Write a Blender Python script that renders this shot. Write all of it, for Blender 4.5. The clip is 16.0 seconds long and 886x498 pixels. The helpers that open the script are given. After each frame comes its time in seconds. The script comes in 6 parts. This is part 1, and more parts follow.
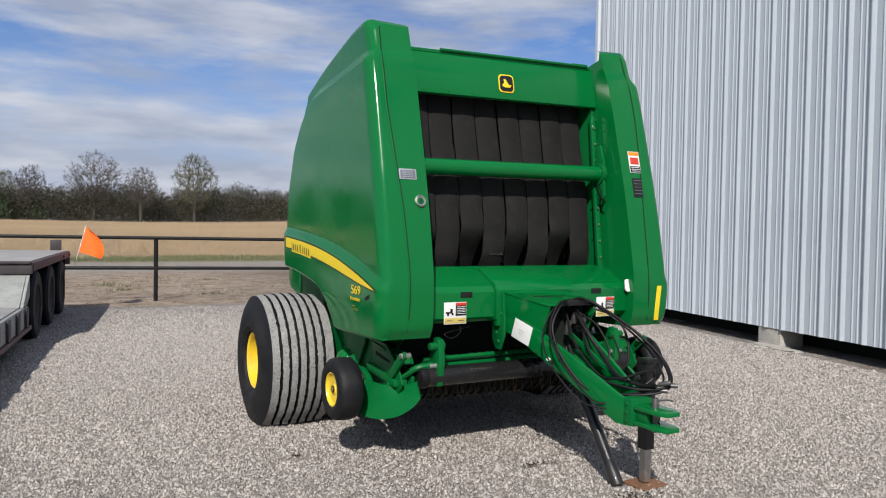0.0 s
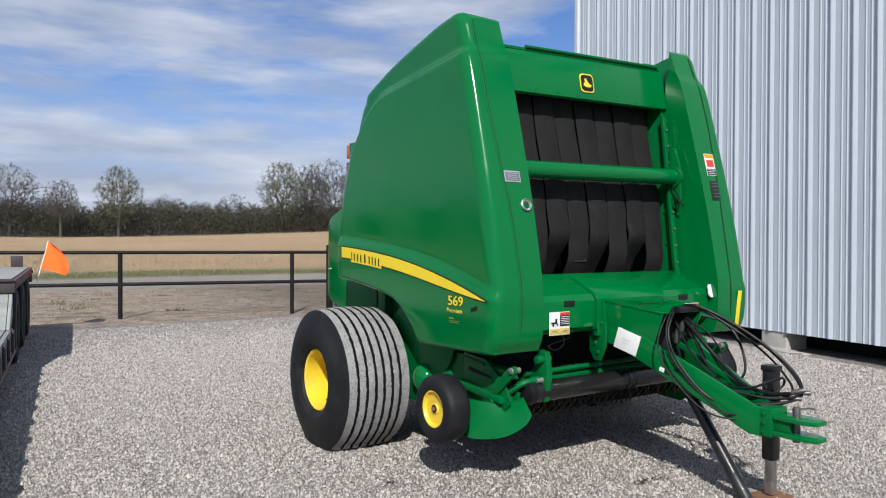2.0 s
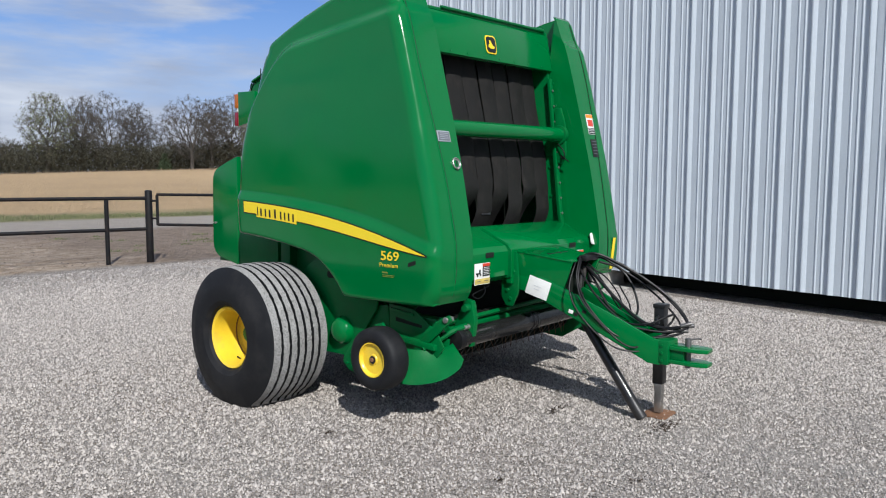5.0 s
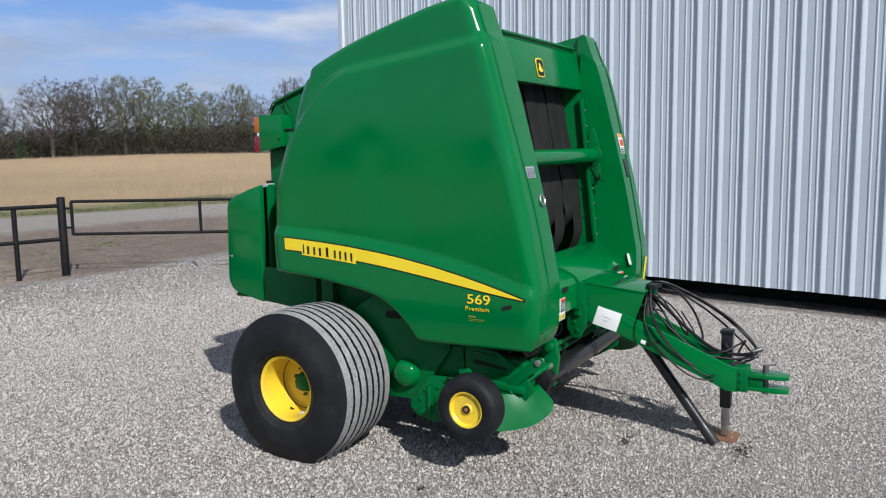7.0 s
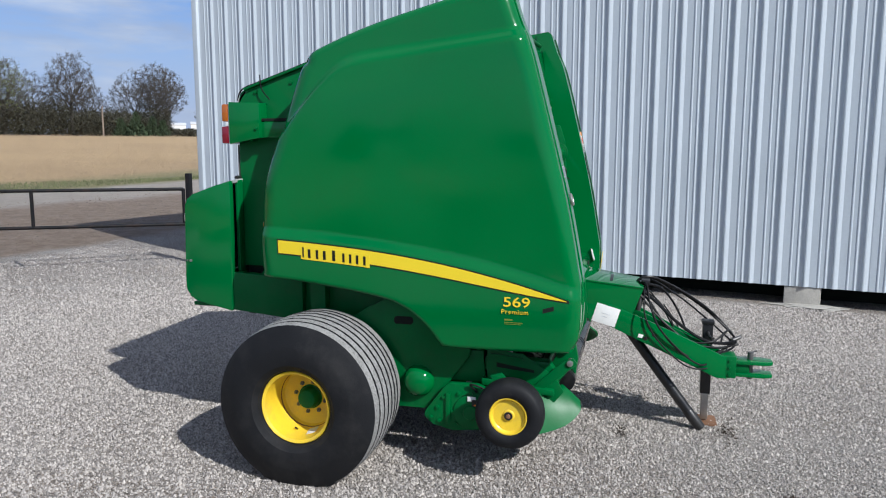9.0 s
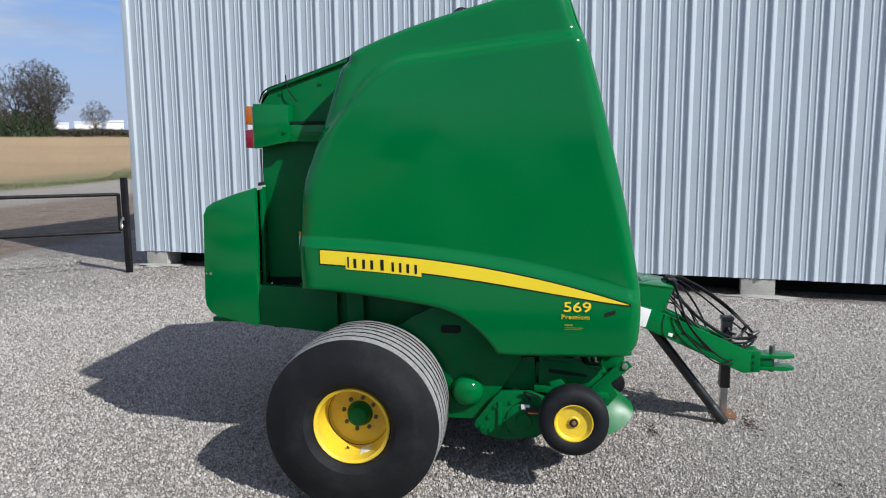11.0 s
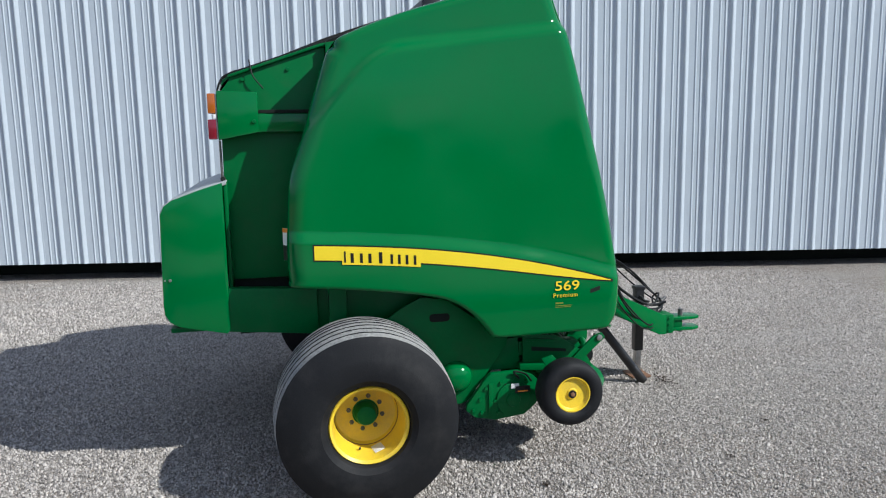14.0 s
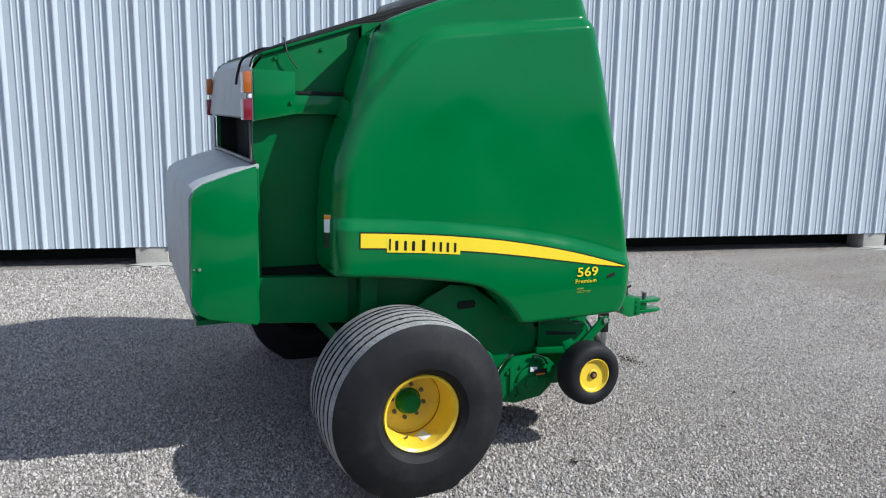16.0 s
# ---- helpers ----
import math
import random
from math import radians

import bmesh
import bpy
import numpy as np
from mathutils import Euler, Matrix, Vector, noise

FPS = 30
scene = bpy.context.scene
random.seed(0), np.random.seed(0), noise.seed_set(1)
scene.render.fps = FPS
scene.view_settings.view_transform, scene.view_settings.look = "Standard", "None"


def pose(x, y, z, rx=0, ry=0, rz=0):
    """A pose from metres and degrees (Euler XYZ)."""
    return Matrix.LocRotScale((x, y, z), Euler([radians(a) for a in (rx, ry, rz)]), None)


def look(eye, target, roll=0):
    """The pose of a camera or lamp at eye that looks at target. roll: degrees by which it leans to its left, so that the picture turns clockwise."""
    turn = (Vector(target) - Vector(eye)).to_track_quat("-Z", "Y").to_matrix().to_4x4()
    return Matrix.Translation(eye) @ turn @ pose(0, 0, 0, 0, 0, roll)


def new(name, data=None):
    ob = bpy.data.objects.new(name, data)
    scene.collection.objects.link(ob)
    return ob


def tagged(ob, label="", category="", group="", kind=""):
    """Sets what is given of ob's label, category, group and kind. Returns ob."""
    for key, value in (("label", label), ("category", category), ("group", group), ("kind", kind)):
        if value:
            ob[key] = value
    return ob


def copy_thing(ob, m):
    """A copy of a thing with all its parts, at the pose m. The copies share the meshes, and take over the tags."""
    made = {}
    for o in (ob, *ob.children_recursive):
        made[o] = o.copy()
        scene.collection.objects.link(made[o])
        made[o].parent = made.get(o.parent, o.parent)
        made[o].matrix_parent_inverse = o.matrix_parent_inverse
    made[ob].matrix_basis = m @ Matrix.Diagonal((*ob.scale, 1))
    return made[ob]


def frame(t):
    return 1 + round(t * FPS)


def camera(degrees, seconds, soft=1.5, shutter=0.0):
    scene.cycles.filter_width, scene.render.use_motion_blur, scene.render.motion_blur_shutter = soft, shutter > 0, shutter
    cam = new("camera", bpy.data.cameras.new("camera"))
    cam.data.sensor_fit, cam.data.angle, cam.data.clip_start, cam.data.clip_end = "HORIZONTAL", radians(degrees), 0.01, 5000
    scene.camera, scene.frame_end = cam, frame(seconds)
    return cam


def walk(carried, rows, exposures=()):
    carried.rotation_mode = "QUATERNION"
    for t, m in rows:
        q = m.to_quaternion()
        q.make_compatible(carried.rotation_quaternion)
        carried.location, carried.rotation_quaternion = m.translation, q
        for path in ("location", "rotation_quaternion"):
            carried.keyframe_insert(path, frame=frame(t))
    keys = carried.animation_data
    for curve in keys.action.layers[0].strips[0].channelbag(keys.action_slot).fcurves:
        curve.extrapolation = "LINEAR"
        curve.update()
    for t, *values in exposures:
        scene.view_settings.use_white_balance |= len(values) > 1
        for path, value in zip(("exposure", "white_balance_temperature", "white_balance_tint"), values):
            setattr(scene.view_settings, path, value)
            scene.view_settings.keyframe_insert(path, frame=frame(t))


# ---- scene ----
cam = camera(61.6, 16.0, 1.1)
PATH = [
    (0, (-3.113, -5.892, 1.555), (-2.15, -4.14, 1.504), 1.0),
    (0.5, (-3.261, -5.666, 1.536), (-2.29, -3.919, 1.494), 1.0),
    (1, (-3.551, -5.421, 1.545), (-2.521, -3.708, 1.486), 0.4),
    (1.5, (-3.709, -5.174, 1.515), (-2.665, -3.468, 1.475), 0.2),
    (2, (-3.895, -5.048, 1.513), (-2.769, -3.395, 1.494), 0.2),
    (2.5, (-4.129, -5.089, 1.516), (-2.892, -3.519, 1.444), 0.2),
    (3, (-4.15, -5.128, 1.502), (-2.96, -3.527, 1.355), -0.3),
    (3.5, (-4.171, -5.128, 1.507), (-2.995, -3.517, 1.354), -0.1),
    (4, (-4.275, -5.032, 1.503), (-2.956, -3.531, 1.428), 0.8),
    (4.2, (-4.328, -4.992, 1.482), (-2.961, -3.535, 1.39), 0.6),
    (6.3, (-5.126, -3.757, 1.961), (-3.455, -2.681, 1.739), -0.1),
    (6.5, (-5.11, -3.678, 1.971), (-3.439, -2.604, 1.741), -0.3),
    (7, (-5.209, -3.378, 1.991), (-3.497, -2.371, 1.757), -1.0),
    (7.5, (-5.41, -3.047, 2.031), (-3.642, -2.141, 1.799), -1.1),
    (8, (-5.463, -2.71, 2.014), (-3.629, -1.951, 1.766), -1.1),
    (8.5, (-5.492, -2.366, 2.03), (-3.605, -1.763, 1.757), -0.2),
    (9, (-5.548, -1.976, 2.057), (-3.632, -1.469, 1.788), 0.0),
    (9.2, (-5.541, -1.854, 2.062), (-3.617, -1.373, 1.802), -0.4),
    (11.3, (-5.592, -0.913, 2.092), (-3.624, -0.681, 1.821), -0.3),
    (11.5, (-5.601, -0.823, 2.09), (-3.631, -0.596, 1.825), -0.2),
    (12, (-5.669, -0.621, 2.12), (-3.693, -0.48, 1.844), 0.6),
    (12.5, (-5.645, -0.446, 2.085), (-3.661, -0.439, 1.829), -0.5),
    (13, (-5.623, -0.191, 2.11), (-3.649, -0.357, 1.834), -1.2),
    (13.5, (-5.622, 0.136, 2.111), (-3.672, -0.183, 1.803), -1.2),
    (14, (-5.528, 0.395, 2.093), (-3.593, -0.01, 1.788), -1.1),
    (14.5, (-5.465, 0.687, 2.125), (-3.56, 0.168, 1.808), -0.3),
    (15, (-5.414, 0.942, 2.117), (-3.563, 0.262, 1.777), 0.1),
    (15.5, (-5.265, 1.166, 2.125), (-3.447, 0.404, 1.784), 1.3),
    (16, (-5.199, 1.496, 2.111), (-3.397, 0.699, 1.767), 0.9),
]
walk(cam, [(t, look(eye, target, roll)) for t, eye, target, roll in PATH],
     [(0.0, -0.14, 6450, 10), (1.5, -0.06, 6240, 9), (3.5, -0.04, 6120, 9), (7.0, -0.07, 6020, 8), (9.0, -0.05, 5950, 8), (11.5, -0.04, 6020, 7), (14.0, 0.06, 5950, 6), (16.0, 0.22, 5880, 6)])

# ---------------------------------------------------------------- light
SUN_EL = radians(38.5)
TO_SUN = Vector((-0.565 * math.cos(SUN_EL), -0.825 * math.cos(SUN_EL), math.sin(SUN_EL)))
world = bpy.data.worlds.new("sky")
scene.world = world
world.use_nodes = True
wt = world.node_tree
wt.nodes.clear()
w_out = wt.nodes.new("ShaderNodeOutputWorld")
w_bg = wt.nodes.new("ShaderNodeBackground")
w_sky = wt.nodes.new("ShaderNodeTexSky")
w_sky.sky_type = "NISHITA"
w_sky.sun_disc = False
w_sky.sun_elevation = SUN_EL
w_sky.sun_rotation = math.atan2(TO_SUN.x, TO_SUN.y)
w_sky.air_density, w_sky.dust_density, w_sky.ozone_density = 1.15, 0.15, 3.2
w_bg.inputs["Strength"].default_value = 0.071
w_co = wt.nodes.new("ShaderNodeTexCoord")
w_map = wt.nodes.new("ShaderNodeMapping")
w_map.inputs["Scale"].default_value = (1.6, 1.6, 7.5)
w_map.inputs["Location"].default_value = (0.35, 0.2, 0.1)
w_noise = wt.nodes.new("ShaderNodeTexNoise")
w_noise.inputs["Scale"].default_value = 2.1
w_noise.inputs["Detail"].default_value = 7
w_noise.inputs["Roughness"].default_value = 0.56
w_ramp = wt.nodes.new("ShaderNodeValToRGB")
w_ramp.color_ramp.elements[0].position = 0.425
w_ramp.color_ramp.elements[1].position = 0.60
w_ramp.color_ramp.elements[1].color = (0.82, 0.82, 0.82, 1)
w_mix = wt.nodes.new("ShaderNodeMix")
w_mix.data_type = "RGBA"
w_mix.inputs["B"].default_value = (8.3, 8.6, 9.4, 1)
# haze towards the horizon
w_sep = wt.nodes.new("ShaderNodeSeparateXYZ")
w_low = wt.nodes.new("ShaderNodeMapRange")
w_low.interpolation_type = "SMOOTHSTEP"
w_low.inputs["From Min"].default_value, w_low.inputs["From Max"].default_value = 0.02, 0.24
w_low.inputs["To Min"].default_value, w_low.inputs["To Max"].default_value = 0.85, 0.0
w_haze = wt.nodes.new("ShaderNodeMix")
w_haze.data_type = "RGBA"
w_haze.inputs["B"].default_value = (5.9, 6.8, 9.5, 1)
wt.links.new(w_co.outputs["Generated"], w_map.inputs["Vector"])
wt.links.new(w_co.outputs["Generated"], w_sep.inputs[0])
wt.links.new(w_sep.outputs[2], w_low.inputs["Value"])
wt.links.new(w_low.outputs[0], w_haze.inputs["Factor"])
w_tint = wt.nodes.new("ShaderNodeMix")
w_tint.data_type, w_tint.blend_type = "RGBA", "MULTIPLY"
w_tint.inputs["Factor"].default_value = 1
w_tint.inputs["B"].default_value = (0.96, 1.10, 1.50, 1)
wt.links.new(w_sky.outputs["Color"], w_tint.inputs["A"])
wt.links.new(w_tint.outputs["Result"], w_haze.inputs["A"])
wt.links.new(w_map.outputs["Vector"], w_noise.inputs["Vector"])
# cloud cover thins out towards +x
w_cover = wt.nodes.new("ShaderNodeMapRange")
w_cover.inputs["From Min"].default_value, w_cover.inputs["From Max"].default_value = 0.50, 0.85
w_cover.inputs["To Min"].default_value, w_cover.inputs["To Max"].default_value = 0.075, -0.13
wt.links.new(w_sep.outputs[0], w_cover.inputs["Value"])
w_sum = wt.nodes.new("ShaderNodeMath")
w_sum.operation = "ADD"
wt.links.new(w_noise.outputs["Fac"], w_sum.inputs[0])
wt.links.new(w_cover.outputs[0], w_sum.inputs[1])
wt.links.new(w_sum.outputs[0], w_ramp.inputs["Fac"])
w_puff = wt.nodes.new("ShaderNodeTexNoise")
w_puff.inputs["Scale"].default_value, w_puff.inputs["Detail"].default_value = 3.6, 5
wt.links.new(w_map.outputs["Vector"], w_puff.inputs["Vector"])
w_tone = wt.nodes.new("ShaderNodeMix")
w_tone.data_type = "RGBA"
w_tone.inputs["A"].default_value = (6.0, 6.6, 8.1, 1)
w_tone.inputs["B"].default_value = (11.0, 11.2, 11.8, 1)
w_pr = wt.nodes.new("ShaderNodeMapRange")
w_pr.inputs["From Min"].default_value, w_pr.inputs["From Max"].default_value = 0.40, 0.72
wt.links.new(w_puff.outputs["Fac"], w_pr.inputs["Value"])
wt.links.new(w_pr.outputs[0], w_tone.inputs["Factor"])
wt.links.new(w_tone.outputs["Result"], w_mix.inputs["B"])
wt.links.new(w_ramp.outputs["Color"], w_mix.inputs["Factor"])
wt.links.new(w_haze.outputs["Result"], w_mix.inputs["A"])
wt.links.new(w_mix.outputs["Result"], w_bg.inputs["Color"])
wt.links.new(w_bg.outputs["Background"], w_out.inputs["Surface"])

sun = new("sun", bpy.data.lights.new("sun", "SUN"))
sun.data.energy, sun.data.angle, sun.data.color = 5.0, radians(0.6), (1.0, 0.95, 0.88)
sun.matrix_world = look(TO_SUN * 60, (0, 0, 0))
scene.view_settings.exposure = 0.0


# ---------------------------------------------------------------- materials
def material(name, rgb, rough=0.5, metal=0.0, scale=8.0, vary=0.15, fine=90.0, bump=0.0, coat=0.0, dirt=None, dirt_amount=0.0, dirt_scale=3.0):
    """A surface with colour variation at two scales, uneven gloss, relief and, if given, patches of dirt."""
    m = bpy.data.materials.new(name)
    m.use_nodes = True
    n, l = m.node_tree.nodes, m.node_tree.links
    b = n["Principled BSDF"]
    co = n.new("ShaderNodeTexCoord")
    big = n.new("ShaderNodeTexNoise")
    big.inputs["Scale"].default_value, big.inputs["Detail"].default_value = scale, 4
    small = n.new("ShaderNodeTexNoise")
    small.inputs["Scale"].default_value, small.inputs["Detail"].default_value = fine, 3
    l.new(co.outputs["Object"], big.inputs["Vector"])
    l.new(co.outputs["Object"], small.inputs["Vector"])
    add = n.new("ShaderNodeMath")
    add.operation = "ADD"
    l.new(big.outputs["Fac"], add.inputs[0])
    l.new(small.outputs["Fac"], add.inputs[1])
    ramp = n.new("ShaderNodeMapRange")
    ramp.inputs["From Min"].default_value, ramp.inputs["From Max"].default_value = 0.6, 1.4
    ramp.inputs["To Min"].default_value, ramp.inputs["To Max"].default_value = 1 - vary, 1 + vary
    l.new(add.outputs[0], ramp.inputs["Value"])
    mul = n.new("ShaderNodeMix")
    mul.data_type, mul.blend_type = "RGBA", "MULTIPLY"
    mul.inputs["Factor"].default_value = 1
    mul.inputs["A"].default_value = (*rgb, 1)
    l.new(ramp.outputs[0], mul.inputs["B"])
    last = mul.outputs["Result"]
    if dirt:
        dn = n.new("ShaderNodeTexNoise")
        dn.inputs["Scale"].default_value, dn.inputs["Detail"].default_value, dn.inputs["Roughness"].default_value = dirt_scale, 8, 0.65
        l.new(co.outputs["Object"], dn.inputs["Vector"])
        dr = n.new("ShaderNodeMapRange")
        dr.inputs["From Min"].default_value, dr.inputs["From Max"].default_value = 0.5, 0.75
        dr.inputs["To Min"].default_value, dr.inputs["To Max"].default_value = 0.0, dirt_amount
        l.new(dn.outputs["Fac"], dr.inputs["Value"])
        dm = n.new("ShaderNodeMix")
        dm.data_type = "RGBA"
        dm.inputs["B"].default_value = (*dirt, 1)
        l.new(dr.outputs[0], dm.inputs["Factor"])
        l.new(last, dm.inputs["A"])
        last = dm.outputs["Result"]
    l.new(last, b.inputs["Base Color"])
    rr = n.new("ShaderNodeMapRange")
    rr.inputs["From Min"].default_value, rr.inputs["From Max"].default_value = 0.3, 0.7
    rr.inputs["To Min"].default_value, rr.inputs["To Max"].default_value = max(rough - 0.06, 0.02), min(rough + 0.1, 1)
    l.new(big.outputs["Fac"], rr.inputs["Value"])
    l.new(rr.outputs[0], b.inputs["Roughness"])
    b.inputs["Metallic"].default_value = metal
    b.inputs["Coat Weight"].default_value = coat
    b.inputs["Coat Roughness"].default_value = 0.06
    if bump:
        bn = n.new("ShaderNodeBump")
        bn.inputs["Strength"].default_value, bn.inputs["Distance"].default_value = bump, 0.01
        l.new(small.outputs["Fac"], bn.inputs["Height"])
        l.new(bn.outputs["Normal"], b.inputs["Normal"])
    return m


GREEN = material("green_paint", (0.0012, 0.140, 0.030), 0.11, 0, 2.5, 0.07, 160, 0.0, 0.0, (0.012, 0.14, 0.045), 0.10, 2.2)
GREEN_FRAME = material("green_frame_paint", (0.0015, 0.122, 0.028), 0.34, 0, 5, 0.14, 120, 0.03, 0.0, (0.06, 0.09, 0.05), 0.14, 6)
YELLOW = material("yellow_paint", (0.82, 0.57, 0.030), 0.36, 0, 6, 0.08, 120, 0.02, 0.15, (0.42, 0.30, 0.12), 0.45, 7)
YELLOW_DECAL = material("yellow_decal", (0.88, 0.66, 0.022), 0.35, 0, 4, 0.04, 120)
OLIVE_DECAL = material("olive_print", (0.22, 0.26, 0.03), 0.4, 0, 20, 0.2, 120)
FADED_YELLOW = material("faded_yellow_decal", (0.60, 0.46, 0.12), 0.5, 0, 20, 0.2, 120, 0, 0, (0.25, 0.2, 0.1), 0.4, 40)
BLACK_DECAL = material("black_decal", (0.008, 0.008, 0.008), 0.4, 0, 4, 0.1, 120)
WHITE_DECAL = material("white_decal", (0.78, 0.78, 0.76), 0.45, 0, 8, 0.05, 120, 0, 0, (0.4, 0.38, 0.3), 0.2, 12)
RED_DECAL = material("red_decal", (0.60, 0.05, 0.025), 0.45, 0, 8, 0.08, 120)
ORANGE_DECAL = material("orange_decal", (0.80, 0.26, 0.02), 0.45, 0, 8, 0.08, 120)
SILVER_DECAL = material("silver_decal", (0.55, 0.57, 0.60), 0.35, 0.6, 8, 0.08, 120)
GREY_DECAL = material("grey_decal", (0.16, 0.17, 0.19), 0.4, 0, 8, 0.08, 120)
BELT = material("black_rubber_belt", (0.0125, 0.0118, 0.0112), 0.72, 0, 6, 0.3, 300, 0.0, 0, (0.040, 0.034, 0.029), 0.42, 9)
RUBBER = material("tyre_rubber", (0.0100, 0.0105, 0.012), 0.62, 0, 5, 0.25, 140, 0.10, 0, (0.045, 0.043, 0.041), 0.42, 4.5)
TREAD = material("dusty_tyre_tread", (0.30, 0.295, 0.285), 0.9, 0, 14, 0.3, 80, 0.8, 0, (0.030, 0.030, 0.030), 0.75, 70)
DARK = material("black_steel", (0.012, 0.012, 0.013), 0.36, 0, 8, 0.25, 140, 0.05, 0.1, (0.06, 0.05, 0.04), 0.3, 8)
ROLLER = material("worn_black_roller", (0.013, 0.013, 0.013), 0.20, 0.0, 5, 0.3, 140, 0.04, 0.0, (0.04, 0.038, 0.036), 0.08, 3)
# near-black: shade in gaps, holes and under the machine put into the colour
INSIDE = material("dark_inside_shade", (0.010, 0.014, 0.011), 0.8, 0, 8, 0.3, 80, 0.1)
HOSE = material("hydraulic_hose", (0.008, 0.008, 0.009), 0.42, 0, 20, 0.2, 200, 0.08, 0, (0.06, 0.055, 0.05), 0.2, 15)
STEEL = material("worn_steel", (0.50, 0.49, 0.47), 0.36, 0.85, 12, 0.2, 160, 0.08, 0, (0.25, 0.20, 0.14), 0.4, 10)
LACE = material("dull_dark_steel", (0.16, 0.155, 0.15), 0.42, 0.7, 12, 0.25, 160, 0.1, 0, (0.10, 0.08, 0.06), 0.4, 10)
RUST = material("rusty_steel", (0.21, 0.105, 0.055), 0.8, 0.1, 14, 0.35, 160, 0.3)
RUST_DARK = material("dark_rust", (0.07, 0.035, 0.02), 0.8, 0.1, 14, 0.5, 60, 0.3)
TINE = material("rusty_tine", (0.17, 0.10, 0.06), 0.6, 0.4, 14, 0.3, 160, 0.1)
LID = material("grey_plastic_lid", (0.40, 0.42, 0.42), 0.45, 0, 4, 0.1, 90, 0.04, 0, (0.22, 0.22, 0.2), 0.4, 5)
AMBER = material("amber_lens", (0.42, 0.11, 0.012), 0.12, 0, 8, 0.08, 120, 0.05, 0.6)
REDLENS = material("red_lens", (0.20, 0.008, 0.022), 0.12, 0, 8, 0.08, 120, 0.05, 0.6)
WALL = material("white_steel_sheet", (0.525, 0.580, 0.630), 0.42, 0, 0.8, 0.05, 30, 0.01, 0.0, (0.44, 0.46, 0.48), 0.25, 1.2)
CONCRETE = material("concrete", (0.42, 0.40, 0.36), 0.9, 0, 6, 0.2, 60, 0.4, 0, (0.25, 0.22, 0.18), 0.4, 8)
FENCE = material("black_pipe_paint", (0.008, 0.008, 0.009), 0.5, 0, 6, 0.2, 100, 0.03, 0.0, (0.10, 0.05, 0.03), 0.25, 7)
FLAG = material("orange_flag_cloth", (0.95, 0.16, 0.015), 0.8, 0, 10, 0.1, 300, 0.1)
TRAILER_DECK = material("weathered_deck", (0.36, 0.35, 0.33), 0.75, 0, 4, 0.25, 60, 0.15, 0, (0.14, 0.11, 0.09), 0.5, 5)
TRAILER_PAINT = material("dull_grey_trailer_paint", (0.32, 0.33, 0.31), 0.55, 0, 4, 0.2, 60, 0.08, 0, (0.12, 0.09, 0.07), 0.5, 5)
TRAILER_DARK = material("dark_trailer_steel", (0.045, 0.038, 0.040), 0.6, 0, 6, 0.3, 80, 0.1, 0, (0.12, 0.07, 0.05), 0.4, 6)
TRAILER_RAIL = material("maroon_rail_paint", (0.11, 0.055, 0.055), 0.6, 0, 6, 0.3, 80, 0.1, 0, (0.15, 0.11, 0.09), 0.5, 6)
STONE = material("crushed_stone", (0.449, 0.409, 0.372), 0.9, 0, 30, 0.1, 200, 0.2)
EARTH = material("dry_earth", (0.22, 0.172, 0.13), 0.95, 0, 0.6, 0.3, 12, 0.3)
LITTER = material("dead_plant_litter", (0.045, 0.032, 0.022), 0.95, 0, 5, 0.3, 60)
BARK = material("grey_bark", (0.070, 0.062, 0.054), 0.9, 0, 0.8, 0.3, 10, 0.3)
TWIG = material("bare_twigs", (0.095, 0.085, 0.073), 0.9, 0, 0.5, 0.3, 6)
BUD = material("spring_leaves", (0.20, 0.225, 0.085), 0.8, 0, 0.6, 0.35, 6)
BRUSH = material("brushwood", (0.056, 0.053, 0.034), 0.95, 0, 0.15, 0.4, 3)
CEDAR = material("cedar_needles", (0.035, 0.055, 0.024), 0.9, 0, 0.5, 0.3, 6)
GRASS = material("dry_grass_blades", (0.53, 0.38, 0.22), 0.9, 0, 0.08, 0.22, 2)
VERGE = material("green_grass_blades", (0.165, 0.185, 0.075), 0.9, 0, 0.1, 0.35, 2)
FAR_WHITE = material("far_white_metal", (0.75, 0.75, 0.74), 0.5, 0, 0.3, 0.05, 3)
POLE_WOOD = material("pole_wood", (0.24, 0.19, 0.15), 0.9, 0, 3, 0.2, 20, 0.2)


GREEN.node_tree.nodes["Principled BSDF"].inputs["Specular IOR Level"].default_value = 0.42
GREEN_FRAME.node_tree.nodes["Principled BSDF"].inputs["Specular IOR Level"].default_value = 0.22
for m in (BELT, INSIDE, RUBBER, TREAD, FENCE, HOSE):
    m.node_tree.nodes["Principled BSDF"].inputs["Specular IOR Level"].default_value = 0.25


def vary_by_island(m, low, high):
    """Makes each loose piece of a joined mesh lighter or darker than its neighbours."""
    n, l = m.node_tree.nodes, m.node_tree.links
    b = n["Principled BSDF"]
    src = b.inputs["Base Color"].links[0].from_socket
    g = n.new("ShaderNodeNewGeometry")
    r = n.new("ShaderNodeMapRange")
    r.inputs["To Min"].default_value, r.inputs["To Max"].default_value = low, high
    x = n.new("ShaderNodeMix")
    x.data_type, x.blend_type = "RGBA", "MULTIPLY"
    x.inputs["Factor"].default_value = 1
    l.new(g.outputs["Random Per Island"], r.inputs["Value"])
    l.new(src, x.inputs["A"])
    l.new(r.outputs[0], x.inputs["B"])
    l.new(x.outputs["Result"], b.inputs["Base Color"])


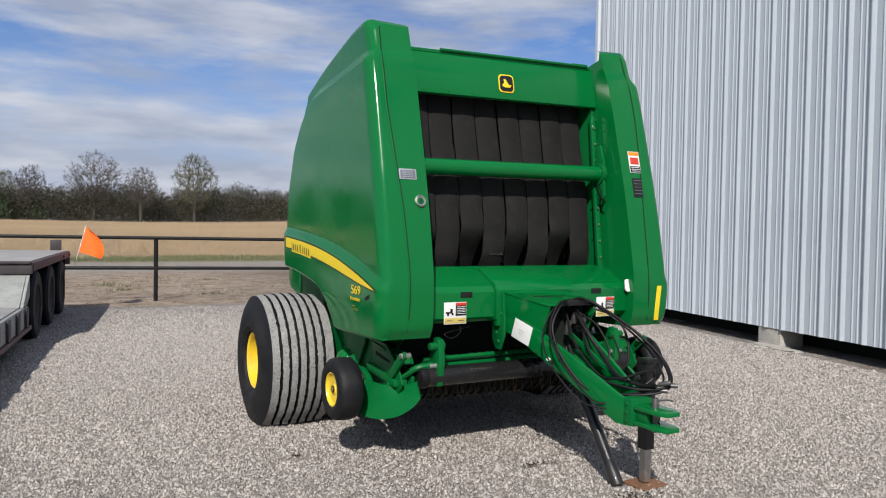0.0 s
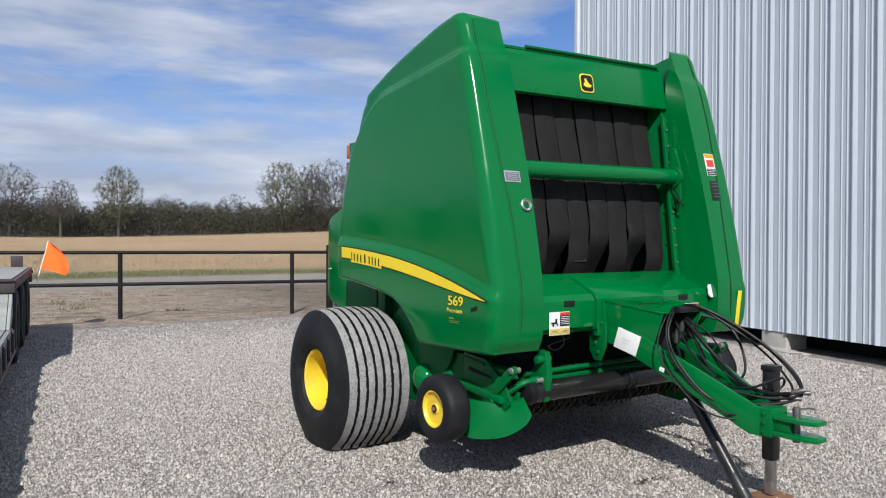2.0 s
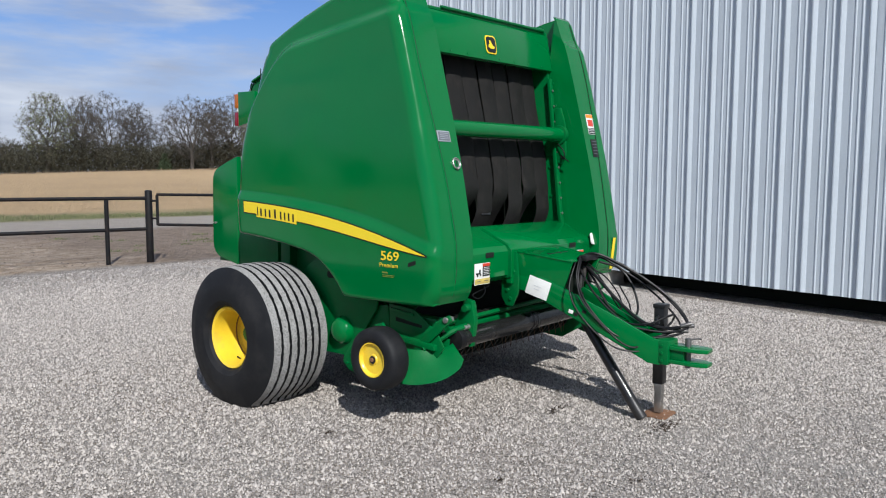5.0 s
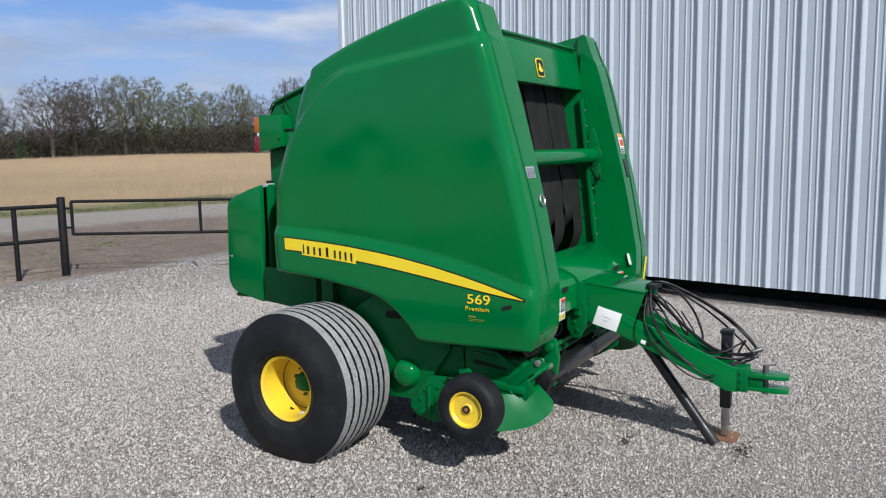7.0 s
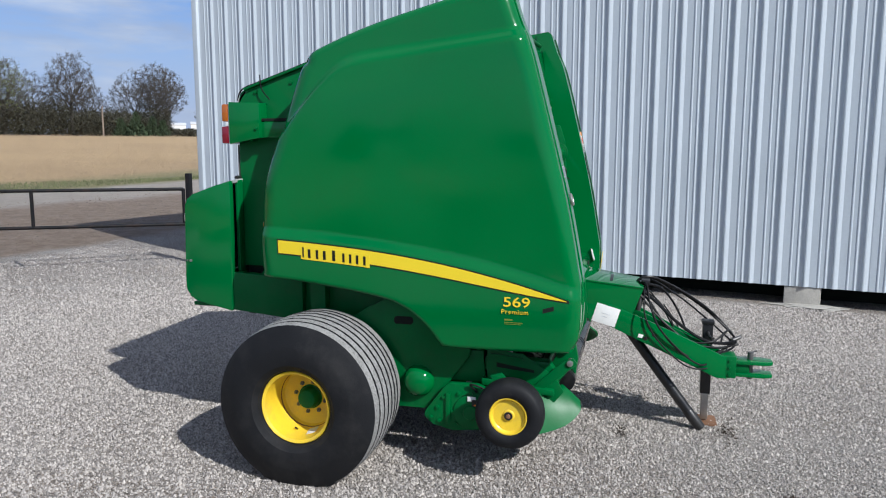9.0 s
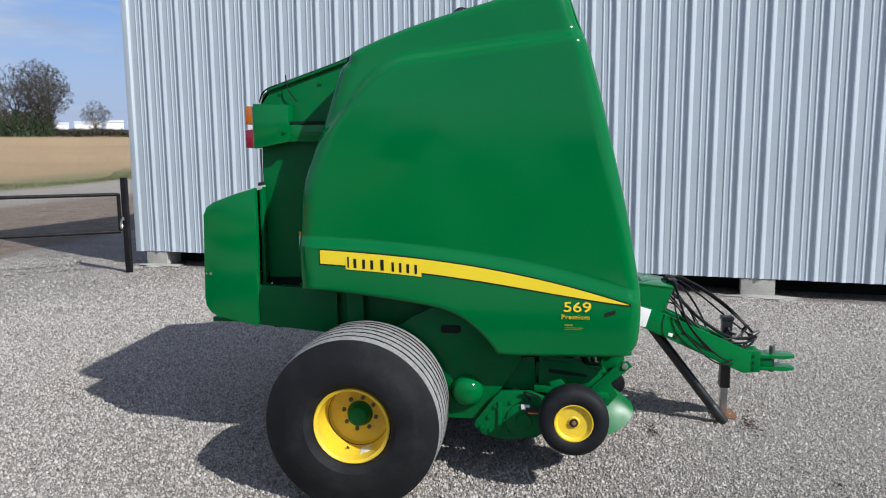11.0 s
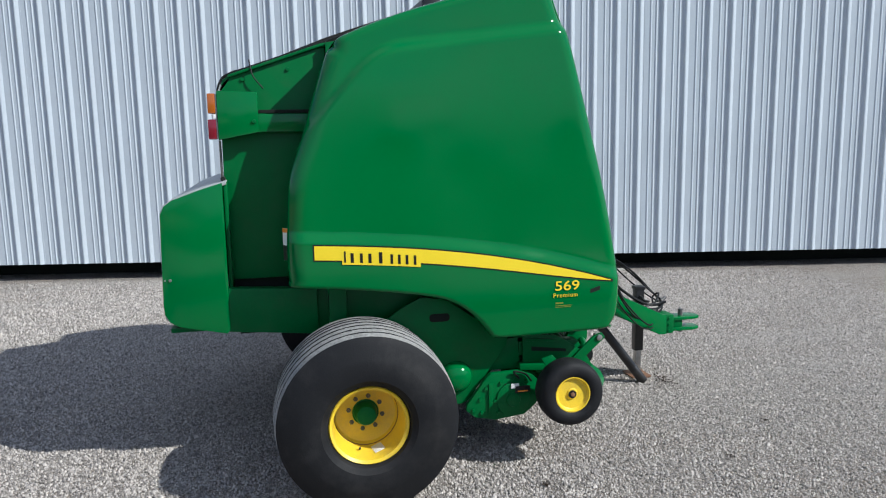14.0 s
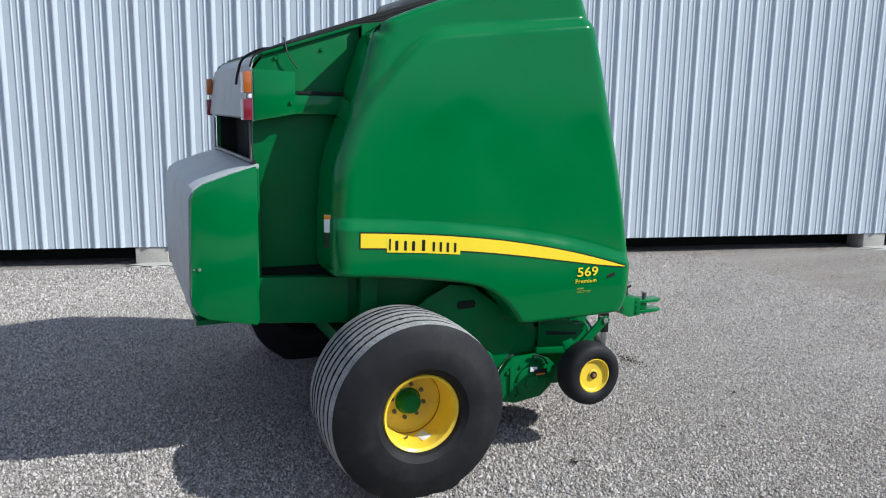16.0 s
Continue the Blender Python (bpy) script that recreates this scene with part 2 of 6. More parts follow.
vary_by_island(STONE, 0.34, 1.36)
vary_by_island(GRASS, 0.90, 1.10)
vary_by_island(VERGE, 0.7, 1.3)
vary_by_island(BRUSH, 0.6, 1.4)
vary_by_island(BUD, 0.6, 1.4)
vary_by_island(EARTH, 0.75, 1.15)


def weave(m, pitch):
    """Fine diamond relief pressed into rubber."""
    n, l = m.node_tree.nodes, m.node_tree.links
    co = n.new("ShaderNodeTexCoord")
    tot = n.new("ShaderNodeMath")
    tot.operation = "MULTIPLY"
    for i, sg in enumerate((1, -1)):
        mp = n.new("ShaderNodeMapping")
        mp.inputs["Rotation"].default_value = (0, radians(32 * sg), 0)
        w = n.new("ShaderNodeTexWave")
        w.bands_direction = "Z"
        w.inputs["Scale"].default_value = 0.314 / pitch
        w.inputs["Distortion"].default_value = 0.6
        l.new(co.outputs["Object"], mp.inputs["Vector"])
        l.new(mp.outputs["Vector"], w.inputs["Vector"])
        l.new(w.outputs["Fac"], tot.inputs[i])
    bn = n.new("ShaderNodeBump")
    bn.inputs["Strength"].default_value, bn.inputs["Distance"].default_value = 0.6, 0.003
    l.new(tot.outputs[0], bn.inputs["Height"])
    l.new(bn.outputs["Normal"], n["Principled BSDF"].inputs["Normal"])


weave(BELT, 0.009)


def sward(m):
    """Blades too fine to see singly take the light as the whole sward does."""
    n, l = m.node_tree.nodes, m.node_tree.links
    up = n.new("ShaderNodeCombineXYZ")
    up.inputs[0].default_value, up.inputs[1].default_value, up.inputs[2].default_value = -0.12, -0.25, 0.95
    l.new(up.outputs[0], n["Principled BSDF"].inputs["Normal"])


sward(GRASS)
sward(VERGE)


# ---------------------------------------------------------------- mesh helpers
def part(name, bm, mat, parent=None, label="", smooth=30, mats=None):
    """Links a bmesh as one mesh object, under a thing or a part if given."""
    bmesh.ops.recalc_face_normals(bm, faces=bm.faces)
    me = bpy.data.meshes.new(name)
    bm.to_mesh(me)
    bm.free()
    for m in (mats or [mat]):
        me.materials.append(m)
    if smooth:
        me.polygons.foreach_set("use_smooth", [True] * len(me.polygons))
        me.set_sharp_from_angle(angle=radians(smooth))
    ob = new(name, me)
    if parent:
        ob.parent = parent
    if label:
        tagged(ob, label)
    return ob


def part_np(name, verts, faces, mat, parent=None, smooth=False):
    me = bpy.data.meshes.new(name)
    verts, faces = np.asarray(verts, np.float32), np.asarray(faces, np.int32)
    k = faces.shape[1]
    me.vertices.add(len(verts))
    me.vertices.foreach_set("co", verts.ravel())
    me.loops.add(faces.size)
    me.loops.foreach_set("vertex_index", faces.ravel())
    me.polygons.add(len(faces))
    me.polygons.foreach_set("loop_start", np.arange(0, faces.size, k, dtype=np.int32))
    if smooth:
        me.polygons.foreach_set("use_smooth", np.ones(len(faces), bool))
    me.update(calc_edges=True)
    me.validate()
    me.materials.append(mat)
    ob = new(name, me)
    if parent:
        ob.parent = parent
    return ob


def thing(name, at=(0, 0, 0), rz=0.0, label="", category="", group="", kind=""):
    ob = new(name)
    ob.matrix_world = pose(*at, 0, 0, rz)
    ob.empty_display_size = 0.2
    return tagged(ob, label, category, group, kind)


def bevel(bm, w, seg=2, angle=40):
    bm.normal_update()
    edges = [e for e in bm.edges if len(e.link_faces) == 2 and e.calc_face_angle(0) > radians(angle)]
    if w > 0 and edges:
        bmesh.ops.bevel(bm, geom=edges, offset=w, segments=seg, profile=0.6, affect="EDGES", clamp_overlap=True)
    return bm


def box(lo, hi, w=0.004, bm=None):
    made = bm is None
    bm = bm or bmesh.new()
    c = [(a + b) / 2 for a, b in zip(lo, hi)]
    d = [abs(b - a) for a, b in zip(lo, hi)]
    tmp = bmesh.new()
    bmesh.ops.create_cube(tmp, size=1, matrix=Matrix.Translation(c) @ Matrix.Diagonal((*d, 1)))
    bevel(tmp, w)
    return merge(bm, tmp)


def merge(bm, other, m=None):
    """Adds another bmesh to bm."""
    if m is not None:
        bmesh.ops.transform(other, matrix=m, verts=other.verts)
    me = bpy.data.meshes.new("scratch")
    other.to_mesh(me)
    other.free()
    bm.from_mesh(me)
    bpy.data.meshes.remove(me)
    return bm


def prism(outline, x0, x1, w=0.004, bm=None, axis="x"):
    """A plate: an outline (y, z) drawn out from x0 to x1; axis z: an outline (x, y) drawn out in z; axis y: an outline (x, z)."""
    bm = bm or bmesh.new()
    tmp = bmesh.new()
    put = {"x": lambda a, b, c: (c, a, b), "y": lambda a, b, c: (a, c, b), "z": lambda a, b, c: (a, b, c)}[axis]
    near = [tmp.verts.new(put(a, b, x0)) for a, b in outline]
    far = [tmp.verts.new(put(a, b, x1)) for a, b in outline]
    tmp.faces.new(near)
    tmp.faces.new(far[::-1])
    k = len(outline)
    for i in range(k):
        tmp.faces.new((near[i], far[i], far[(i + 1) % k], near[(i + 1) % k]))
    bmesh.ops.recalc_face_normals(tmp, faces=tmp.faces)
    bevel(tmp, w)
    return merge(bm, tmp)


def rod(p0, p1, r, r2=None, seg=16, w=0.0, bm=None):
    bm = bm or bmesh.new()
    p0, p1 = Vector(p0), Vector(p1)
    d = p1 - p0
    tmp = bmesh.new()
    bmesh.ops.create_cone(tmp, cap_ends=True, cap_tris=False, segments=seg, radius1=r, radius2=r if r2 is None else r2, depth=d.length)
    if w:
        bevel(tmp, w)
    return merge(bm, tmp, Matrix.Translation((p0 + p1) / 2) @ d.to_track_quat("Z", "Y").to_matrix().to_4x4())


def lathe(profile, at, seg=48, axis="x", bm=None):
    """Turns a profile of (along, radius) about an axis through a point."""
    bm = bm or bmesh.new()
    tmp = bmesh.new()
    rings = []
    for a, r in profile:
        ring = []
        for i in range(seg):
            t = 2 * math.pi * i / seg
            ring.append(tmp.verts.new((a, r * math.cos(t), r * math.sin(t))))
        rings.append(ring)
    for p, q in zip(rings, rings[1:]):
        for i in range(seg):
            tmp.faces.new((p[i], p[(i + 1) % seg], q[(i + 1) % seg], q[i]))
    bmesh.ops.remove_doubles(tmp, verts=tmp.verts, dist=0.0005)
    m = Matrix.Translation(at)
    if axis == "z":
        m = m @ pose(0, 0, 0, 0, -90, 0)
    return merge(bm, tmp, m)


def curve_points(points, n):
    """A smooth line through points (Catmull-Rom), n steps a span."""
    p = [Vector(q) for q in points]
    p = [p[0] * 2 - p[1]] + p + [p[-1] * 2 - p[-2]]
    out = []
    for i in range(1, len(p) - 2):
        a, b, c, d = p[i - 1:i + 3]
        for k in range(n):
            t = k / n
            out.append(0.5 * ((2 * b) + (c - a) * t + (2 * a - 5 * b + 4 * c - d) * t * t + (3 * b - a - 3 * c + d) * t ** 3))
    out.append(p[-2])
    return out


def pipe(points, r, seg=8, n=8, bm=None, smooth=True, taper=1.0):
    bm = bm or bmesh.new()
    pts = curve_points(points, n) if smooth else [Vector(q) for q in points]
    last = None
    side = None
    for i, p in enumerate(pts):
        d = (pts[min(i + 1, len(pts) - 1)] - pts[max(i - 1, 0)]).normalized()
        side = d.orthogonal().normalized() if side is None else (side - d * side.dot(d)).normalized()
        up = d.cross(side)
        rr = r * (1 + (taper - 1) * i / max(len(pts) - 1, 1))
        ring = [bm.verts.new(p + (side * math.cos(2 * math.pi * k / seg) + up * math.sin(2 * math.pi * k / seg)) * rr) for k in range(seg)]
        if last:
            for k in range(seg):
                bm.faces.new((last[k], last[(k + 1) % seg], ring[(k + 1) % seg], ring[k]))
        else:
            bm.faces.new(ring[::-1])
        last = ring
    bm.faces.new(last)
    return bm


def text_mesh(words, size, weight=0.018, space=1.0):
    cu = bpy.data.curves.new("words", "FONT")
    cu.body, cu.size, cu.extrude, cu.offset = words, size, 0.0008, size * weight
    cu.space_character = space
    ob = new("words", cu)
    me = bpy.data.meshes.new_from_object(ob.evaluated_get(bpy.context.evaluated_depsgraph_get()))
    bpy.data.objects.remove(ob)
    return me


# ---------------------------------------------------------------- ground
def smooth(a, b, v):
    t = np.clip((np.asarray(v, float) - a) / (b - a), 0, 1)
    return t * t * (3 - 2 * t)


def land(x, y):
    """Height of the ground: a flat gravel yard, then fields that rise gently towards the woods."""
    x, y = np.asarray(x, float), np.asarray(y, float)
    r = np.hypot(x + 4, y + 3)
    az = np.degrees(np.arctan2(x + 4, y + 3))
    rise = 2.0 + 1.9 * smooth(5, 42, az) * smooth(120, 60, az)
    front = smooth(-10, 20, y)
    far = np.clip(r - 130, 0, 500) * (0.004 + 0.0115 * smooth(35, 55, az) * smooth(120, 75, az))
    dip = -0.07 * smooth(5, 10, y) * smooth(30, 12, y)
    return (smooth(34, 130, r) * rise + far) * front + dip


def sheet_lines(near, far, step, grow):
    out = list(np.arange(-near, near + step / 2, step))
    d, s = near, step
    while d < far:
        s *= grow
        d += s
        out = [-d] + out + [d]
    return np.array(out)


def ground_material():
    m = bpy.data.materials.new("yard_and_field")
    m.use_nodes = True
    n, l = m.node_tree.nodes, m.node_tree.links
    b = n["Principled BSDF"]
    b.inputs["Roughness"].default_value = 0.95
    b.inputs["Specular IOR Level"].default_value = 0.15
    co = n.new("ShaderNodeTexCoord")
    sep = n.new("ShaderNodeSeparateXYZ")
    l.new(co.outputs["Object"], sep.inputs[0])

    def noise_tex(scale, detail=4, rough=0.55):
        t = n.new("ShaderNodeTexNoise")
        t.inputs["Scale"].default_value, t.inputs["Detail"].default_value, t.inputs["Roughness"].default_value = scale, detail, rough
        l.new(co.outputs["Object"], t.inputs["Vector"])
        return t.outputs["Fac"]

    def math_node(op, a, c, d=None):
        t = n.new("ShaderNodeMath")
        t.operation = op
        for i, v in enumerate((a, c, d)):
            if v is None:
                continue
            if isinstance(v, (int, float)):
                t.inputs[i].default_value = v
            else:
                l.new(v, t.inputs[i])
        return t.outputs[0]

    def span(v, a, c, lo=0.0, hi=1.0):
        t = n.new("ShaderNodeMapRange")
        t.inputs["From Min"].default_value, t.inputs["From Max"].default_value = a, c
        t.inputs["To Min"].default_value, t.inputs["To Max"].default_value = lo, hi
        l.new(v, t.inputs["Value"])
        return t.outputs[0]

    def mix(f, a, c, blend="MIX"):
        t = n.new("ShaderNodeMix")
        t.data_type, t.blend_type = "RGBA", blend
        for key, v in (("Factor", f), ("A", a), ("B", c)):
            if isinstance(v, (int, float)):
                t.inputs[key].default_value = v
            elif isinstance(v, tuple):
                t.inputs[key].default_value = (*v, 1)
            else:
                l.new(v, t.inputs[key])
        return t.outputs["Result"]

    # crushed stone, grey with buff and blue pieces
    cell = n.new("ShaderNodeTexVoronoi")
    cell.inputs["Scale"].default_value, cell.inputs["Randomness"].default_value = 105, 1
    l.new(co.outputs["Object"], cell.inputs["Vector"])
    cell2 = n.new("ShaderNodeTexVoronoi")
    cell2.inputs["Scale"].default_value = 230
    l.new(co.outputs["Object"], cell2.inputs["Vector"])
    bw = n.new("ShaderNodeSeparateColor")
    l.new(cell.outputs["Color"], bw.inputs[0])
    bw2 = n.new("ShaderNodeSeparateColor")
    l.new(cell2.outputs["Color"], bw2.inputs[0])
    tone = math_node("ADD", math_node("MULTIPLY", bw.outputs[0], 0.6), math_node("MULTIPLY", bw2.outputs[0], 0.4))
    stone = mix(span(tone, 0.15, 0.85), (0.148, 0.137, 0.125), (0.705, 0.650, 0.595))
    stone = mix(span(bw.outputs[1], 0.72, 0.8, 0, 0.35), stone, (0.34, 0.25, 0.17))
    patch = noise_tex(0.55, 6, 0.6)
    stone = mix(span(patch, 0.35, 0.7, 0.0, 1.0), stone, mix(1.0, stone, (0.88, 0.85, 0.82), "MULTIPLY"))
    # wheel tracks along the yard, packed finer and paler
    lane = n.new("ShaderNodeMapping")
    lane.inputs["Rotation"].default_value = (0, 0, radians(20))
    lane.inputs["Scale"].default_value = (1.5, 0.14, 1)
    l.new(co.outputs["Object"], lane.inputs["Vector"])
    track = n.new("ShaderNodeTexNoise")
    track.inputs["Scale"].default_value, track.inputs["Detail"].default_value = 1.0, 5
    l.new(lane.outputs["Vector"], track.inputs["Vector"])
    stone = mix(span(track.outputs["Fac"], 0.48, 0.64, 0, 0.7), stone, (0.47, 0.44, 0.405))
    stone = mix(span(noise_tex(0.33, 5, 0.6), 0.42, 0.66, 0, 0.45), stone, mix(1.0, stone, (1.0, 0.94, 0.89), "MULTIPLY"))
    stain = noise_tex(1.7, 7, 0.65)
    stone = mix(span(stain, 0.62, 0.75, 0, 0.30), stone, (0.34, 0.28, 0.22))
    # bare earth, road, verge, field
    # pieces that stand out over a hand's width, and trodden patches
    grit = math_node("ADD", math_node("MULTIPLY", noise_tex(55, 5, 0.75), 0.75), math_node("MULTIPLY", noise_tex(14, 6, 0.75), 0.25))
    stone = mix(1.0, stone, span(grit, 0.38, 0.62, 0.70, 1.30), "MULTIPLY")
    clod = math_node("ADD", math_node("MULTIPLY", noise_tex(1.6, 9, 0.72), 0.5), math_node("MULTIPLY", noise_tex(7.0, 8, 0.7), 0.5))
    earth = mix(span(clod, 0.42, 0.58), (0.34, 0.255, 0.175), (0.62, 0.505, 0.395))
    big = noise_tex(0.22, 5, 0.6)
    earth = mix(span(math_node("ADD", math_node("MULTIPLY", big, 6.0), sep.outputs[0]), 4.2, 7.5, 0, 0.8), earth, mix(span(clod, 0.35, 0.68), (0.20, 0.150, 0.115), (0.33, 0.265, 0.215)))
    road = mix(span(clod, 0.3, 0.7), (0.36, 0.31, 0.26), (0.52, 0.47, 0.41))
    blade = noise_tex(4.5, 8, 0.75)
    verge = mix(span(blade, 0.35, 0.65), (0.20, 0.20, 0.09), (0.36, 0.31, 0.18))
    field = mix(span(blade, 0.3, 0.7), (0.45, 0.315, 0.18), (0.59, 0.43, 0.25))
    field = mix(span(noise_tex(0.05, 6, 0.6), 0.4, 0.65, 0, 0.6), field, (0.40, 0.29, 0.175))
    # where one gives way to the next
    wob = math_node("MULTIPLY", math_node("SUBTRACT", noise_tex(0.35, 6, 0.65), 0.5), 3.2)
    s = math_node("ADD", math_node("ADD", sep.outputs[1], math_node("MULTIPLY", math_node("MAXIMUM", math_node("SUBTRACT", sep.outputs[0], 12.0), 0.0), 0.16)), wob)
    s0 = math_node("ADD", math_node("ADD", sep.outputs[1], math_node("MULTIPLY", sep.outputs[0], 0.02)), math_node("MULTIPLY", wob, 0.45))
    # out-of-view dark grass to the west, added to darken the shroud's reflection
    unseen_lawn = mix(span(blade, 0.35, 0.65), (0.075, 0.10, 0.035), (0.15, 0.16, 0.065))
    col = mix(span(math_node("ADD", sep.outputs[0], wob), -9.0, -10.5), stone, unseen_lawn)
    col = mix(span(s0, 9.75, 10.25), col, earth)
    col = mix(span(s, 19.5, 21.5), col, road)
    col = mix(span(s, 26.8, 28.2), col, verge)
    col = mix(span(s, 31.5, 35.5), col, field)
    l.new(col, b.inputs["Base Color"])
    high = math_node("SUBTRACT", math_node("MULTIPLY", cell.outputs["Distance"], -1.0), math_node("MULTIPLY", cell2.outputs["Distance"], 0.5))
    rel = n.new("ShaderNodeBump")
    rel.inputs["Strength"].default_value, rel.inputs["Distance"].default_value = 1.0, 0.021
    l.new(math_node("ADD", high, math_node("MULTIPLY", clod, 1.2)), rel.inputs["Height"])
    l.new(rel.outputs["Normal"], b.inputs["Normal"])
    return m


def build_ground():
    xs, ys = sheet_lines(16, 1500, 0.5, 1.16), sheet_lines(16, 1500, 0.5, 1.16)
    gx, gy = np.meshgrid(xs, ys, indexing="ij")
    gz = land(gx, gy)
    gz += np.where(np.hypot(gx, gy) < 60, 0.006 * np.sin(gx * 1.7 + gy * 0.6) * np.cos(gy * 1.3 - gx * 0.4), 0) * np.where(np.hypot(gx, gy) > 4.5, 1, 0.2) - 0.004
    v = np.stack([gx, gy, gz], -1).reshape(-1, 3)
    k = len(ys)
    i, j = np.meshgrid(np.arange(len(xs) - 1), np.arange(k - 1), indexing="ij")
    a = (i * k + j).ravel()
    f = np.stack([a, a + k, a + k + 1, a + 1], -1)
    ob = part_np("ground", v, f, ground_material(), smooth=True)
    tagged(ob, "grey crushed-stone yard running into bare earth and a dry tan field", "ground", kind="structure")


build_ground()


# ---------------------------------------------------------------- metal building
# its long side runs along x = WALL_X + WALL_M * y; s is the way along it, from the corner towards the tongue's end
WALL_M, WALL_X, CORNER_Y = 0.208, 5.78, 6.16
PITCH, SHEET_LOW, SHEET_HIGH = 0.3345, 0.255, 6.8
WALL_RZ = -math.degrees(math.atan(WALL_M))
CORNER = Vector((WALL_X + WALL_M * CORNER_Y, CORNER_Y, 0))
# in the building's own axes: x out of the wall towards the baler is -x, y runs back to the corner


def build_wall():
    root = thing("metal_building", CORNER, WALL_RZ, "white ribbed steel building raised on concrete pads over a dark gap", "building", kind="structure")
    # one sheet covers three ribs; the rib's shape across one pitch: way along, height out
    rib = [(0.0, 0), (0.078, 0), (0.086, 0.007), (0.096, 0.007), (0.106, 0), (0.158, 0), (0.166, 0.007), (0.176, 0.007), (0.186, 0),
           (0.240, 0.0), (0.257, 0.023), (0.261, 0.026), (0.274, 0.026), (0.279, 0.024), (0.320, 0.0)]
    bm = bmesh.new()
    line = []
    for k in range(3):
        line += [(-k * PITCH - a, -h) for a, h in rib]
    line.append((-3 * PITCH - 0.008, 0))
    rows = []
    for z in (SHEET_LOW, SHEET_LOW + 2.4, SHEET_LOW + 4.9, SHEET_HIGH):
        rows.append([bm.verts.new((x, y, z)) for y, x in line])
    for p, q in zip(rows, rows[1:]):
        for i in range(len(line) - 1):
            bm.faces.new((p[i], p[i + 1], q[i + 1], q[i]))
    ret = bmesh.ops.extrude_face_region(bm, geom=bm.faces[:])
    bmesh.ops.translate(bm, verts=[e for e in ret["geom"] if isinstance(e, bmesh.types.BMVert)], vec=(0.0015, 0, 0))
    first = part("sheet", bm, WALL, root, smooth=12)
    first.location = (0, -0.175, 0)
    count = 21
    for k in range(1, count):
        o = new("sheet", first.data)
        o.parent = root
        o.location = (-0.002 * (k % 2), -0.175 - k * 3 * PITCH, 0)
    # screws in rows beside the ribs
    verts, faces = [], []
    long = count * 3 * PITCH + 0.175
    for z in (SHEET_LOW + 0.06, 1.35, 2.75, 4.15, 5.5, 6.6):
        for k in range(count * 3):
            y0 = -0.175 - k * PITCH - 0.222
            base = len(verts)
            for a in range(6):
                verts.append((-0.001, y0 + 0.006 * math.cos(a * 1.0472), z + 0.006 * math.sin(a * 1.0472)))
            for a in range(6):
                verts.append((-0.006, y0 + 0.004 * math.cos(a * 1.0472), z + 0.004 * math.sin(a * 1.0472)))
            for a in range(6):
                c = (a + 1) % 6
                faces.append((base + a, base + c, base + 6 + c, base + 6 + a))
    ob = part_np("screws", verts, faces, WALL, root)
    tagged(ob, kind="stuff")
    trim = prism([(-0.005, 0.0), (-0.045, 0.0), (-0.045, -0.11), (-0.010, -0.14), (-0.008, -0.185)], SHEET_LOW - 0.01, SHEET_HIGH, 0.006, axis="z")
    part("corner_trim", trim, WALL, root, "white folded steel corner trim")
    depth = 12.0
    part("end_wall", box((0.0, -0.03, SHEET_LOW), (depth, -0.005, SHEET_HIGH), 0.003), WALL, root)
    part("back_wall", box((depth, -long, SHEET_LOW), (depth + 0.04, -0.005, SHEET_HIGH), 0.003), WALL, root)
    part("far_end_wall", box((0.0, -long - 0.03, SHEET_LOW), (depth, -long, SHEET_HIGH), 0.003), WALL, root)
    part("roof", box((-0.08, -long - 0.1, SHEET_HIGH), (depth + 0.08, 0.08, SHEET_HIGH + 0.12), 0.01), WALL, root)
    part("floor_beam", box((0.03, -long, SHEET_LOW + 0.004), (0.22, -0.04, SHEET_LOW + 0.3), 0.004), DARK, root)
    # underfloor shade put into colour: near-black slab, plus an added dark sheet
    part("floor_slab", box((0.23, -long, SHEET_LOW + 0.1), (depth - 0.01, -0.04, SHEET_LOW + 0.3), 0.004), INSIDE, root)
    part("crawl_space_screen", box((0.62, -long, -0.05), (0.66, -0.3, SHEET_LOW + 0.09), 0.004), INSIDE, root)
    for y in (-0.4, -5.19, -10.46, -17.2):
        p = thing("foundation_pad", CORNER + Matrix.Rotation(radians(WALL_RZ), 3, "Z") @ Vector((0.17, y, 0)), WALL_RZ,
                  "rough grey concrete pad under the steel building", "foundation pad", "pads under the building", "structure")
        bm = box((-0.16, -0.22, -0.2), (0.24, 0.22, SHEET_LOW), 0.015)
        part("pad_body", bm, CONCRETE, p)
        bm = bmesh.new()
        bmesh.ops.create_icosphere(bm, subdivisions=3, radius=1)
        for v in bm.verts:
            f = 1 + 0.75 * noise.noise(v.co * 2.6 + Vector((y, 0, 0)))
            v.co = Vector((v.co.x * 0.16 * f - 0.20, v.co.y * 0.42 * f - 0.12, v.co.z * 0.030))
        part("mortar_spill", bm, CONCRETE, p)


build_wall()


# ---------------------------------------------------------------- pipe fence and gate
HINGE, LATCH = Vector((3.39, 10.17, -0.08)), Vector((6.22, 5.86, -0.08))


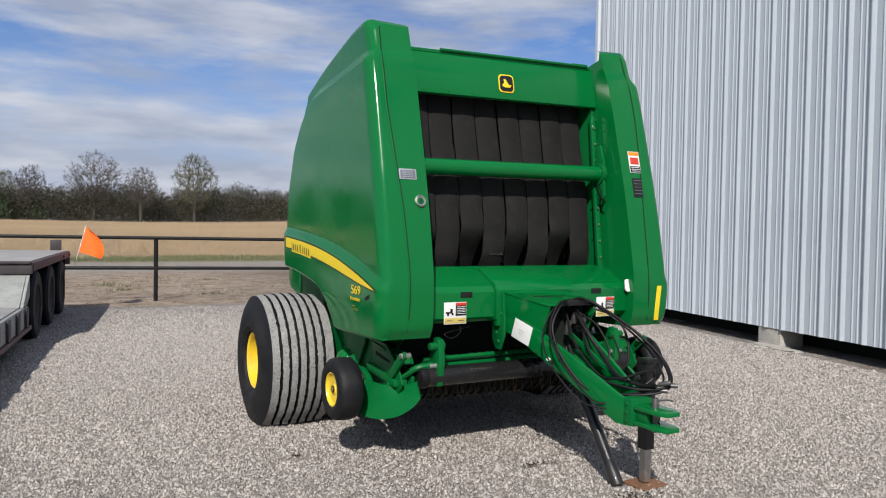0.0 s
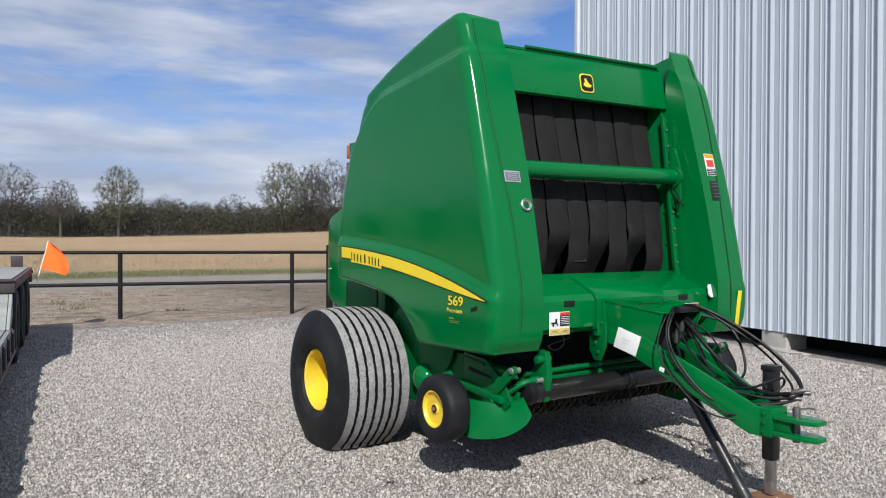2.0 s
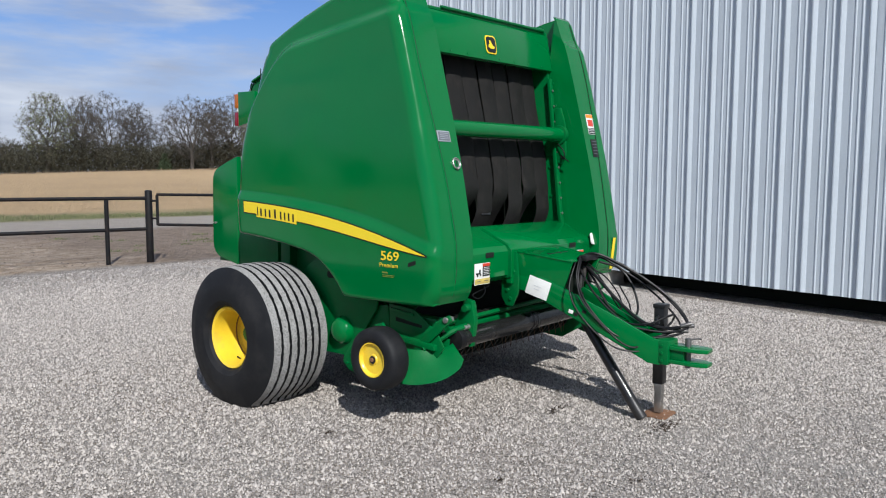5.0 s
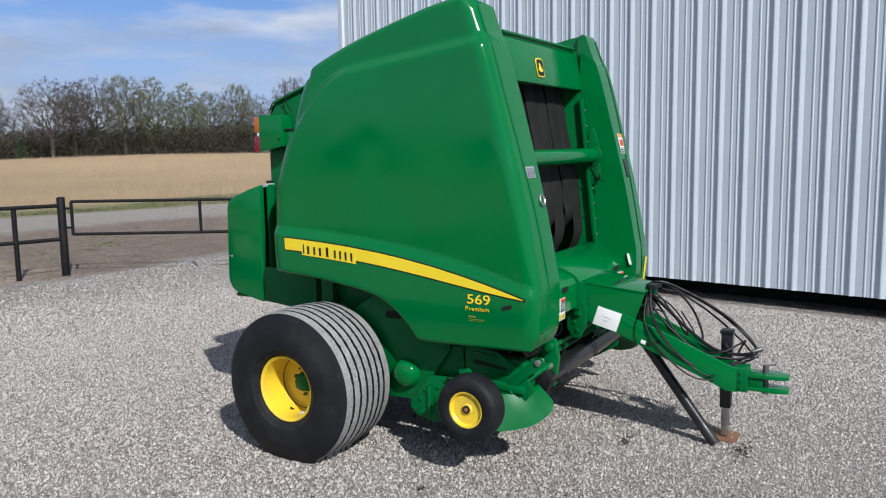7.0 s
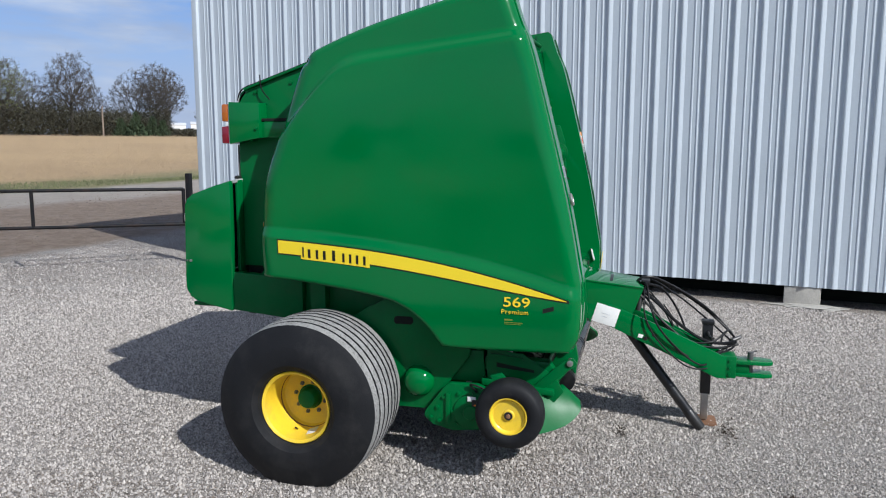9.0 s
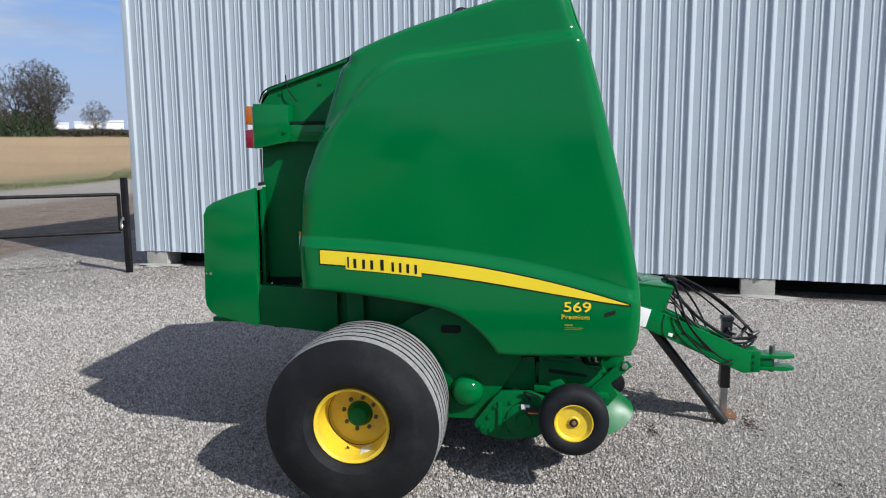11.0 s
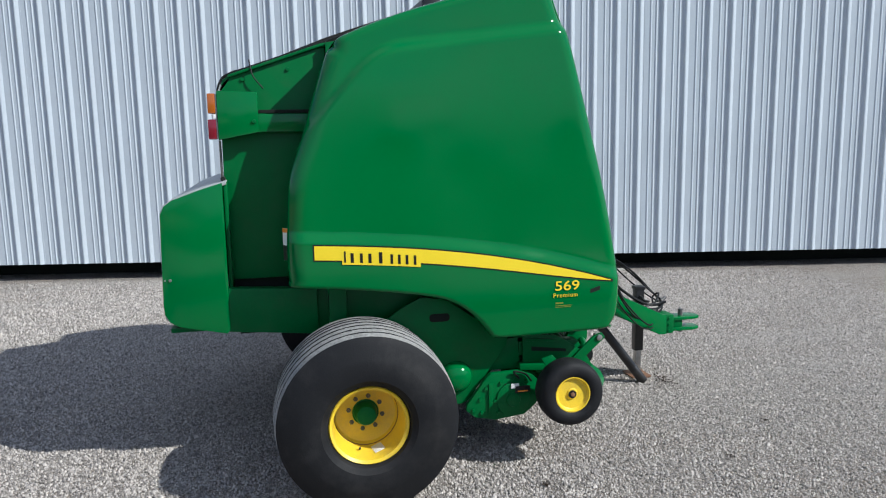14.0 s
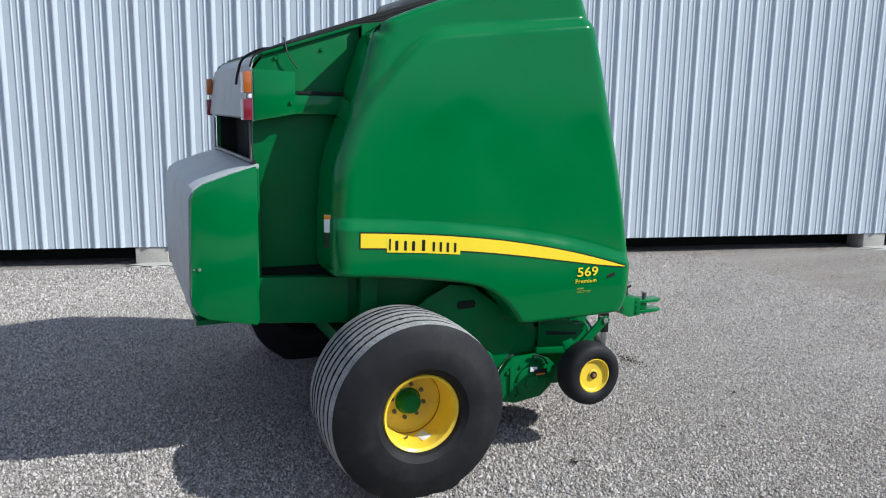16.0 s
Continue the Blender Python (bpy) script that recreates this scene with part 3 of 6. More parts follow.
def build_fence():
    root = thing("pipe_fence", (0, 0, 0), 0, "black two-rail steel pipe fence along the gravel edge", "fence")
    d = Vector((-0.83 - 3.39, 11.04 - 10.17, 0))
    d.normalize()
    side = d
    lay = [HINGE + side * k for k in (0.84, 4.31, 7.65, 11.0, 14.35, 17.7)]
    end = HINGE + side * 20.5
    for p in lay:
        part("post", rod((p.x, p.y, -0.3), (p.x, p.y, 1.25), 0.045, seg=14), FENCE, root)
    for z, r in ((1.275, 0.037), (0.63, 0.037)):
        q = HINGE + side * 0.05
        part("rail", rod((q.x, q.y, z), (end.x, end.y, z + 0.01), r, seg=14), FENCE, root)
    post = thing("gate_post", HINGE, 0, "thick black steel gate post with a welded cap", "gate post")
    part("post_tube", rod((0, 0, -0.3), (0, 0, 1.50), 0.075, seg=20, w=0.006), FENCE, post)
    part("post_cap", lathe([(1.50, 0.076), (1.507, 0.076), (1.522, 0.05), (1.526, 0.0)], (0, 0, 0), 20, "z"), FENCE, post)
    latch = thing("gate_latch_post", LATCH, 0, "slim black steel latch post beside the building corner", "gate post")
    part("post_tube", box((-0.045, -0.045, -0.3), (0.045, 0.045, 1.69), 0.006), FENCE, latch)
    part("latch_chain", pipe([(-0.05, 0.02, 1.02), (-0.10, 0.04, 0.93), (-0.08, 0.05, 0.84), (-0.03, 0.05, 0.90)], 0.016, 6, 5), STEEL, latch)
    part("latch_pin", rod((-0.12, 0.02, 0.98), (0.1, 0.0, 0.98), 0.014, seg=8), STEEL, latch)
    # gate leaf, closed between the two posts
    run = LATCH - HINGE
    run.z = 0
    long = run.length
    g = thing("swing_gate", HINGE, math.degrees(math.atan2(run.y, run.x)), "long black steel pipe gate, closed", "gate")
    a, b = 0.19, long - 0.10
    part("top_rail", rod((a, 0, 1.43), (b, 0, 1.41), 0.030, seg=12), FENCE, g)
    part("bottom_rail", rod((a, 0, 0.80), (b, 0, 0.78), 0.030, seg=12), FENCE, g)
    for x in (a, a + (b - a) * 0.5, b):
        part("upright", rod((x, 0, 0.79), (x, 0, 1.425), 0.030, seg=12), FENCE, g)
    for z in (1.30, 0.93):
        part("hinge", rod((0.06, 0, z), (a + 0.01, 0, z), 0.022, seg=10), FENCE, g)


build_fence()


# ---------------------------------------------------------------- round baler
# x across, the tongue points to -y, the axle is at y = 0
baler = thing("round_baler", (0, 0, 0), 0, "green round hay baler with yellow wheels, parked on gravel", "baler")

BOTTOM = [(0.405, 1.262), (0.375, 1.225), (0.069, 1.197), (-0.274, 1.152), (-0.48, 1.112), (-0.60, 1.060), (-0.69, 0.990), (-0.756, 0.919), (-0.805, 0.855), (-0.853, 0.832), (-1.172, 0.832), (-1.575, 0.842), (-1.622, 0.862)]
FRONT = [(-1.622, 0.862), (-1.655, 0.95), (-1.662, 1.19), (-1.638, 1.36), (-1.555, 1.78), (-1.395, 2.42), (-1.318, 2.69), (-1.268, 2.80), (-1.215, 2.955)]
TOP = [(0.105, 2.60), (0.030, 2.668), (-0.329, 2.805), (-0.821, 2.940), (-1.05, 2.985), (-1.15, 2.990), (-1.215, 2.955)]
REAR = [(0.405, 1.262), (0.408, 1.40), (0.400, 1.60), (0.372, 1.862), (0.280, 2.129), (0.195, 2.392), (0.135, 2.56), (0.105, 2.60)]


def resample(line, n):
    p = np.array(curve_points([(a, b, 0) for a, b in line], 10))[:, :2]
    d = np.concatenate([[0], np.cumsum(np.hypot(*np.diff(p, axis=0).T))])
    t = np.linspace(0, d[-1], n)
    return np.stack([np.interp(t, d, p[:, 0]), np.interp(t, d, p[:, 1])], -1)


def line_distance(p, line):
    best = np.full(len(p), 9.0)
    for a, b in zip(line, line[1:]):
        ab = b - a
        t = np.clip(((p - a) @ ab) / max(ab @ ab, 1e-9), 0, 1)
        best = np.minimum(best, np.hypot(*(p - a - t[:, None] * ab).T))
    return best


def belt_line(y):
    """Height of the crease above the yellow stripe."""
    t = (0.25 - y) / 1.85
    return 1.540 - 0.106 * t - 0.200 * np.maximum(t, 0) ** 2.4


def shoulder_line(y):
    """Height of the ledge below the upper cap."""
    return 2.71 + (y + 1.25) * -0.118 - 0.42 * smooth(-0.35, 0.34, y) ** 1.6


def skin_depth(y, z):
    x = np.full(np.shape(y), 1.236)
    x -= 0.026 * np.clip((z - belt_line(y) + 0.052) / 0.060, 0, 1)         # crease above the stripe
    x -= 0.016 * np.clip((z - 1.3) / 1.4, 0, 1)                  # the panel leans in
    x -= 0.045 * smooth(-0.035, 0.055, z - shoulder_line(y))     # ledge below the cap
    x += 0.018 * smooth(-1.0, 0.1, y) * smooth(1.1, 1.6, z) * smooth(2.75, 2.3, z)
    return x - 0.016 * smooth(0.3, 0.0, z - 0.8)


EDGE_TURNS = ((FRONT, 0.090, 0.078), (REAR, 0.110, 0.085), (TOP, 0.055, 0.055), (BOTTOM, 0.028, 0.028))


def shroud(side):
    nu, nv = 110, 150
    lo, hi, re, fr = resample(BOTTOM, nu), resample(TOP, nu), resample(REAR, nv), resample(FRONT, nv)
    u, v = np.linspace(0, 1, nu)[:, None, None], np.linspace(0, 1, nv)[None, :, None]
    # pull the lines together at the edges, where the skin turns
    u, v = 0.5 - 0.5 * np.cos(np.pi * u) * (0.55 + 0.45 * np.abs(np.cos(np.pi * u))), v
    iu = np.clip(u[:, 0, 0], 0, 1)
    grab = lambda c, t: np.stack([np.interp(t, np.linspace(0, 1, len(c)), c[:, k]) for k in (0, 1)], -1)
    lo, hi = grab(lo, iu), grab(hi, iu)
    jv = 0.5 - 0.5 * np.cos(np.pi * v[0, :, 0])
    jv = 0.5 * jv + 0.5 * v[0, :, 0]
    re, fr = grab(re, jv), grab(fr, jv)
    U, V = iu[:, None, None], jv[None, :, None]
    g = (1 - V) * lo[:, None] + V * hi[:, None] + (1 - U) * re[None] + U * fr[None] \
        - ((1 - U) * (1 - V) * lo[0] + U * (1 - V) * lo[-1] + (1 - U) * V * hi[0] + U * V * hi[-1])
    p = g.reshape(-1, 2)
    y, z = p[:, 0], p[:, 1]
    x = skin_depth(y, z)
    for edge, r, w in EDGE_TURNS:
        d = line_distance(p, resample(edge, 60))
        k = np.clip(1 - d / r, 0, 1)
        x -= w * (1 - np.sqrt(np.clip(1 - k * k, 0, 1)))
    bm = bmesh.new()
    x = x + (0.028 if side > 0 else 0)
    vs = [[bm.verts.new((side * x[i * nv + j], *g[i, j])) for j in range(nv)] for i in range(nu)]
    for i in range(nu - 1):
        for j in range(nv - 1):
            bm.faces.new((vs[i][j], vs[i + 1][j], vs[i + 1][j + 1], vs[i][j + 1]))
    rim = [vs[i][0] for i in range(nu)] + [vs[-1][j] for j in range(1, nv)] + [vs[i][-1] for i in range(nu - 2, -1, -1)] + [vs[0][j] for j in range(nv - 2, 0, -1)]
    # open behind the front column: only a lip along the top
    top_run = range(nu + nv + 8, 2 * nu + nv - 6)
    back = [bm.verts.new((side * (1.09 if k in top_run else 0.848 if side < 0 else 0.868), w.co.y, w.co.z)) for k, w in enumerate(rim)]
    k = len(rim)
    for i in range(k):
        bm.faces.new((rim[i], rim[(i + 1) % k], back[(i + 1) % k], back[i]))
    bm.faces.new(back)
    bmesh.ops.remove_doubles(bm, verts=bm.verts, dist=0.0008)
    return part("side_shroud", bm, GREEN, baler, "glossy green moulded side shroud", smooth=38)


SKIN = {}
for side in (-1, 1):
    SKIN[side] = shroud(side)


EDGES = [(resample(e, 60), r, w) for e, r, w in EDGE_TURNS]


def skin_x(y, z):
    """How far out the left shroud's skin lies at (y, z)."""
    x = skin_depth(np.array([y]), np.array([z]))[0]
    for edge, r, w in EDGES:
        a, ab = edge[:-1], np.diff(edge, axis=0)
        t = np.clip(((y - a[:, 0]) * ab[:, 0] + (z - a[:, 1]) * ab[:, 1]) / np.maximum((ab ** 2).sum(1), 1e-9), 0, 1)
        d = np.hypot(y - a[:, 0] - t * ab[:, 0], z - a[:, 1] - t * ab[:, 1]).min()
        k = min(max(1 - d / r, 0), 1)
        x -= w * (1 - math.sqrt(1 - k * k))
    return x


def front_y(z):
    """The front face of the shrouds' columns."""
    f = resample(FRONT, 120)
    return float(np.interp(z, f[:, 1], f[:, 0]))


def strip_on_skin(name, top, low, y0, y1, mat, out=0.002, n=60, parent=None, label=""):
    """A decal that follows the left shroud between two lines z(y)."""
    bm = bmesh.new()
    last = None
    for i in range(n + 1):
        y = y0 + (y1 - y0) * i / n
        a, b = top(y), low(y)
        col = [bm.verts.new((-skin_x(y, a + (b - a) * k / 3) - out, y, a + (b - a) * k / 3)) for k in range(4)]
        if last:
            for k in range(3):
                bm.faces.new((last[k], last[k + 1], col[k + 1], col[k]))
        last = col
    ret = bmesh.ops.extrude_face_region(bm, geom=bm.faces[:])
    bmesh.ops.translate(bm, verts=[e for e in ret["geom"] if isinstance(e, bmesh.types.BMVert)], vec=(0.0012, 0, 0))
    return part(name, bm, mat, parent or SKIN[-1], label, smooth=60)


def stripe_top(y):
    t = (0.253 - y) / 1.85
    return 1.473 - 0.106 * t - 0.205 * max(t, 0) ** 2.4


def stripe_low(y):
    t = (0.253 - y) / 1.845
    return stripe_top(y) - 0.082 * (1 - min(max(t, 0), 1) ** 5) - 0.001


strip_on_skin("stripe_border", lambda y: stripe_top(y) + 0.008, lambda y: stripe_low(y) - 0.008, 0.262, -1.598, BLACK_DECAL, 0.0018, label="thin black border of the yellow stripe")
strip_on_skin("side_stripe", stripe_top, stripe_low, 0.255, -1.585, YELLOW_DECAL, 0.0036, label="long tapering yellow side stripe")
# the maker's name on the stripe: plain dark bars
strip_on_skin("lettering_ground", lambda y: stripe_top(y) - 0.022, lambda y: stripe_low(y) - 0.024, 0.098, -0.365, YELLOW_DECAL, 0.0046, 24)
for k, w in enumerate((0.010, 0.018, 0.016, 0.018, 0.020, 0.015, 0.015, 0.016, 0.015)):
    y0 = 0.086 - 0.94 * (0.0, 0.040, 0.098, 0.150, 0.216, 0.288, 0.336, 0.384, 0.436)[k]
    head = 0.038 if k not in (0, 4) else 0.028
    strip_on_skin("lettering_bar", lambda y: stripe_top(y) - head, lambda y: stripe_top(y) - 0.094, y0, y0 - w, BLACK_DECAL, 0.0060, 2)


def words_on_skin(words, size, y, z, mat, name, stretch=1.0, weight=0.018, space=1.0):
    me = text_mesh(words, size, weight, space)
    co = np.array([v.co[:] for v in me.vertices])
    w = co[:, 0].max() - co[:, 0].min()
    bmx = bmesh.new()
    bmx.from_mesh(me)
    bpy.data.meshes.remove(me)
    for v in bmx.verts:
        yy = y - v.co.x * stretch
        zz = z + v.co.y
        v.co = (-skin_x(yy, zz) - 0.0050 - v.co.z, yy, zz)
    return part(name, bmx, mat, SKIN[-1], smooth=0)


words_on_skin("569", 0.084, -1.205, 1.119, YELLOW_DECAL, "model_number", 1.33, 0.008)
words_on_skin("Premium", 0.040, -1.196, 1.074, YELLOW_DECAL, "grade_lettering", 1.02, 0.0, 1.14)
for k, (w, h, a) in enumerate(((0.05, 0.010, 0.006), (0.11, 0.004, -0.014), (0.10, 0.003, -0.024))):
    strip_on_skin("fine_print_bar", lambda y: 1.036 + a, lambda y: 1.036 + a - h, -1.215, -1.215 - w, OLIVE_DECAL, 0.002, 4)
strip_on_skin("shroud_latch_hole", lambda y: 1.118 + (y + 1.46) * -0.3, lambda y: 1.092 + (y + 1.46) * -0.3, -1.445, -1.510, INSIDE, 0.002, 6)

# ---- front columns: seam, badges, warning decals
SEAM = [(0.90, 1.034), (1.25, 1.027), (1.66, 1.040), (2.01, 1.068), (2.38, 1.094), (2.70, 1.092), (2.93, 1.080)]
for side in (-1, 1):
    lip, gap = [], []
    for z in np.linspace(0.90, 2.93, 16):
        x = float(np.interp(z, [a for a, _ in SEAM], [b for _, b in SEAM]))
        lip.append((side * x, front_y(z) - 0.001, z))
        gap.append((side * (x - 0.009), front_y(z) - 0.0005, z))
    part("seam", pipe(lip, 0.0058, 8, 3), GREEN, SKIN[side])
    part("seam_gap", pipe(gap, 0.0040, 6, 3), INSIDE, SKIN[side])


def plate_on_front(name, x, z, w, h, mat, out=0.003, parent=None, label="", r=0.006):
    """A thin plate on a column's sloping front face."""
    y0, y1 = front_y(z - h / 2), front_y(z + h / 2)
    tilt = math.atan2(y1 - y0, h)
    bm = box((-w / 2, -out, -h / 2), (w / 2, 0.0, h / 2), min(r, out * 0.4))
    bmesh.ops.transform(bm, matrix=Matrix.Translation((x, front_y(z) - 0.001, z)) @ Matrix.Rotation(-tilt, 4, "X"), verts=bm.verts)
    return part(name, bm, mat, parent or baler, label)


badge = plate_on_front("badge", -0.985, 1.915, 0.125, 0.072, SILVER_DECAL, 0.004, label="silver-edged grey badge")
plate_on_front("badge_field", -0.985, 1.915, 0.108, 0.056, GREY_DECAL, 0.006, badge)
for k in range(4):
    plate_on_front("badge_line", -0.985, 1.933 - k * 0.012, 0.08, 0.004, SILVER_DECAL, 0.0072, badge)
eye = part("bale_shape_window", lathe([(0, 0.040), (-0.010, 0.040), (-0.014, 0.035), (-0.006, 0.029), (-0.006, 0.0)], (0, 0, 0), 28, "z"), STEEL, baler, "round chromed sight window")
eye.matrix_world = Matrix.Translation((-0.910, front_y(1.741) - 0.002, 1.741)) @ pose(0, 0, 0, -104.5, 0, 0)
part("sight_glass", lathe([(-0.004, 0.029), (-0.007, 0.022), (-0.008, 0.0)], (0, 0, 0), 24, "z"), GREEN_FRAME, eye)
part("sight_needle", box((-0.004, -0.022, -0.011), (0.004, 0.010, -0.0085), 0.0008), DARK, eye)
for sign in (1,):
    warn = plate_on_front("warning_decal", 1.010, 2.085, 0.112, 0.17, WHITE_DECAL, 0.003, label="white, orange and black warning sticker")
    plate_on_front("decal_band", 1.010, 2.150, 0.106, 0.030, ORANGE_DECAL, 0.0045, warn)
    plate_on_front("decal_picture", 1.010, 2.095, 0.085, 0.055, RED_DECAL, 0.0045, warn)
    plate_on_front("decal_text_block", 1.010, 2.030, 0.104, 0.050, BLACK_DECAL, 0.0045, warn)
    for k in range(3):
        plate_on_front("decal_text_line", 1.010, 2.045 - k * 0.014, 0.085, 0.005, WHITE_DECAL, 0.006, warn)
    blk = plate_on_front("warning_decal", 1.012, 1.890, 0.108, 0.150, BLACK_DECAL, 0.003, label="black sticker with small pale print")
    for k in range(5):
        plate_on_front("decal_text_line", 1.012, 1.945 - k * 0.025, 0.080 - 0.02 * (k % 3 == 2), 0.004, GREY_DECAL, 0.0045, blk)
for side in (-1, 1):
    if side > 0:
        plate_on_front("reflector", 1.115, 1.02, 0.045, 0.27, YELLOW_DECAL, 0.004, SKIN[side], "tall yellow reflective strip")

# ---- body: side sheets, roof, rear
SIDE_SHEET = [(-1.345, 1.20), (-1.300, 1.32), (-1.16, 2.50), (-1.13, 2.84), (0.12, 2.655), (0.12, 0.88), (-0.10, 0.42), (-0.75, 0.38), (-1.02, 0.62), (-1.30, 0.86)]
for side in (-1, 1):
    b = part("side_sheet", prism(SIDE_SHEET, side * 0.835, side * 0.862, 0.003), GREEN_FRAME, baler, "green steel chamber side sheet")
    for y, z in ((-1.22, 2.42), (-1.16, 2.30), (-1.25, 2.24), (-1.20, 2.12), (-1.26, 1.86), (-1.20, 1.74), (-1.28, 1.62), (-1.22, 1.50), (-1.27, 1.42)):
        part("bolt_head", lathe([(0, 0.011), (-side * 0.008, 0.010), (-side * 0.009, 0.0)], (side * 0.834, y, z), 8), GREEN_FRAME, b)
    edge = [(-1.365, 1.22), (-1.335, 1.36), (-1.21, 2.46), (-1.185, 2.46), (-1.305, 1.36), (-1.335, 1.22)]
    fl = part("front_flange", prism(edge, side * 0.790, side * 0.834, 0.003), GREEN_FRAME, baler, "green folded flange with bolts")
    for k in range(9):
        z = 1.36 + k * 0.125
        y = -1.352 + (z - 1.36) * 0.1125
        part("bolt_head", lathe([(0, 0.010), (0.007, 0.009), (0.008, 0.0)], (0, 0, 0), 8, "z"), STEEL, fl).matrix_world = Matrix.Translation((side * 0.812, y + 0.012, z)) @ pose(0, 0, 0, 90, 0, 0)
part("roof_sheet", prism([(-1.13, 2.845), (-1.13, 2.825), (0.15, 2.634), (0.58, 2.492), (0.70, 2.452), (0.705, 2.466), (0.58, 2.508), (0.15, 2.652)], -0.834, 0.834, 0.003), GREEN_FRAME, baler, "green top cover sheet")
part("roof_edge_strip", pipe([(-0.804, 0.765, 2.385), (-0.804, 0.745, 2.440), (-0.804, 0.700, 2.474), (-0.804, 0.57, 2.517), (-0.804, 0.15, 2.656), (-0.804, -0.25, 2.79)], 0.0055, 6, 4), RUBBER, baler, "black rubber edge strip")
# top cross panel with the maker's badge
cross = part("front_hood", prism([(-1.150, 2.515), (-1.188, 2.528), (-1.140, 2.800), (-1.110, 2.850), (-0.90, 2.870), (-0.88, 2.84), (-1.08, 2.82), (-1.12, 2.78)], -0.866, 0.866, 0.008), GREEN, baler, "green front hood panel")
part("hood_ledge", box((-0.84, -1.045, 2.850), (0.66, -0.93, 2.872), 0.006), GREEN_FRAME, cross)
part("hood_hinge", rod((-0.55, -1.135, 2.850), (0.80, -1.135, 2.850), 0.012, seg=10), GREEN_FRAME, cross)
part("hood_latch", rod((0.66, -1.13, 2.852), (0.80, -1.13, 2.852), 0.016, seg=12, w=0.003), GREEN_FRAME, cross)
for k in range(8):
    part("bolt_head", lathe([(0, 0.006), (0.004, 0.005), (0.005, 0.0)], (0, 0, 0), 8, "z"), GREEN_FRAME, cross).matrix_world = Matrix.Translation((-0.70 + k * 0.2, -1.186, 2.548)) @ pose(0, 0, 0, 90, 0, 0)


def rounded(w, h, r, n=5):
    out = []
    for cx, cz, a0 in ((w / 2 - r, h / 2 - r, 0), (-w / 2 + r, h / 2 - r, 90), (-w / 2 + r, -h / 2 + r, 180), (w / 2 - r, -h / 2 + r, 270)):
        for k in range(n):
            a = radians(a0 + 90 * k / (n - 1))
            out.append((cx + r * math.cos(a), cz + r * math.sin(a)))
    return out


m_badge = Matrix.Translation((0, -1.171, 2.645)) @ Matrix.Rotation(radians(-10.5), 4, "X")
for nm, w, h, y, mt in (("maker_badge", 0.135, 0.138, 0.0, YELLOW_DECAL), ("badge_ground", 0.118, 0.121, -0.002, BLACK_DECAL)):
    bm = prism(rounded(w, h, 0.028), y - 0.004, y, 0.0005, axis="y")
    bmesh.ops.transform(bm, matrix=m_badge, verts=bm.verts)
    o = part(nm, bm, mt, cross if nm == "maker_badge" else badge_ob, "black and yellow maker's badge, plain emblem" if nm == "maker_badge" else "")
    if nm == "maker_badge":
        badge_ob = o
emblem = prism([(-0.040, -0.020), (-0.012, -0.032), (0.030, -0.030), (0.042, -0.012), (0.018, -0.008), (0.004, 0.012), (-0.010, 0.034), (-0.026, 0.030), (-0.020, 0.006), (-0.034, -0.004)], -0.0085, -0.0055, 0.0004, axis="y")
bmesh.ops.transform(emblem, matrix=m_badge, verts=emblem.verts)
part("badge_emblem", emblem, YELLOW_DECAL, badge_ob)

# cross tube in the mouth
tube = part("cross_tube", rod((-0.835, -1.30, 1.995), (0.835, -1.30, 2.000), 0.058, seg=28), GREEN, baler, "round green cross tube")
for side in (-1, 1):
    part("tube_flange", rod((side * 0.79, -1.30, 1.998), (side * 0.834, -1.30, 1.998), 0.080, seg=24, w=0.006), GREEN_FRAME, tube)
# side plate and small line beside the mouth
part("arm_cover", prism([(-1.33, 1.76), (-1.37, 1.83), (-1.355, 2.09), (-1.31, 2.22), (-1.26, 2.22), (-1.25, 1.78)], 0.805, 0.832, 0.010), GREEN_FRAME, baler, "green cover plate beside the mouth")
part("grease_line", pipe([(0.785, -1.30, 1.93), (0.775, -1.37, 1.86), (0.785, -1.36, 1.80), (0.80, -1.33, 1.83), (0.805, -1.40, 1.78)], 0.005, 6, 6), HOSE, baler)

# ---- belts
def belt(k):
    x0 = -0.80 + k * 0.2
    odd = k % 2
    lowy = (-0.98, -1.06, -0.93, -1.05, -0.96, -1.07, -0.95, -1.08)[k]
    tw = (0.005, -0.008, 0.010, -0.006, 0.010, -0.008, 0.008, 0.004)[k]
    run = [(-0.88, 2.86, 0), (-1.02, 2.60, 0), (-1.105, 2.20, 0), (-1.185, 1.86, 0), (-1.215, 1.66, 0.0), (-1.222, 1.53, 0.0), (lowy - 0.15, 1.36, tw), (lowy - 0.02, 1.12, tw * 2)]
    pts = curve_points([(x0 + 0.1 + t, y, z) for y, z, t in run], 5)
    bm = bmesh.new()
    last = None
    for i, p in enumerate(pts):
        sag = 0.004 * math.sin(i * 0.7 + k)
        row = [bm.verts.new((p.x + s * 0.0945, p.y + sag + 0.010 * abs(s) ** 4 + 0.006 * odd, p.z)) for s in (-1, -0.5, 0, 0.5, 1)]
        if last:
            for a in range(4):
                bm.faces.new((last[a], last[a + 1], row[a + 1], row[a]))
        last = row
    ret = bmesh.ops.extrude_face_region(bm, geom=bm.faces[:])
    bmesh.ops.translate(bm, verts=[e for e in ret["geom"] if isinstance(e, bmesh.types.BMVert)], vec=(0, 0.007, 0))
    return part("belt", bm, BELT, baler, "black textured rubber baling belt", smooth=50)


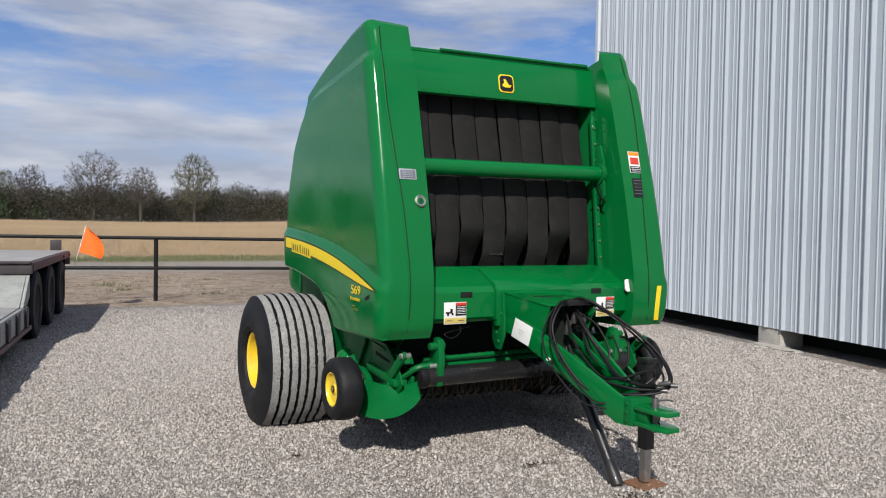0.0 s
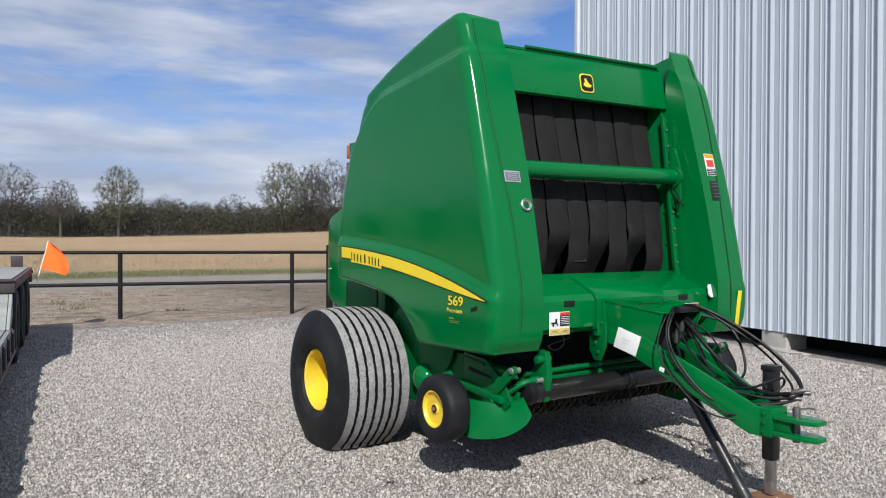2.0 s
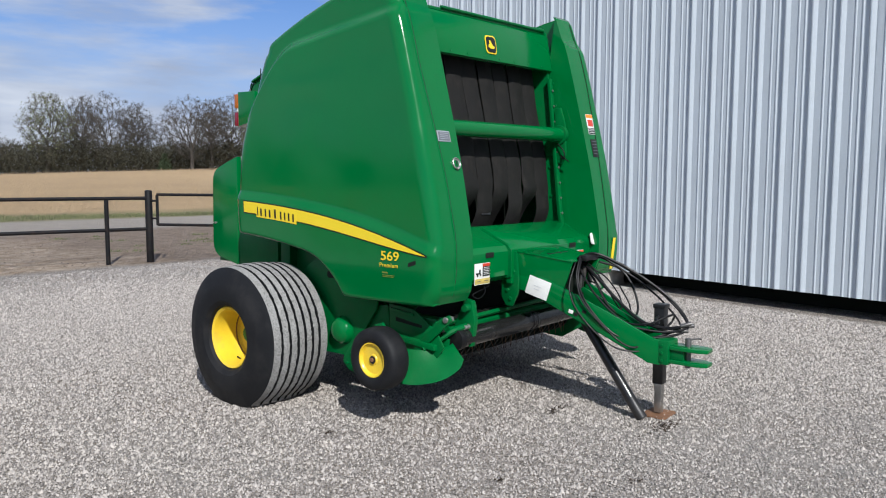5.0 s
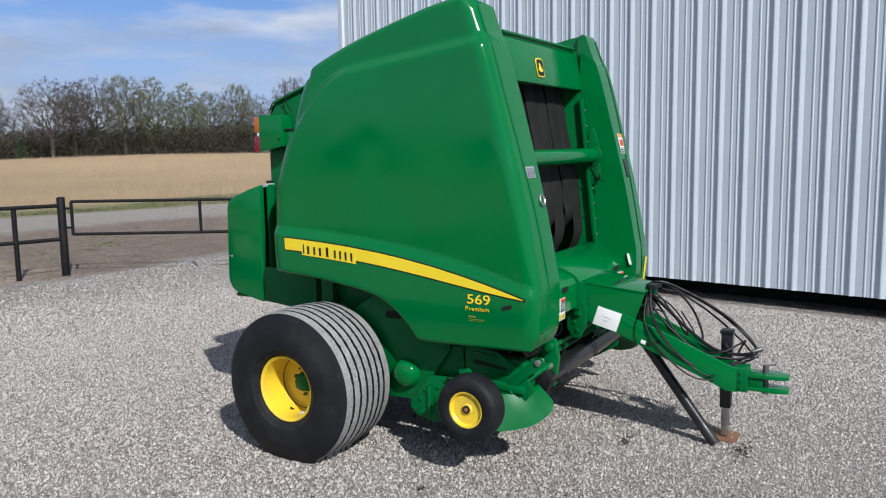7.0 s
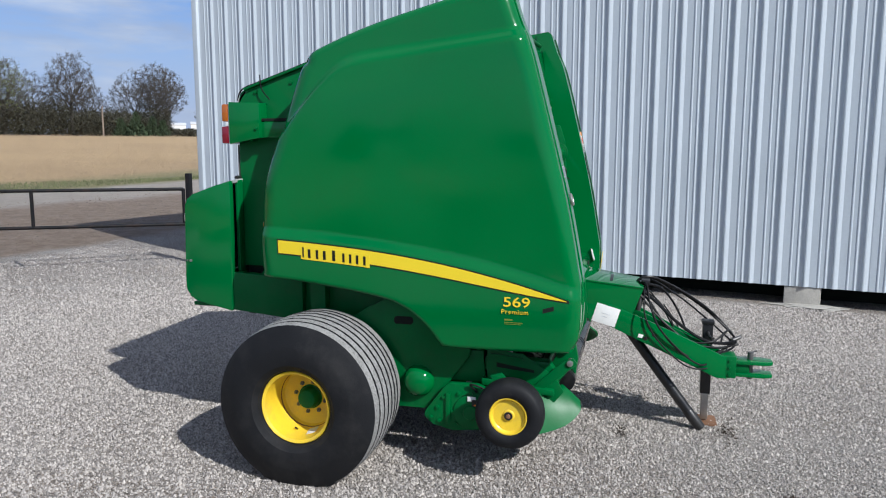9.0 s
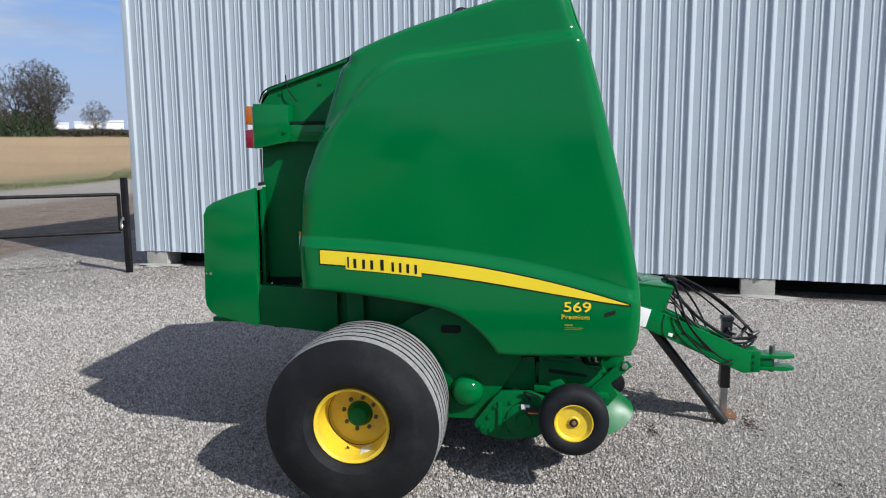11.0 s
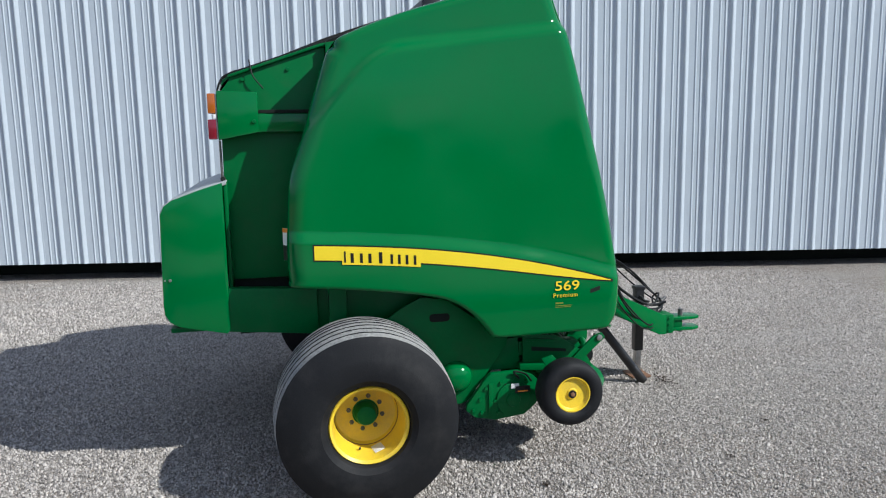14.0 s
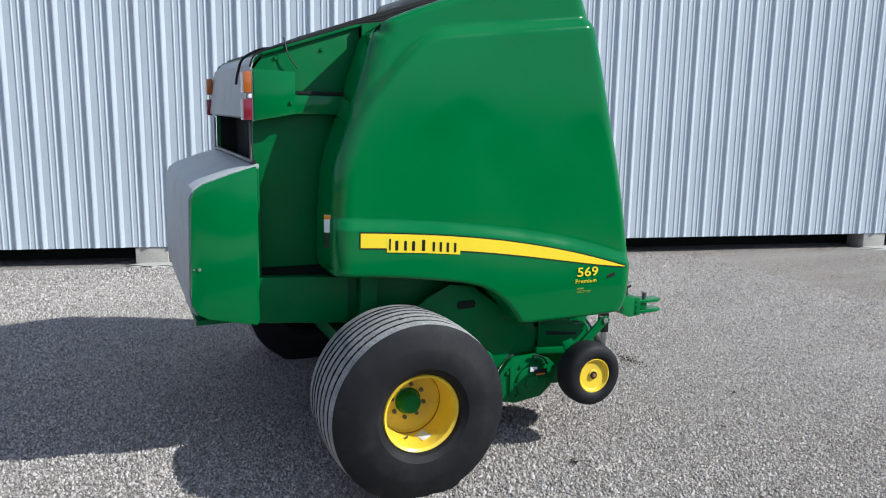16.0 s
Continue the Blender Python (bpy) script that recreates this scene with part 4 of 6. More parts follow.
belts = [belt(k) for k in range(8)]
# added near-black sheet, so the gaps between belts look shaded
part("belt_backing", prism([(-0.82, 2.55), (-0.90, 1.15), (-0.88, 1.15), (-0.80, 2.55)], -0.832, 0.832, 0.002), INSIDE, baler, "dark sheet standing in for shade behind the belts")
lace = part("belt_lacing", box((-0.060, -0.006, -0.026), (0.060, 0.004, 0.026), 0.002), ROLLER, belts[3], "metal belt splice")
lace.matrix_world = Matrix.Translation((-0.085, -1.196, 1.395)) @ pose(0, 0, 0, -14, 0, 0)
part("upper_roller", rod((-0.83, -0.95, 2.66), (0.83, -0.95, 2.66), 0.10, seg=24), DARK, baler)
part("lower_roller", rod((-0.83, -0.72, 1.15), (0.83, -0.72, 1.15), 0.11, seg=24), DARK, baler)
# near-black sheets close the chamber; its inner shade is in their colour
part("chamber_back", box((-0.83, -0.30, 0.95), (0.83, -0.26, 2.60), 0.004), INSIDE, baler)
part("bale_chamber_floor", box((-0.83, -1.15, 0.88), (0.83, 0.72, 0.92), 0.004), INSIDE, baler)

# ---- lower front panel
low = part("lower_front_panel", prism([(-1.30, 1.300), (-1.56, 1.175), (-1.585, 1.135), (-1.585, 0.965), (-1.54, 0.930), (-1.50, 0.93), (-1.55, 0.98), (-1.555, 1.12), (-1.29, 1.27)], -0.866, 0.866, 0.008), GREEN, baler, "green lower front panel")
for x in (-0.56, 0.565):
    s = part("slot", box((x - 0.045, -0.004, -0.018), (x + 0.045, 0.004, 0.018), 0.002), INSIDE, low, "dark hand slot")
    s.matrix_world = Matrix.Translation((0, -1.588, 1.123))
part("centre_rib", prism([(-1.33, 1.290), (-1.575, 1.180), (-1.612, 1.14), (-1.612, 0.95), (-1.50, 0.93)], -0.335, -0.325, 0.003), GREEN_FRAME, low)
part("centre_cover", prism([(-1.335, 1.294), (-1.570, 1.188), (-1.605, 1.145), (-1.605, 0.90), (-1.56, 0.90), (-1.56, 1.12), (-1.33, 1.27)], -0.324, 0.345, 0.01), GREEN, low)


def plate(name, x, y, z, w, h, mat, parent, label="", out=0.003):
    o = part(name, box((x - w / 2, y - out, z - h / 2), (x + w / 2, y, z + h / 2), 0.0008), mat, parent, label)
    return o


for x0, kind in ((-0.645, 0), (0.655, 1)):
    d = plate("warning_decal", x0, -1.586, 1.000, 0.20, 0.17, WHITE_DECAL, low, "white, red and black warning sticker with yellow foot")
    plate("decal_text_block", x0 + 0.05, -1.588, 1.028, 0.094, 0.098, BLACK_DECAL, d)
    plate("decal_band", x0 + 0.05, -1.5905, 1.070, 0.094, 0.022, RED_DECAL, d)
    for k in range(5):
        plate("decal_text_line", x0 + 0.05, -1.5915, 1.048 - k * 0.013, 0.078, 0.004, WHITE_DECAL, d, out=0.0015)
    plate("decal_foot", x0, -1.5885, 0.942, 0.19, 0.042, FADED_YELLOW, d)
    for k, (dx, dz, w, h) in enumerate(((-0.055, 1.005, 0.06, 0.012), (-0.035, 1.020, 0.020, 0.03), (-0.065, 0.99, 0.018, 0.018), (-0.025, 0.993, 0.016, 0.016), (-0.05, 0.942, 0.05, 0.007), (0.05, 0.942, 0.05, 0.007))):
        plate("decal_picture", x0 + dx, -1.5905, dz, w, h, BLACK_DECAL if k < 4 else LACE, d, out=0.0015)
    mid = Vector((x0, -1.586, 1.005))
    d.matrix_basis = Matrix.Translation(mid) @ Matrix.Scale(0.86, 4) @ Matrix.Translation(-mid)
part("hanging_wire", pipe([(-0.60, -1.56, 0.93), (-0.60, -1.58, 0.87), (-0.66, -1.57, 0.83), (-0.70, -1.55, 0.86), (-0.56, -1.55, 0.89), (-0.50, -1.54, 0.90)], 0.0034, 6, 6), HOSE, low)
lens = part("front_reflector", prism(rounded(0.05, 0.10, 0.022), -0.012, 0.0, 0.003, axis="y"), WHITE_DECAL, baler, "pale oval clearance lens")
lens.matrix_world = Matrix.Translation((0.855, -1.600, 1.155)) @ pose(0, 0, 0, -15, 8, 0)

# ---- tongue
UPPER = [(-1.55, 1.140), (-1.64, 1.128), (-2.045, 1.072), (-1.975, 0.875), (-1.90, 0.80), (-1.72, 0.86), (-1.60, 0.88), (-1.52, 0.90)]
BEAM = [(-1.52, 1.075), (-1.655, 1.030), (-1.98, 0.885), (-2.24, 0.768), (-2.60, 0.597), (-2.64, 0.590), (-2.64, 0.427), (-2.566, 0.432), (-2.39, 0.523), (-2.015, 0.712), (-1.85, 0.783), (-1.70, 0.845), (-1.52, 0.875)]
tongue = part("tongue", bmesh.new(), GREEN_FRAME, baler, "green forked steel drawbar tongue")


def tongue_x(y):
    return 0.262 - 0.1762 * min(max(-1.55 - y, 0), 1.1)


for side in (-1, 1):
    bm = prism(BEAM, -0.012, 0.012, 0.004)
    for v in bm.verts:
        v.co.x += side * (tongue_x(v.co.y) - 0.004)
    part("tongue_beam", bm, GREEN, tongue, "green tapering side beam")
    bm = prism(UPPER, -0.008, 0.008, 0.003)
    for v in bm.verts:
        v.co.x += side * (tongue_x(v.co.y) - 0.012 + 0.16 * max(v.co.z - 0.90, 0))
    part("upper_cheek", bm, GREEN, tongue)
    bm = prism([(-1.52, 1.17), (-1.645, 1.128), (-1.665, 0.93), (-1.66, 0.83), (-1.615, 0.735), (-1.56, 0.735), (-1.52, 0.80)], side * 0.272, side * 0.292, 0.004)
    gus = part("tongue_gusset", bm, GREEN_FRAME, tongue)
    for y, z in ((-1.605, 1.09), (-1.625, 0.985), (-1.60, 0.90), (-1.60, 0.79), (-1.575, 0.85)):
        part("bolt_head", lathe([(0, 0.015), (side * 0.010, 0.013), (side * 0.011, 0.0)], (side * 0.292, y, z), 6), GREEN_FRAME, gus)
bm = prism([(-0.300, -1.55), (-0.205, -2.045), (0.205, -2.045), (0.300, -1.55)], 1.072, 1.084, 0.003, axis="z")
for v in bm.verts:
    v.co.z += (v.co.y + 2.045) * 0.135
part("tongue_top", bm, GREEN, tongue)
bm = prism([(-0.245, -1.70), (-0.085, -2.55), (0.085, -2.55), (0.245, -1.70)], 0.440, 0.452, 0.003, axis="z")
for v in bm.verts:
    v.co.z += (v.co.y + 2.55) * 0.485
part("tongue_bottom", bm, GREEN_FRAME, tongue)
part("tongue_cross_web", box((-0.18, -1.93, 0.76), (0.18, -1.915, 1.07), 0.003), INSIDE, tongue)
part("inner_brace", prism([(-1.95, 0.90), (-2.5, 0.645), (-2.5, 0.615), (-1.95, 0.86)], 0.03, 0.05, 0.004), GREEN_FRAME, tongue)
part("top_grip", box((-0.16, -1.83, 1.099), (0.12, -1.72, 1.116), 0.003), BLACK_DECAL, tongue, "black non-slip strip").rotation_euler = (0, 0, 0)
# the paper note and small decal on the tongue
def on_tongue(name, y, z, w, h, mat, label="", out=0.0142):
    bm = box((-0.001, -w / 2, -h / 2), (0.001, w / 2, h / 2), 0.0002)
    x = -tongue_x(y) + 0.004 - out
    o = part(name, bm, mat, tongue, label)
    o.matrix_world = Matrix.Translation((x, y, z)) @ Matrix.Rotation(math.atan2(-0.185, 1.05) * -1, 4, "Z") @ pose(0, 0, 0, 17, 0, 0)
    return o


note = on_tongue("paper_note", -1.792, 0.877, 0.172, 0.135, WHITE_DECAL, "white paper note with faint handwriting")
for k in range(2):
    on_tongue("note_line", -1.79 + 0.01 * k, 0.885 - 0.02 * k, 0.06 - 0.02 * k, 0.003, SILVER_DECAL, "", 0.0158)
on_tongue("small_decal", -2.035, 0.728, 0.034, 0.026, WHITE_DECAL, "small white decal")
on_tongue("small_decal", -2.070, 0.712, 0.028, 0.026, BLACK_DECAL, "", 0.0138)
on_tongue("tongue_hole", -2.13, 0.735, 0.03, 0.02, INSIDE, "", 0.0138)
# hitch clevis
part("hitch_block", box((-0.080, -2.70, 0.432), (0.080, -2.60, 0.592), 0.01), GREEN_FRAME, tongue)
for z in (0.446, 0.536):
    bm = prism([(-0.07, -2.66), (-0.075, -2.88), (-0.045, -2.945), (0.045, -2.945), (0.075, -2.88), (0.07, -2.66)], z, z + 0.026, 0.006, axis="z")
    part("clevis_plate", bm, GREEN, tongue)
part("clevis_web", box((-0.055, -2.79, 0.472), (0.055, -2.70, 0.536), 0.006), GREEN_FRAME, tongue)
part("hitch_pin", rod((0.0, -2.80, 0.42), (0.0, -2.80, 0.615), 0.020, seg=14, w=0.003), LACE, tongue, "bare steel hitch pin")
part("pin_handle", pipe([(0.0, -2.80, 0.60), (0.06, -2.83, 0.605), (0.09, -2.85, 0.60)], 0.006, 6, 5), LACE, tongue)
for y, z in ((-2.655, 0.56), (-2.655, 0.46), (-2.655, 0.51)):
    part("bolt_head", lathe([(0, 0.011), (-0.008, 0.010), (-0.009, 0.0)], (-0.080, y, z), 6), GREEN_FRAME, tongue)

# jack stand
jack = part("jack_stand", box((0.170, -2.556, 0.225), (0.244, -2.482, 0.775), 0.008), DARK, baler, "black square jack with chromed leg")
part("jack_cap", box((0.163, -2.563, 0.757), (0.251, -2.475, 0.787), 0.006), DARK, jack)
part("jack_leg", box((0.181, -2.545, 0.02), (0.233, -2.493, 0.40), 0.008), STEEL, jack, "scuffed bare steel inner leg")
part("jack_foot", prism(rounded(0.22, 0.18, 0.03), 0.003, 0.013, 0.002, axis="z"), RUST, jack, "rusty square foot plate").location = (0.207, -2.52, 0)
part("jack_crank", pipe([(0.17, -2.52, 0.70), (0.13, -2.52, 0.69), (0.12, -2.54, 0.67), (0.08, -2.55, 0.675)], 0.011, 8, 5), DARK, jack)
part("jack_mount", box((0.085, -2.56, 0.47), (0.185, -2.48, 0.57), 0.006), GREEN_FRAME, jack)

# drive shaft that hangs down to the ground
dr = part("drive_shaft", rod((0.065, -1.86, 0.800), (0.022, -2.440, 0.045), 0.037, seg=20), DARK, baler, "black shielded drive shaft resting on the gravel")
part("shaft_end", rod((0.027, -2.37, 0.135), (0.019, -2.468, 0.010), 0.039, seg=20, w=0.004), DARK, dr)

# hoses: bundle out of the tongue, looped over its side and tied near the hitch
rnd = random.Random(9)
hose_runs = [
    # loops that hang off the left cheek and run back up to the hitch
    ([(-0.02, -1.94, 1.03), (-0.12, -2.04, 1.105), (-0.225, -2.08, 0.98), (-0.235, -2.14, 0.82), (-0.19, -2.32, 0.62), (-0.12, -2.46, 0.54), (0.0, -2.58, 0.575), (0.12, -2.68, 0.63)], 0.0065),
    ([(0.0, -1.94, 0.98), (-0.10, -2.05, 1.10), (-0.20, -2.09, 0.96), (-0.205, -2.16, 0.78), (-0.145, -2.32, 0.61), (-0.06, -2.48, 0.575), (0.05, -2.62, 0.61), (0.14, -2.70, 0.65)], 0.0075),
    ([(-0.05, -1.93, 0.99), (-0.15, -2.03, 1.08), (-0.255, -2.07, 0.90), (-0.255, -2.15, 0.74), (-0.20, -2.33, 0.54), (-0.12, -2.48, 0.50), (0.02, -2.60, 0.55), (0.12, -2.67, 0.61)], 0.0055),
    # the great loop out over the far side and back
    ([(0.02, -1.90, 1.00), (0.02, -2.05, 1.125), (0.11, -2.24, 1.05), (0.22, -2.46, 0.90), (0.255, -2.63, 0.76), (0.18, -2.72, 0.655), (0.04, -2.64, 0.60), (-0.07, -2.46, 0.60), (-0.05, -2.32, 0.67)], 0.0085),
    ([(0.05, -1.90, 0.99), (0.06, -2.06, 1.110), (0.15, -2.27, 1.03), (0.24, -2.48, 0.89), (0.25, -2.65, 0.74), (0.16, -2.71, 0.64), (0.03, -2.60, 0.615), (-0.08, -2.42, 0.645)], 0.0085),
    ([(0.08, -1.92, 0.98), (0.10, -2.07, 1.09), (0.19, -2.28, 0.98), (0.27, -2.46, 0.83), (0.24, -2.62, 0.71), (0.18, -2.68, 0.65)], 0.007),
    # thin lines inside the opening
    ([(0.0, -1.92, 0.96), (0.01, -2.05, 1.04), (0.03, -2.16, 0.93), (0.05, -2.23, 0.80), (0.11, -2.28, 0.74), (0.15, -2.23, 0.82), (0.12, -2.13, 0.96), (0.06, -2.02, 1.03)], 0.0055),
    ([(0.05, -1.96, 1.05), (0.02, -2.10, 0.93), (0.02, -2.23, 0.77), (0.09, -2.34, 0.68), (0.19, -2.36, 0.74), (0.25, -2.28, 0.88), (0.24, -2.17, 1.00), (0.15, -2.08, 1.06)], 0.0085),
    ([(0.05, -1.95, 0.92), (0.04, -2.09, 0.90), (0.06, -2.20, 0.77), (0.14, -2.30, 0.70), (0.20, -2.28, 0.76), (0.21, -2.20, 0.90)], 0.0055),
    # the wrapped pair that runs down to the hitch
    ([(0.03, -1.98, 1.06), (0.03, -2.16, 0.93), (0.02, -2.30, 0.79), (0.03, -2.46, 0.69), (0.06, -2.60, 0.655), (0.10, -2.70, 0.65)], 0.012),
    ([(-0.03, -1.98, 1.04), (-0.07, -2.16, 0.85), (-0.06, -2.36, 0.69), (-0.03, -2.52, 0.68), (0.03, -2.60, 0.73), (0.10, -2.64, 0.745), (0.15, -2.63, 0.70), (0.11, -2.60, 0.645)], 0.0075),
]
for pts, r in hose_runs:
    wav = [Vector(q) + Vector((rnd.uniform(-1, 1), rnd.uniform(-1, 1), rnd.uniform(-1, 1))) * 0.013 for q in pts]
    part("hydraulic_hose", pipe(wav, r, 8, 8), HOSE, tongue)
for p, d in (((0.18, -2.68, 0.650), (0.235, -2.745, 0.655)), ((0.13, -2.69, 0.66), (0.17, -2.75, 0.68)), ((0.11, -2.66, 0.63), (0.17, -2.73, 0.625))):
    part("hose_coupler", rod(p, d, 0.014, seg=12, w=0.003), LACE, tongue, "dull steel hose coupler")
for p in ((0.04, -2.02, 1.04), (-0.02, -2.03, 0.97), (0.09, -2.04, 0.99)):
    part("valve_fitting", rod(p, (p[0], p[1] + 0.02, p[2] - 0.09), 0.020, seg=12, w=0.004), LACE, tongue)
part("hose_clamp", box((-0.08, -2.09, 1.075), (0.11, -2.03, 1.115), 0.01), DARK, tongue)

# ---- wheels
def big_wheel(side):
    c = (side * 1.328, 0.005, 0.492)
    w = part("wheel", bmesh.new(), YELLOW, baler, "wide grey-black implement tyre on a deep yellow rim")
    R = 0.528
    # tread ribs with grooves between, then rounded walls down to the bead
    prof = [(0.232, 0.226), (0.268, 0.240), (0.282, 0.262), (0.286, 0.268), (0.289, 0.272), (0.293, 0.300), (0.294, 0.340), (0.290, 0.372), (0.288, 0.384), (0.285, 0.395), (0.280, 0.410), (0.262, 0.470), (0.247, 0.500), (0.240, 0.512)]
    n = 7
    edge = 0.234
    pitch = 2 * edge / n
    crown = lambda x: R - 0.016 * (x / edge) ** 2
    for k in range(n):
        a = edge - k * pitch
        b = a - pitch
        prof += [(a - 0.004, crown(a)), (b + 0.018, crown(b)), (b + 0.016, crown(b) - 0.026), (b - 0.002, crown(b) - 0.026)] if k < n - 1 else [(a - 0.004, crown(a)), (b, crown(b))]
    prof += [(-x, r) for x, r in reversed(prof[:14])]
    bm = lathe([(x * -side * -1, r) for x, r in prof], c, 160)
    for v in bm.verts:
        # the tyre stands flattened on the stones
        if v.co.z < 0.045:
            k = 0.045 - v.co.z
            v.co.z = max(v.co.z, 0.0) * 0.6
            v.co.x = c[0] + (v.co.x - c[0]) * (1 + 0.5 * k)
    wear = random.Random(31)
    for v in bm.verts:
        rr = math.hypot(v.co.y - c[1], v.co.z - c[2])
        if rr > 0.47 and abs(v.co.x - c[0]) < 0.222:
            v.co.x += wear.gauss(0, 0.0018)
    bm.normal_update()
    for f in bm.faces:
        m = f.calc_center_median()
        rr = math.hypot(m.y - c[1], m.z - c[2])
        dx = abs(m.x - c[0])
        if (dx < 0.235 and crown(dx) - rr < 0.006) or (0.235 <= dx < 0.239 and rr > 0.50):
            f.material_index = 1
    part("tyre", bm, RUBBER, w, smooth=28, mats=[RUBBER, TREAD])
    s = side
    rim = [(s * 0.232, 0.222), (s * 0.245, 0.228), (s * 0.250, 0.222), (s * 0.238, 0.206), (s * 0.18, 0.196), (s * 0.10, 0.190), (s * 0.045, 0.186), (s * 0.030, 0.176), (s * 0.022, 0.150), (s * 0.022, 0.060), (s * 0.018, 0.0)]
    part("rim", lathe(rim, c, 56), YELLOW, w, "deep yellow painted rim")
    back = [(-s * 0.232, 0.222), (-s * 0.245, 0.228), (-s * 0.250, 0.222), (-s * 0.15, 0.196), (s * 0.0, 0.19)]
    part("rim_back", lathe(back, c, 56), DARK, w)
    part("weld_ring", lathe([(s * 0.050, 0.187), (s * 0.060, 0.184), (s * 0.066, 0.188)], c, 56), RUST, w, "dark ring on the rim")
    hub = [(s * 0.020, 0.078), (s * 0.028, 0.078), (s * 0.032, 0.070), (s * 0.080, 0.062), (s * 0.092, 0.054), (s * 0.096, 0.030), (s * 0.097, 0.0)]
    part("hub_cap", lathe(hub, c, 32), GREEN_FRAME, w, "green hub cap")
    for k in range(8):
        a = k * math.pi / 4 + 0.2
        y, z = c[1] + 0.100 * math.cos(a), c[2] + 0.100 * math.sin(a)
        part("wheel_nut", lathe([(s * 0.022, 0.014), (s * 0.034, 0.013), (s * 0.036, 0.008), (s * 0.046, 0.007), (s * 0.047, 0)], (c[0], y, z), 6), LACE, w)
    st = part("rim_sticker", box((-0.045, -0.032, -0.001), (0.045, 0.032, 0.001), 0.0004), WHITE_DECAL, w, "worn white label")
    st.matrix_world = Matrix.Translation((c[0] + s * 0.13, c[1] - 0.055, c[2] - 0.181)) @ pose(0, 0, 0, -17, 0, 12)
    part("valve_stem", rod((c[0] + s * 0.12, c[1] + 0.05, c[2] - 0.188), (c[0] + s * 0.15, c[1] + 0.05, c[2] - 0.165), 0.006, seg=8), DARK, w)
    return w


for side in (-1, 1):
    big_wheel(side)
part("axle", box((-1.30, -0.06, 0.43), (1.30, 0.06, 0.55), 0.01), GREEN_FRAME, baler)


def gauge_wheel(side):
    c = (side * 1.322, -1.272, 0.492)
    s = side
    w = part("gauge_wheel", bmesh.new(), YELLOW, baler, "small smooth rubber gauge wheel with yellow hub")
    prof = [(0.065, 0.108), (0.078, 0.118), (0.086, 0.150), (0.080, 0.182), (0.062, 0.200), (0.030, 0.206), (0.0, 0.207), (-0.030, 0.206), (-0.062, 0.200), (-0.080, 0.182), (-0.086, 0.150), (-0.078, 0.118), (-0.065, 0.108)]
    part("tyre", lathe(prof, c, 48), RUBBER, w, smooth=40)
    part("rim", lathe([(s * 0.064, 0.110), (s * 0.074, 0.113), (s * 0.074, 0.106), (s * 0.062, 0.101), (s * 0.054, 0.092), (s * 0.052, 0.036), (s * 0.060, 0.030), (s * 0.062, 0.0)], c, 40), YELLOW, w, "yellow pressed-steel disc")
    part("rim_back", lathe([(-s * 0.064, 0.110), (-s * 0.070, 0.112), (-s * 0.05, 0.098), (-s * 0.05, 0.0)], c, 40), DARK, w)
    part("hub_bolt", rod((c[0] + s * 0.055, c[1], c[2]), (c[0] + s * 0.074, c[1], c[2]), 0.014, seg=8, w=0.003), RUST, w, "rusty hub bolt")
    part("hub_washer", rod((c[0] + s * 0.055, c[1], c[2]), (c[0] + s * 0.066, c[1], c[2]), 0.025, seg=16), DARK, w)
    part("wheel_arm", prism([(-1.23, 0.47), (-1.31, 0.47), (-1.33, 0.56), (-1.20, 0.70), (-1.13, 0.68)], s * 1.205, s * 1.225, 0.004), GREEN_FRAME, w)
    part("wheel_axle", rod((c[0], c[1], c[2]), (s * 1.20, c[1], c[2]), 0.02, seg=10), DARK, w)


for side in (-1, 1):
    gauge_wheel(side)

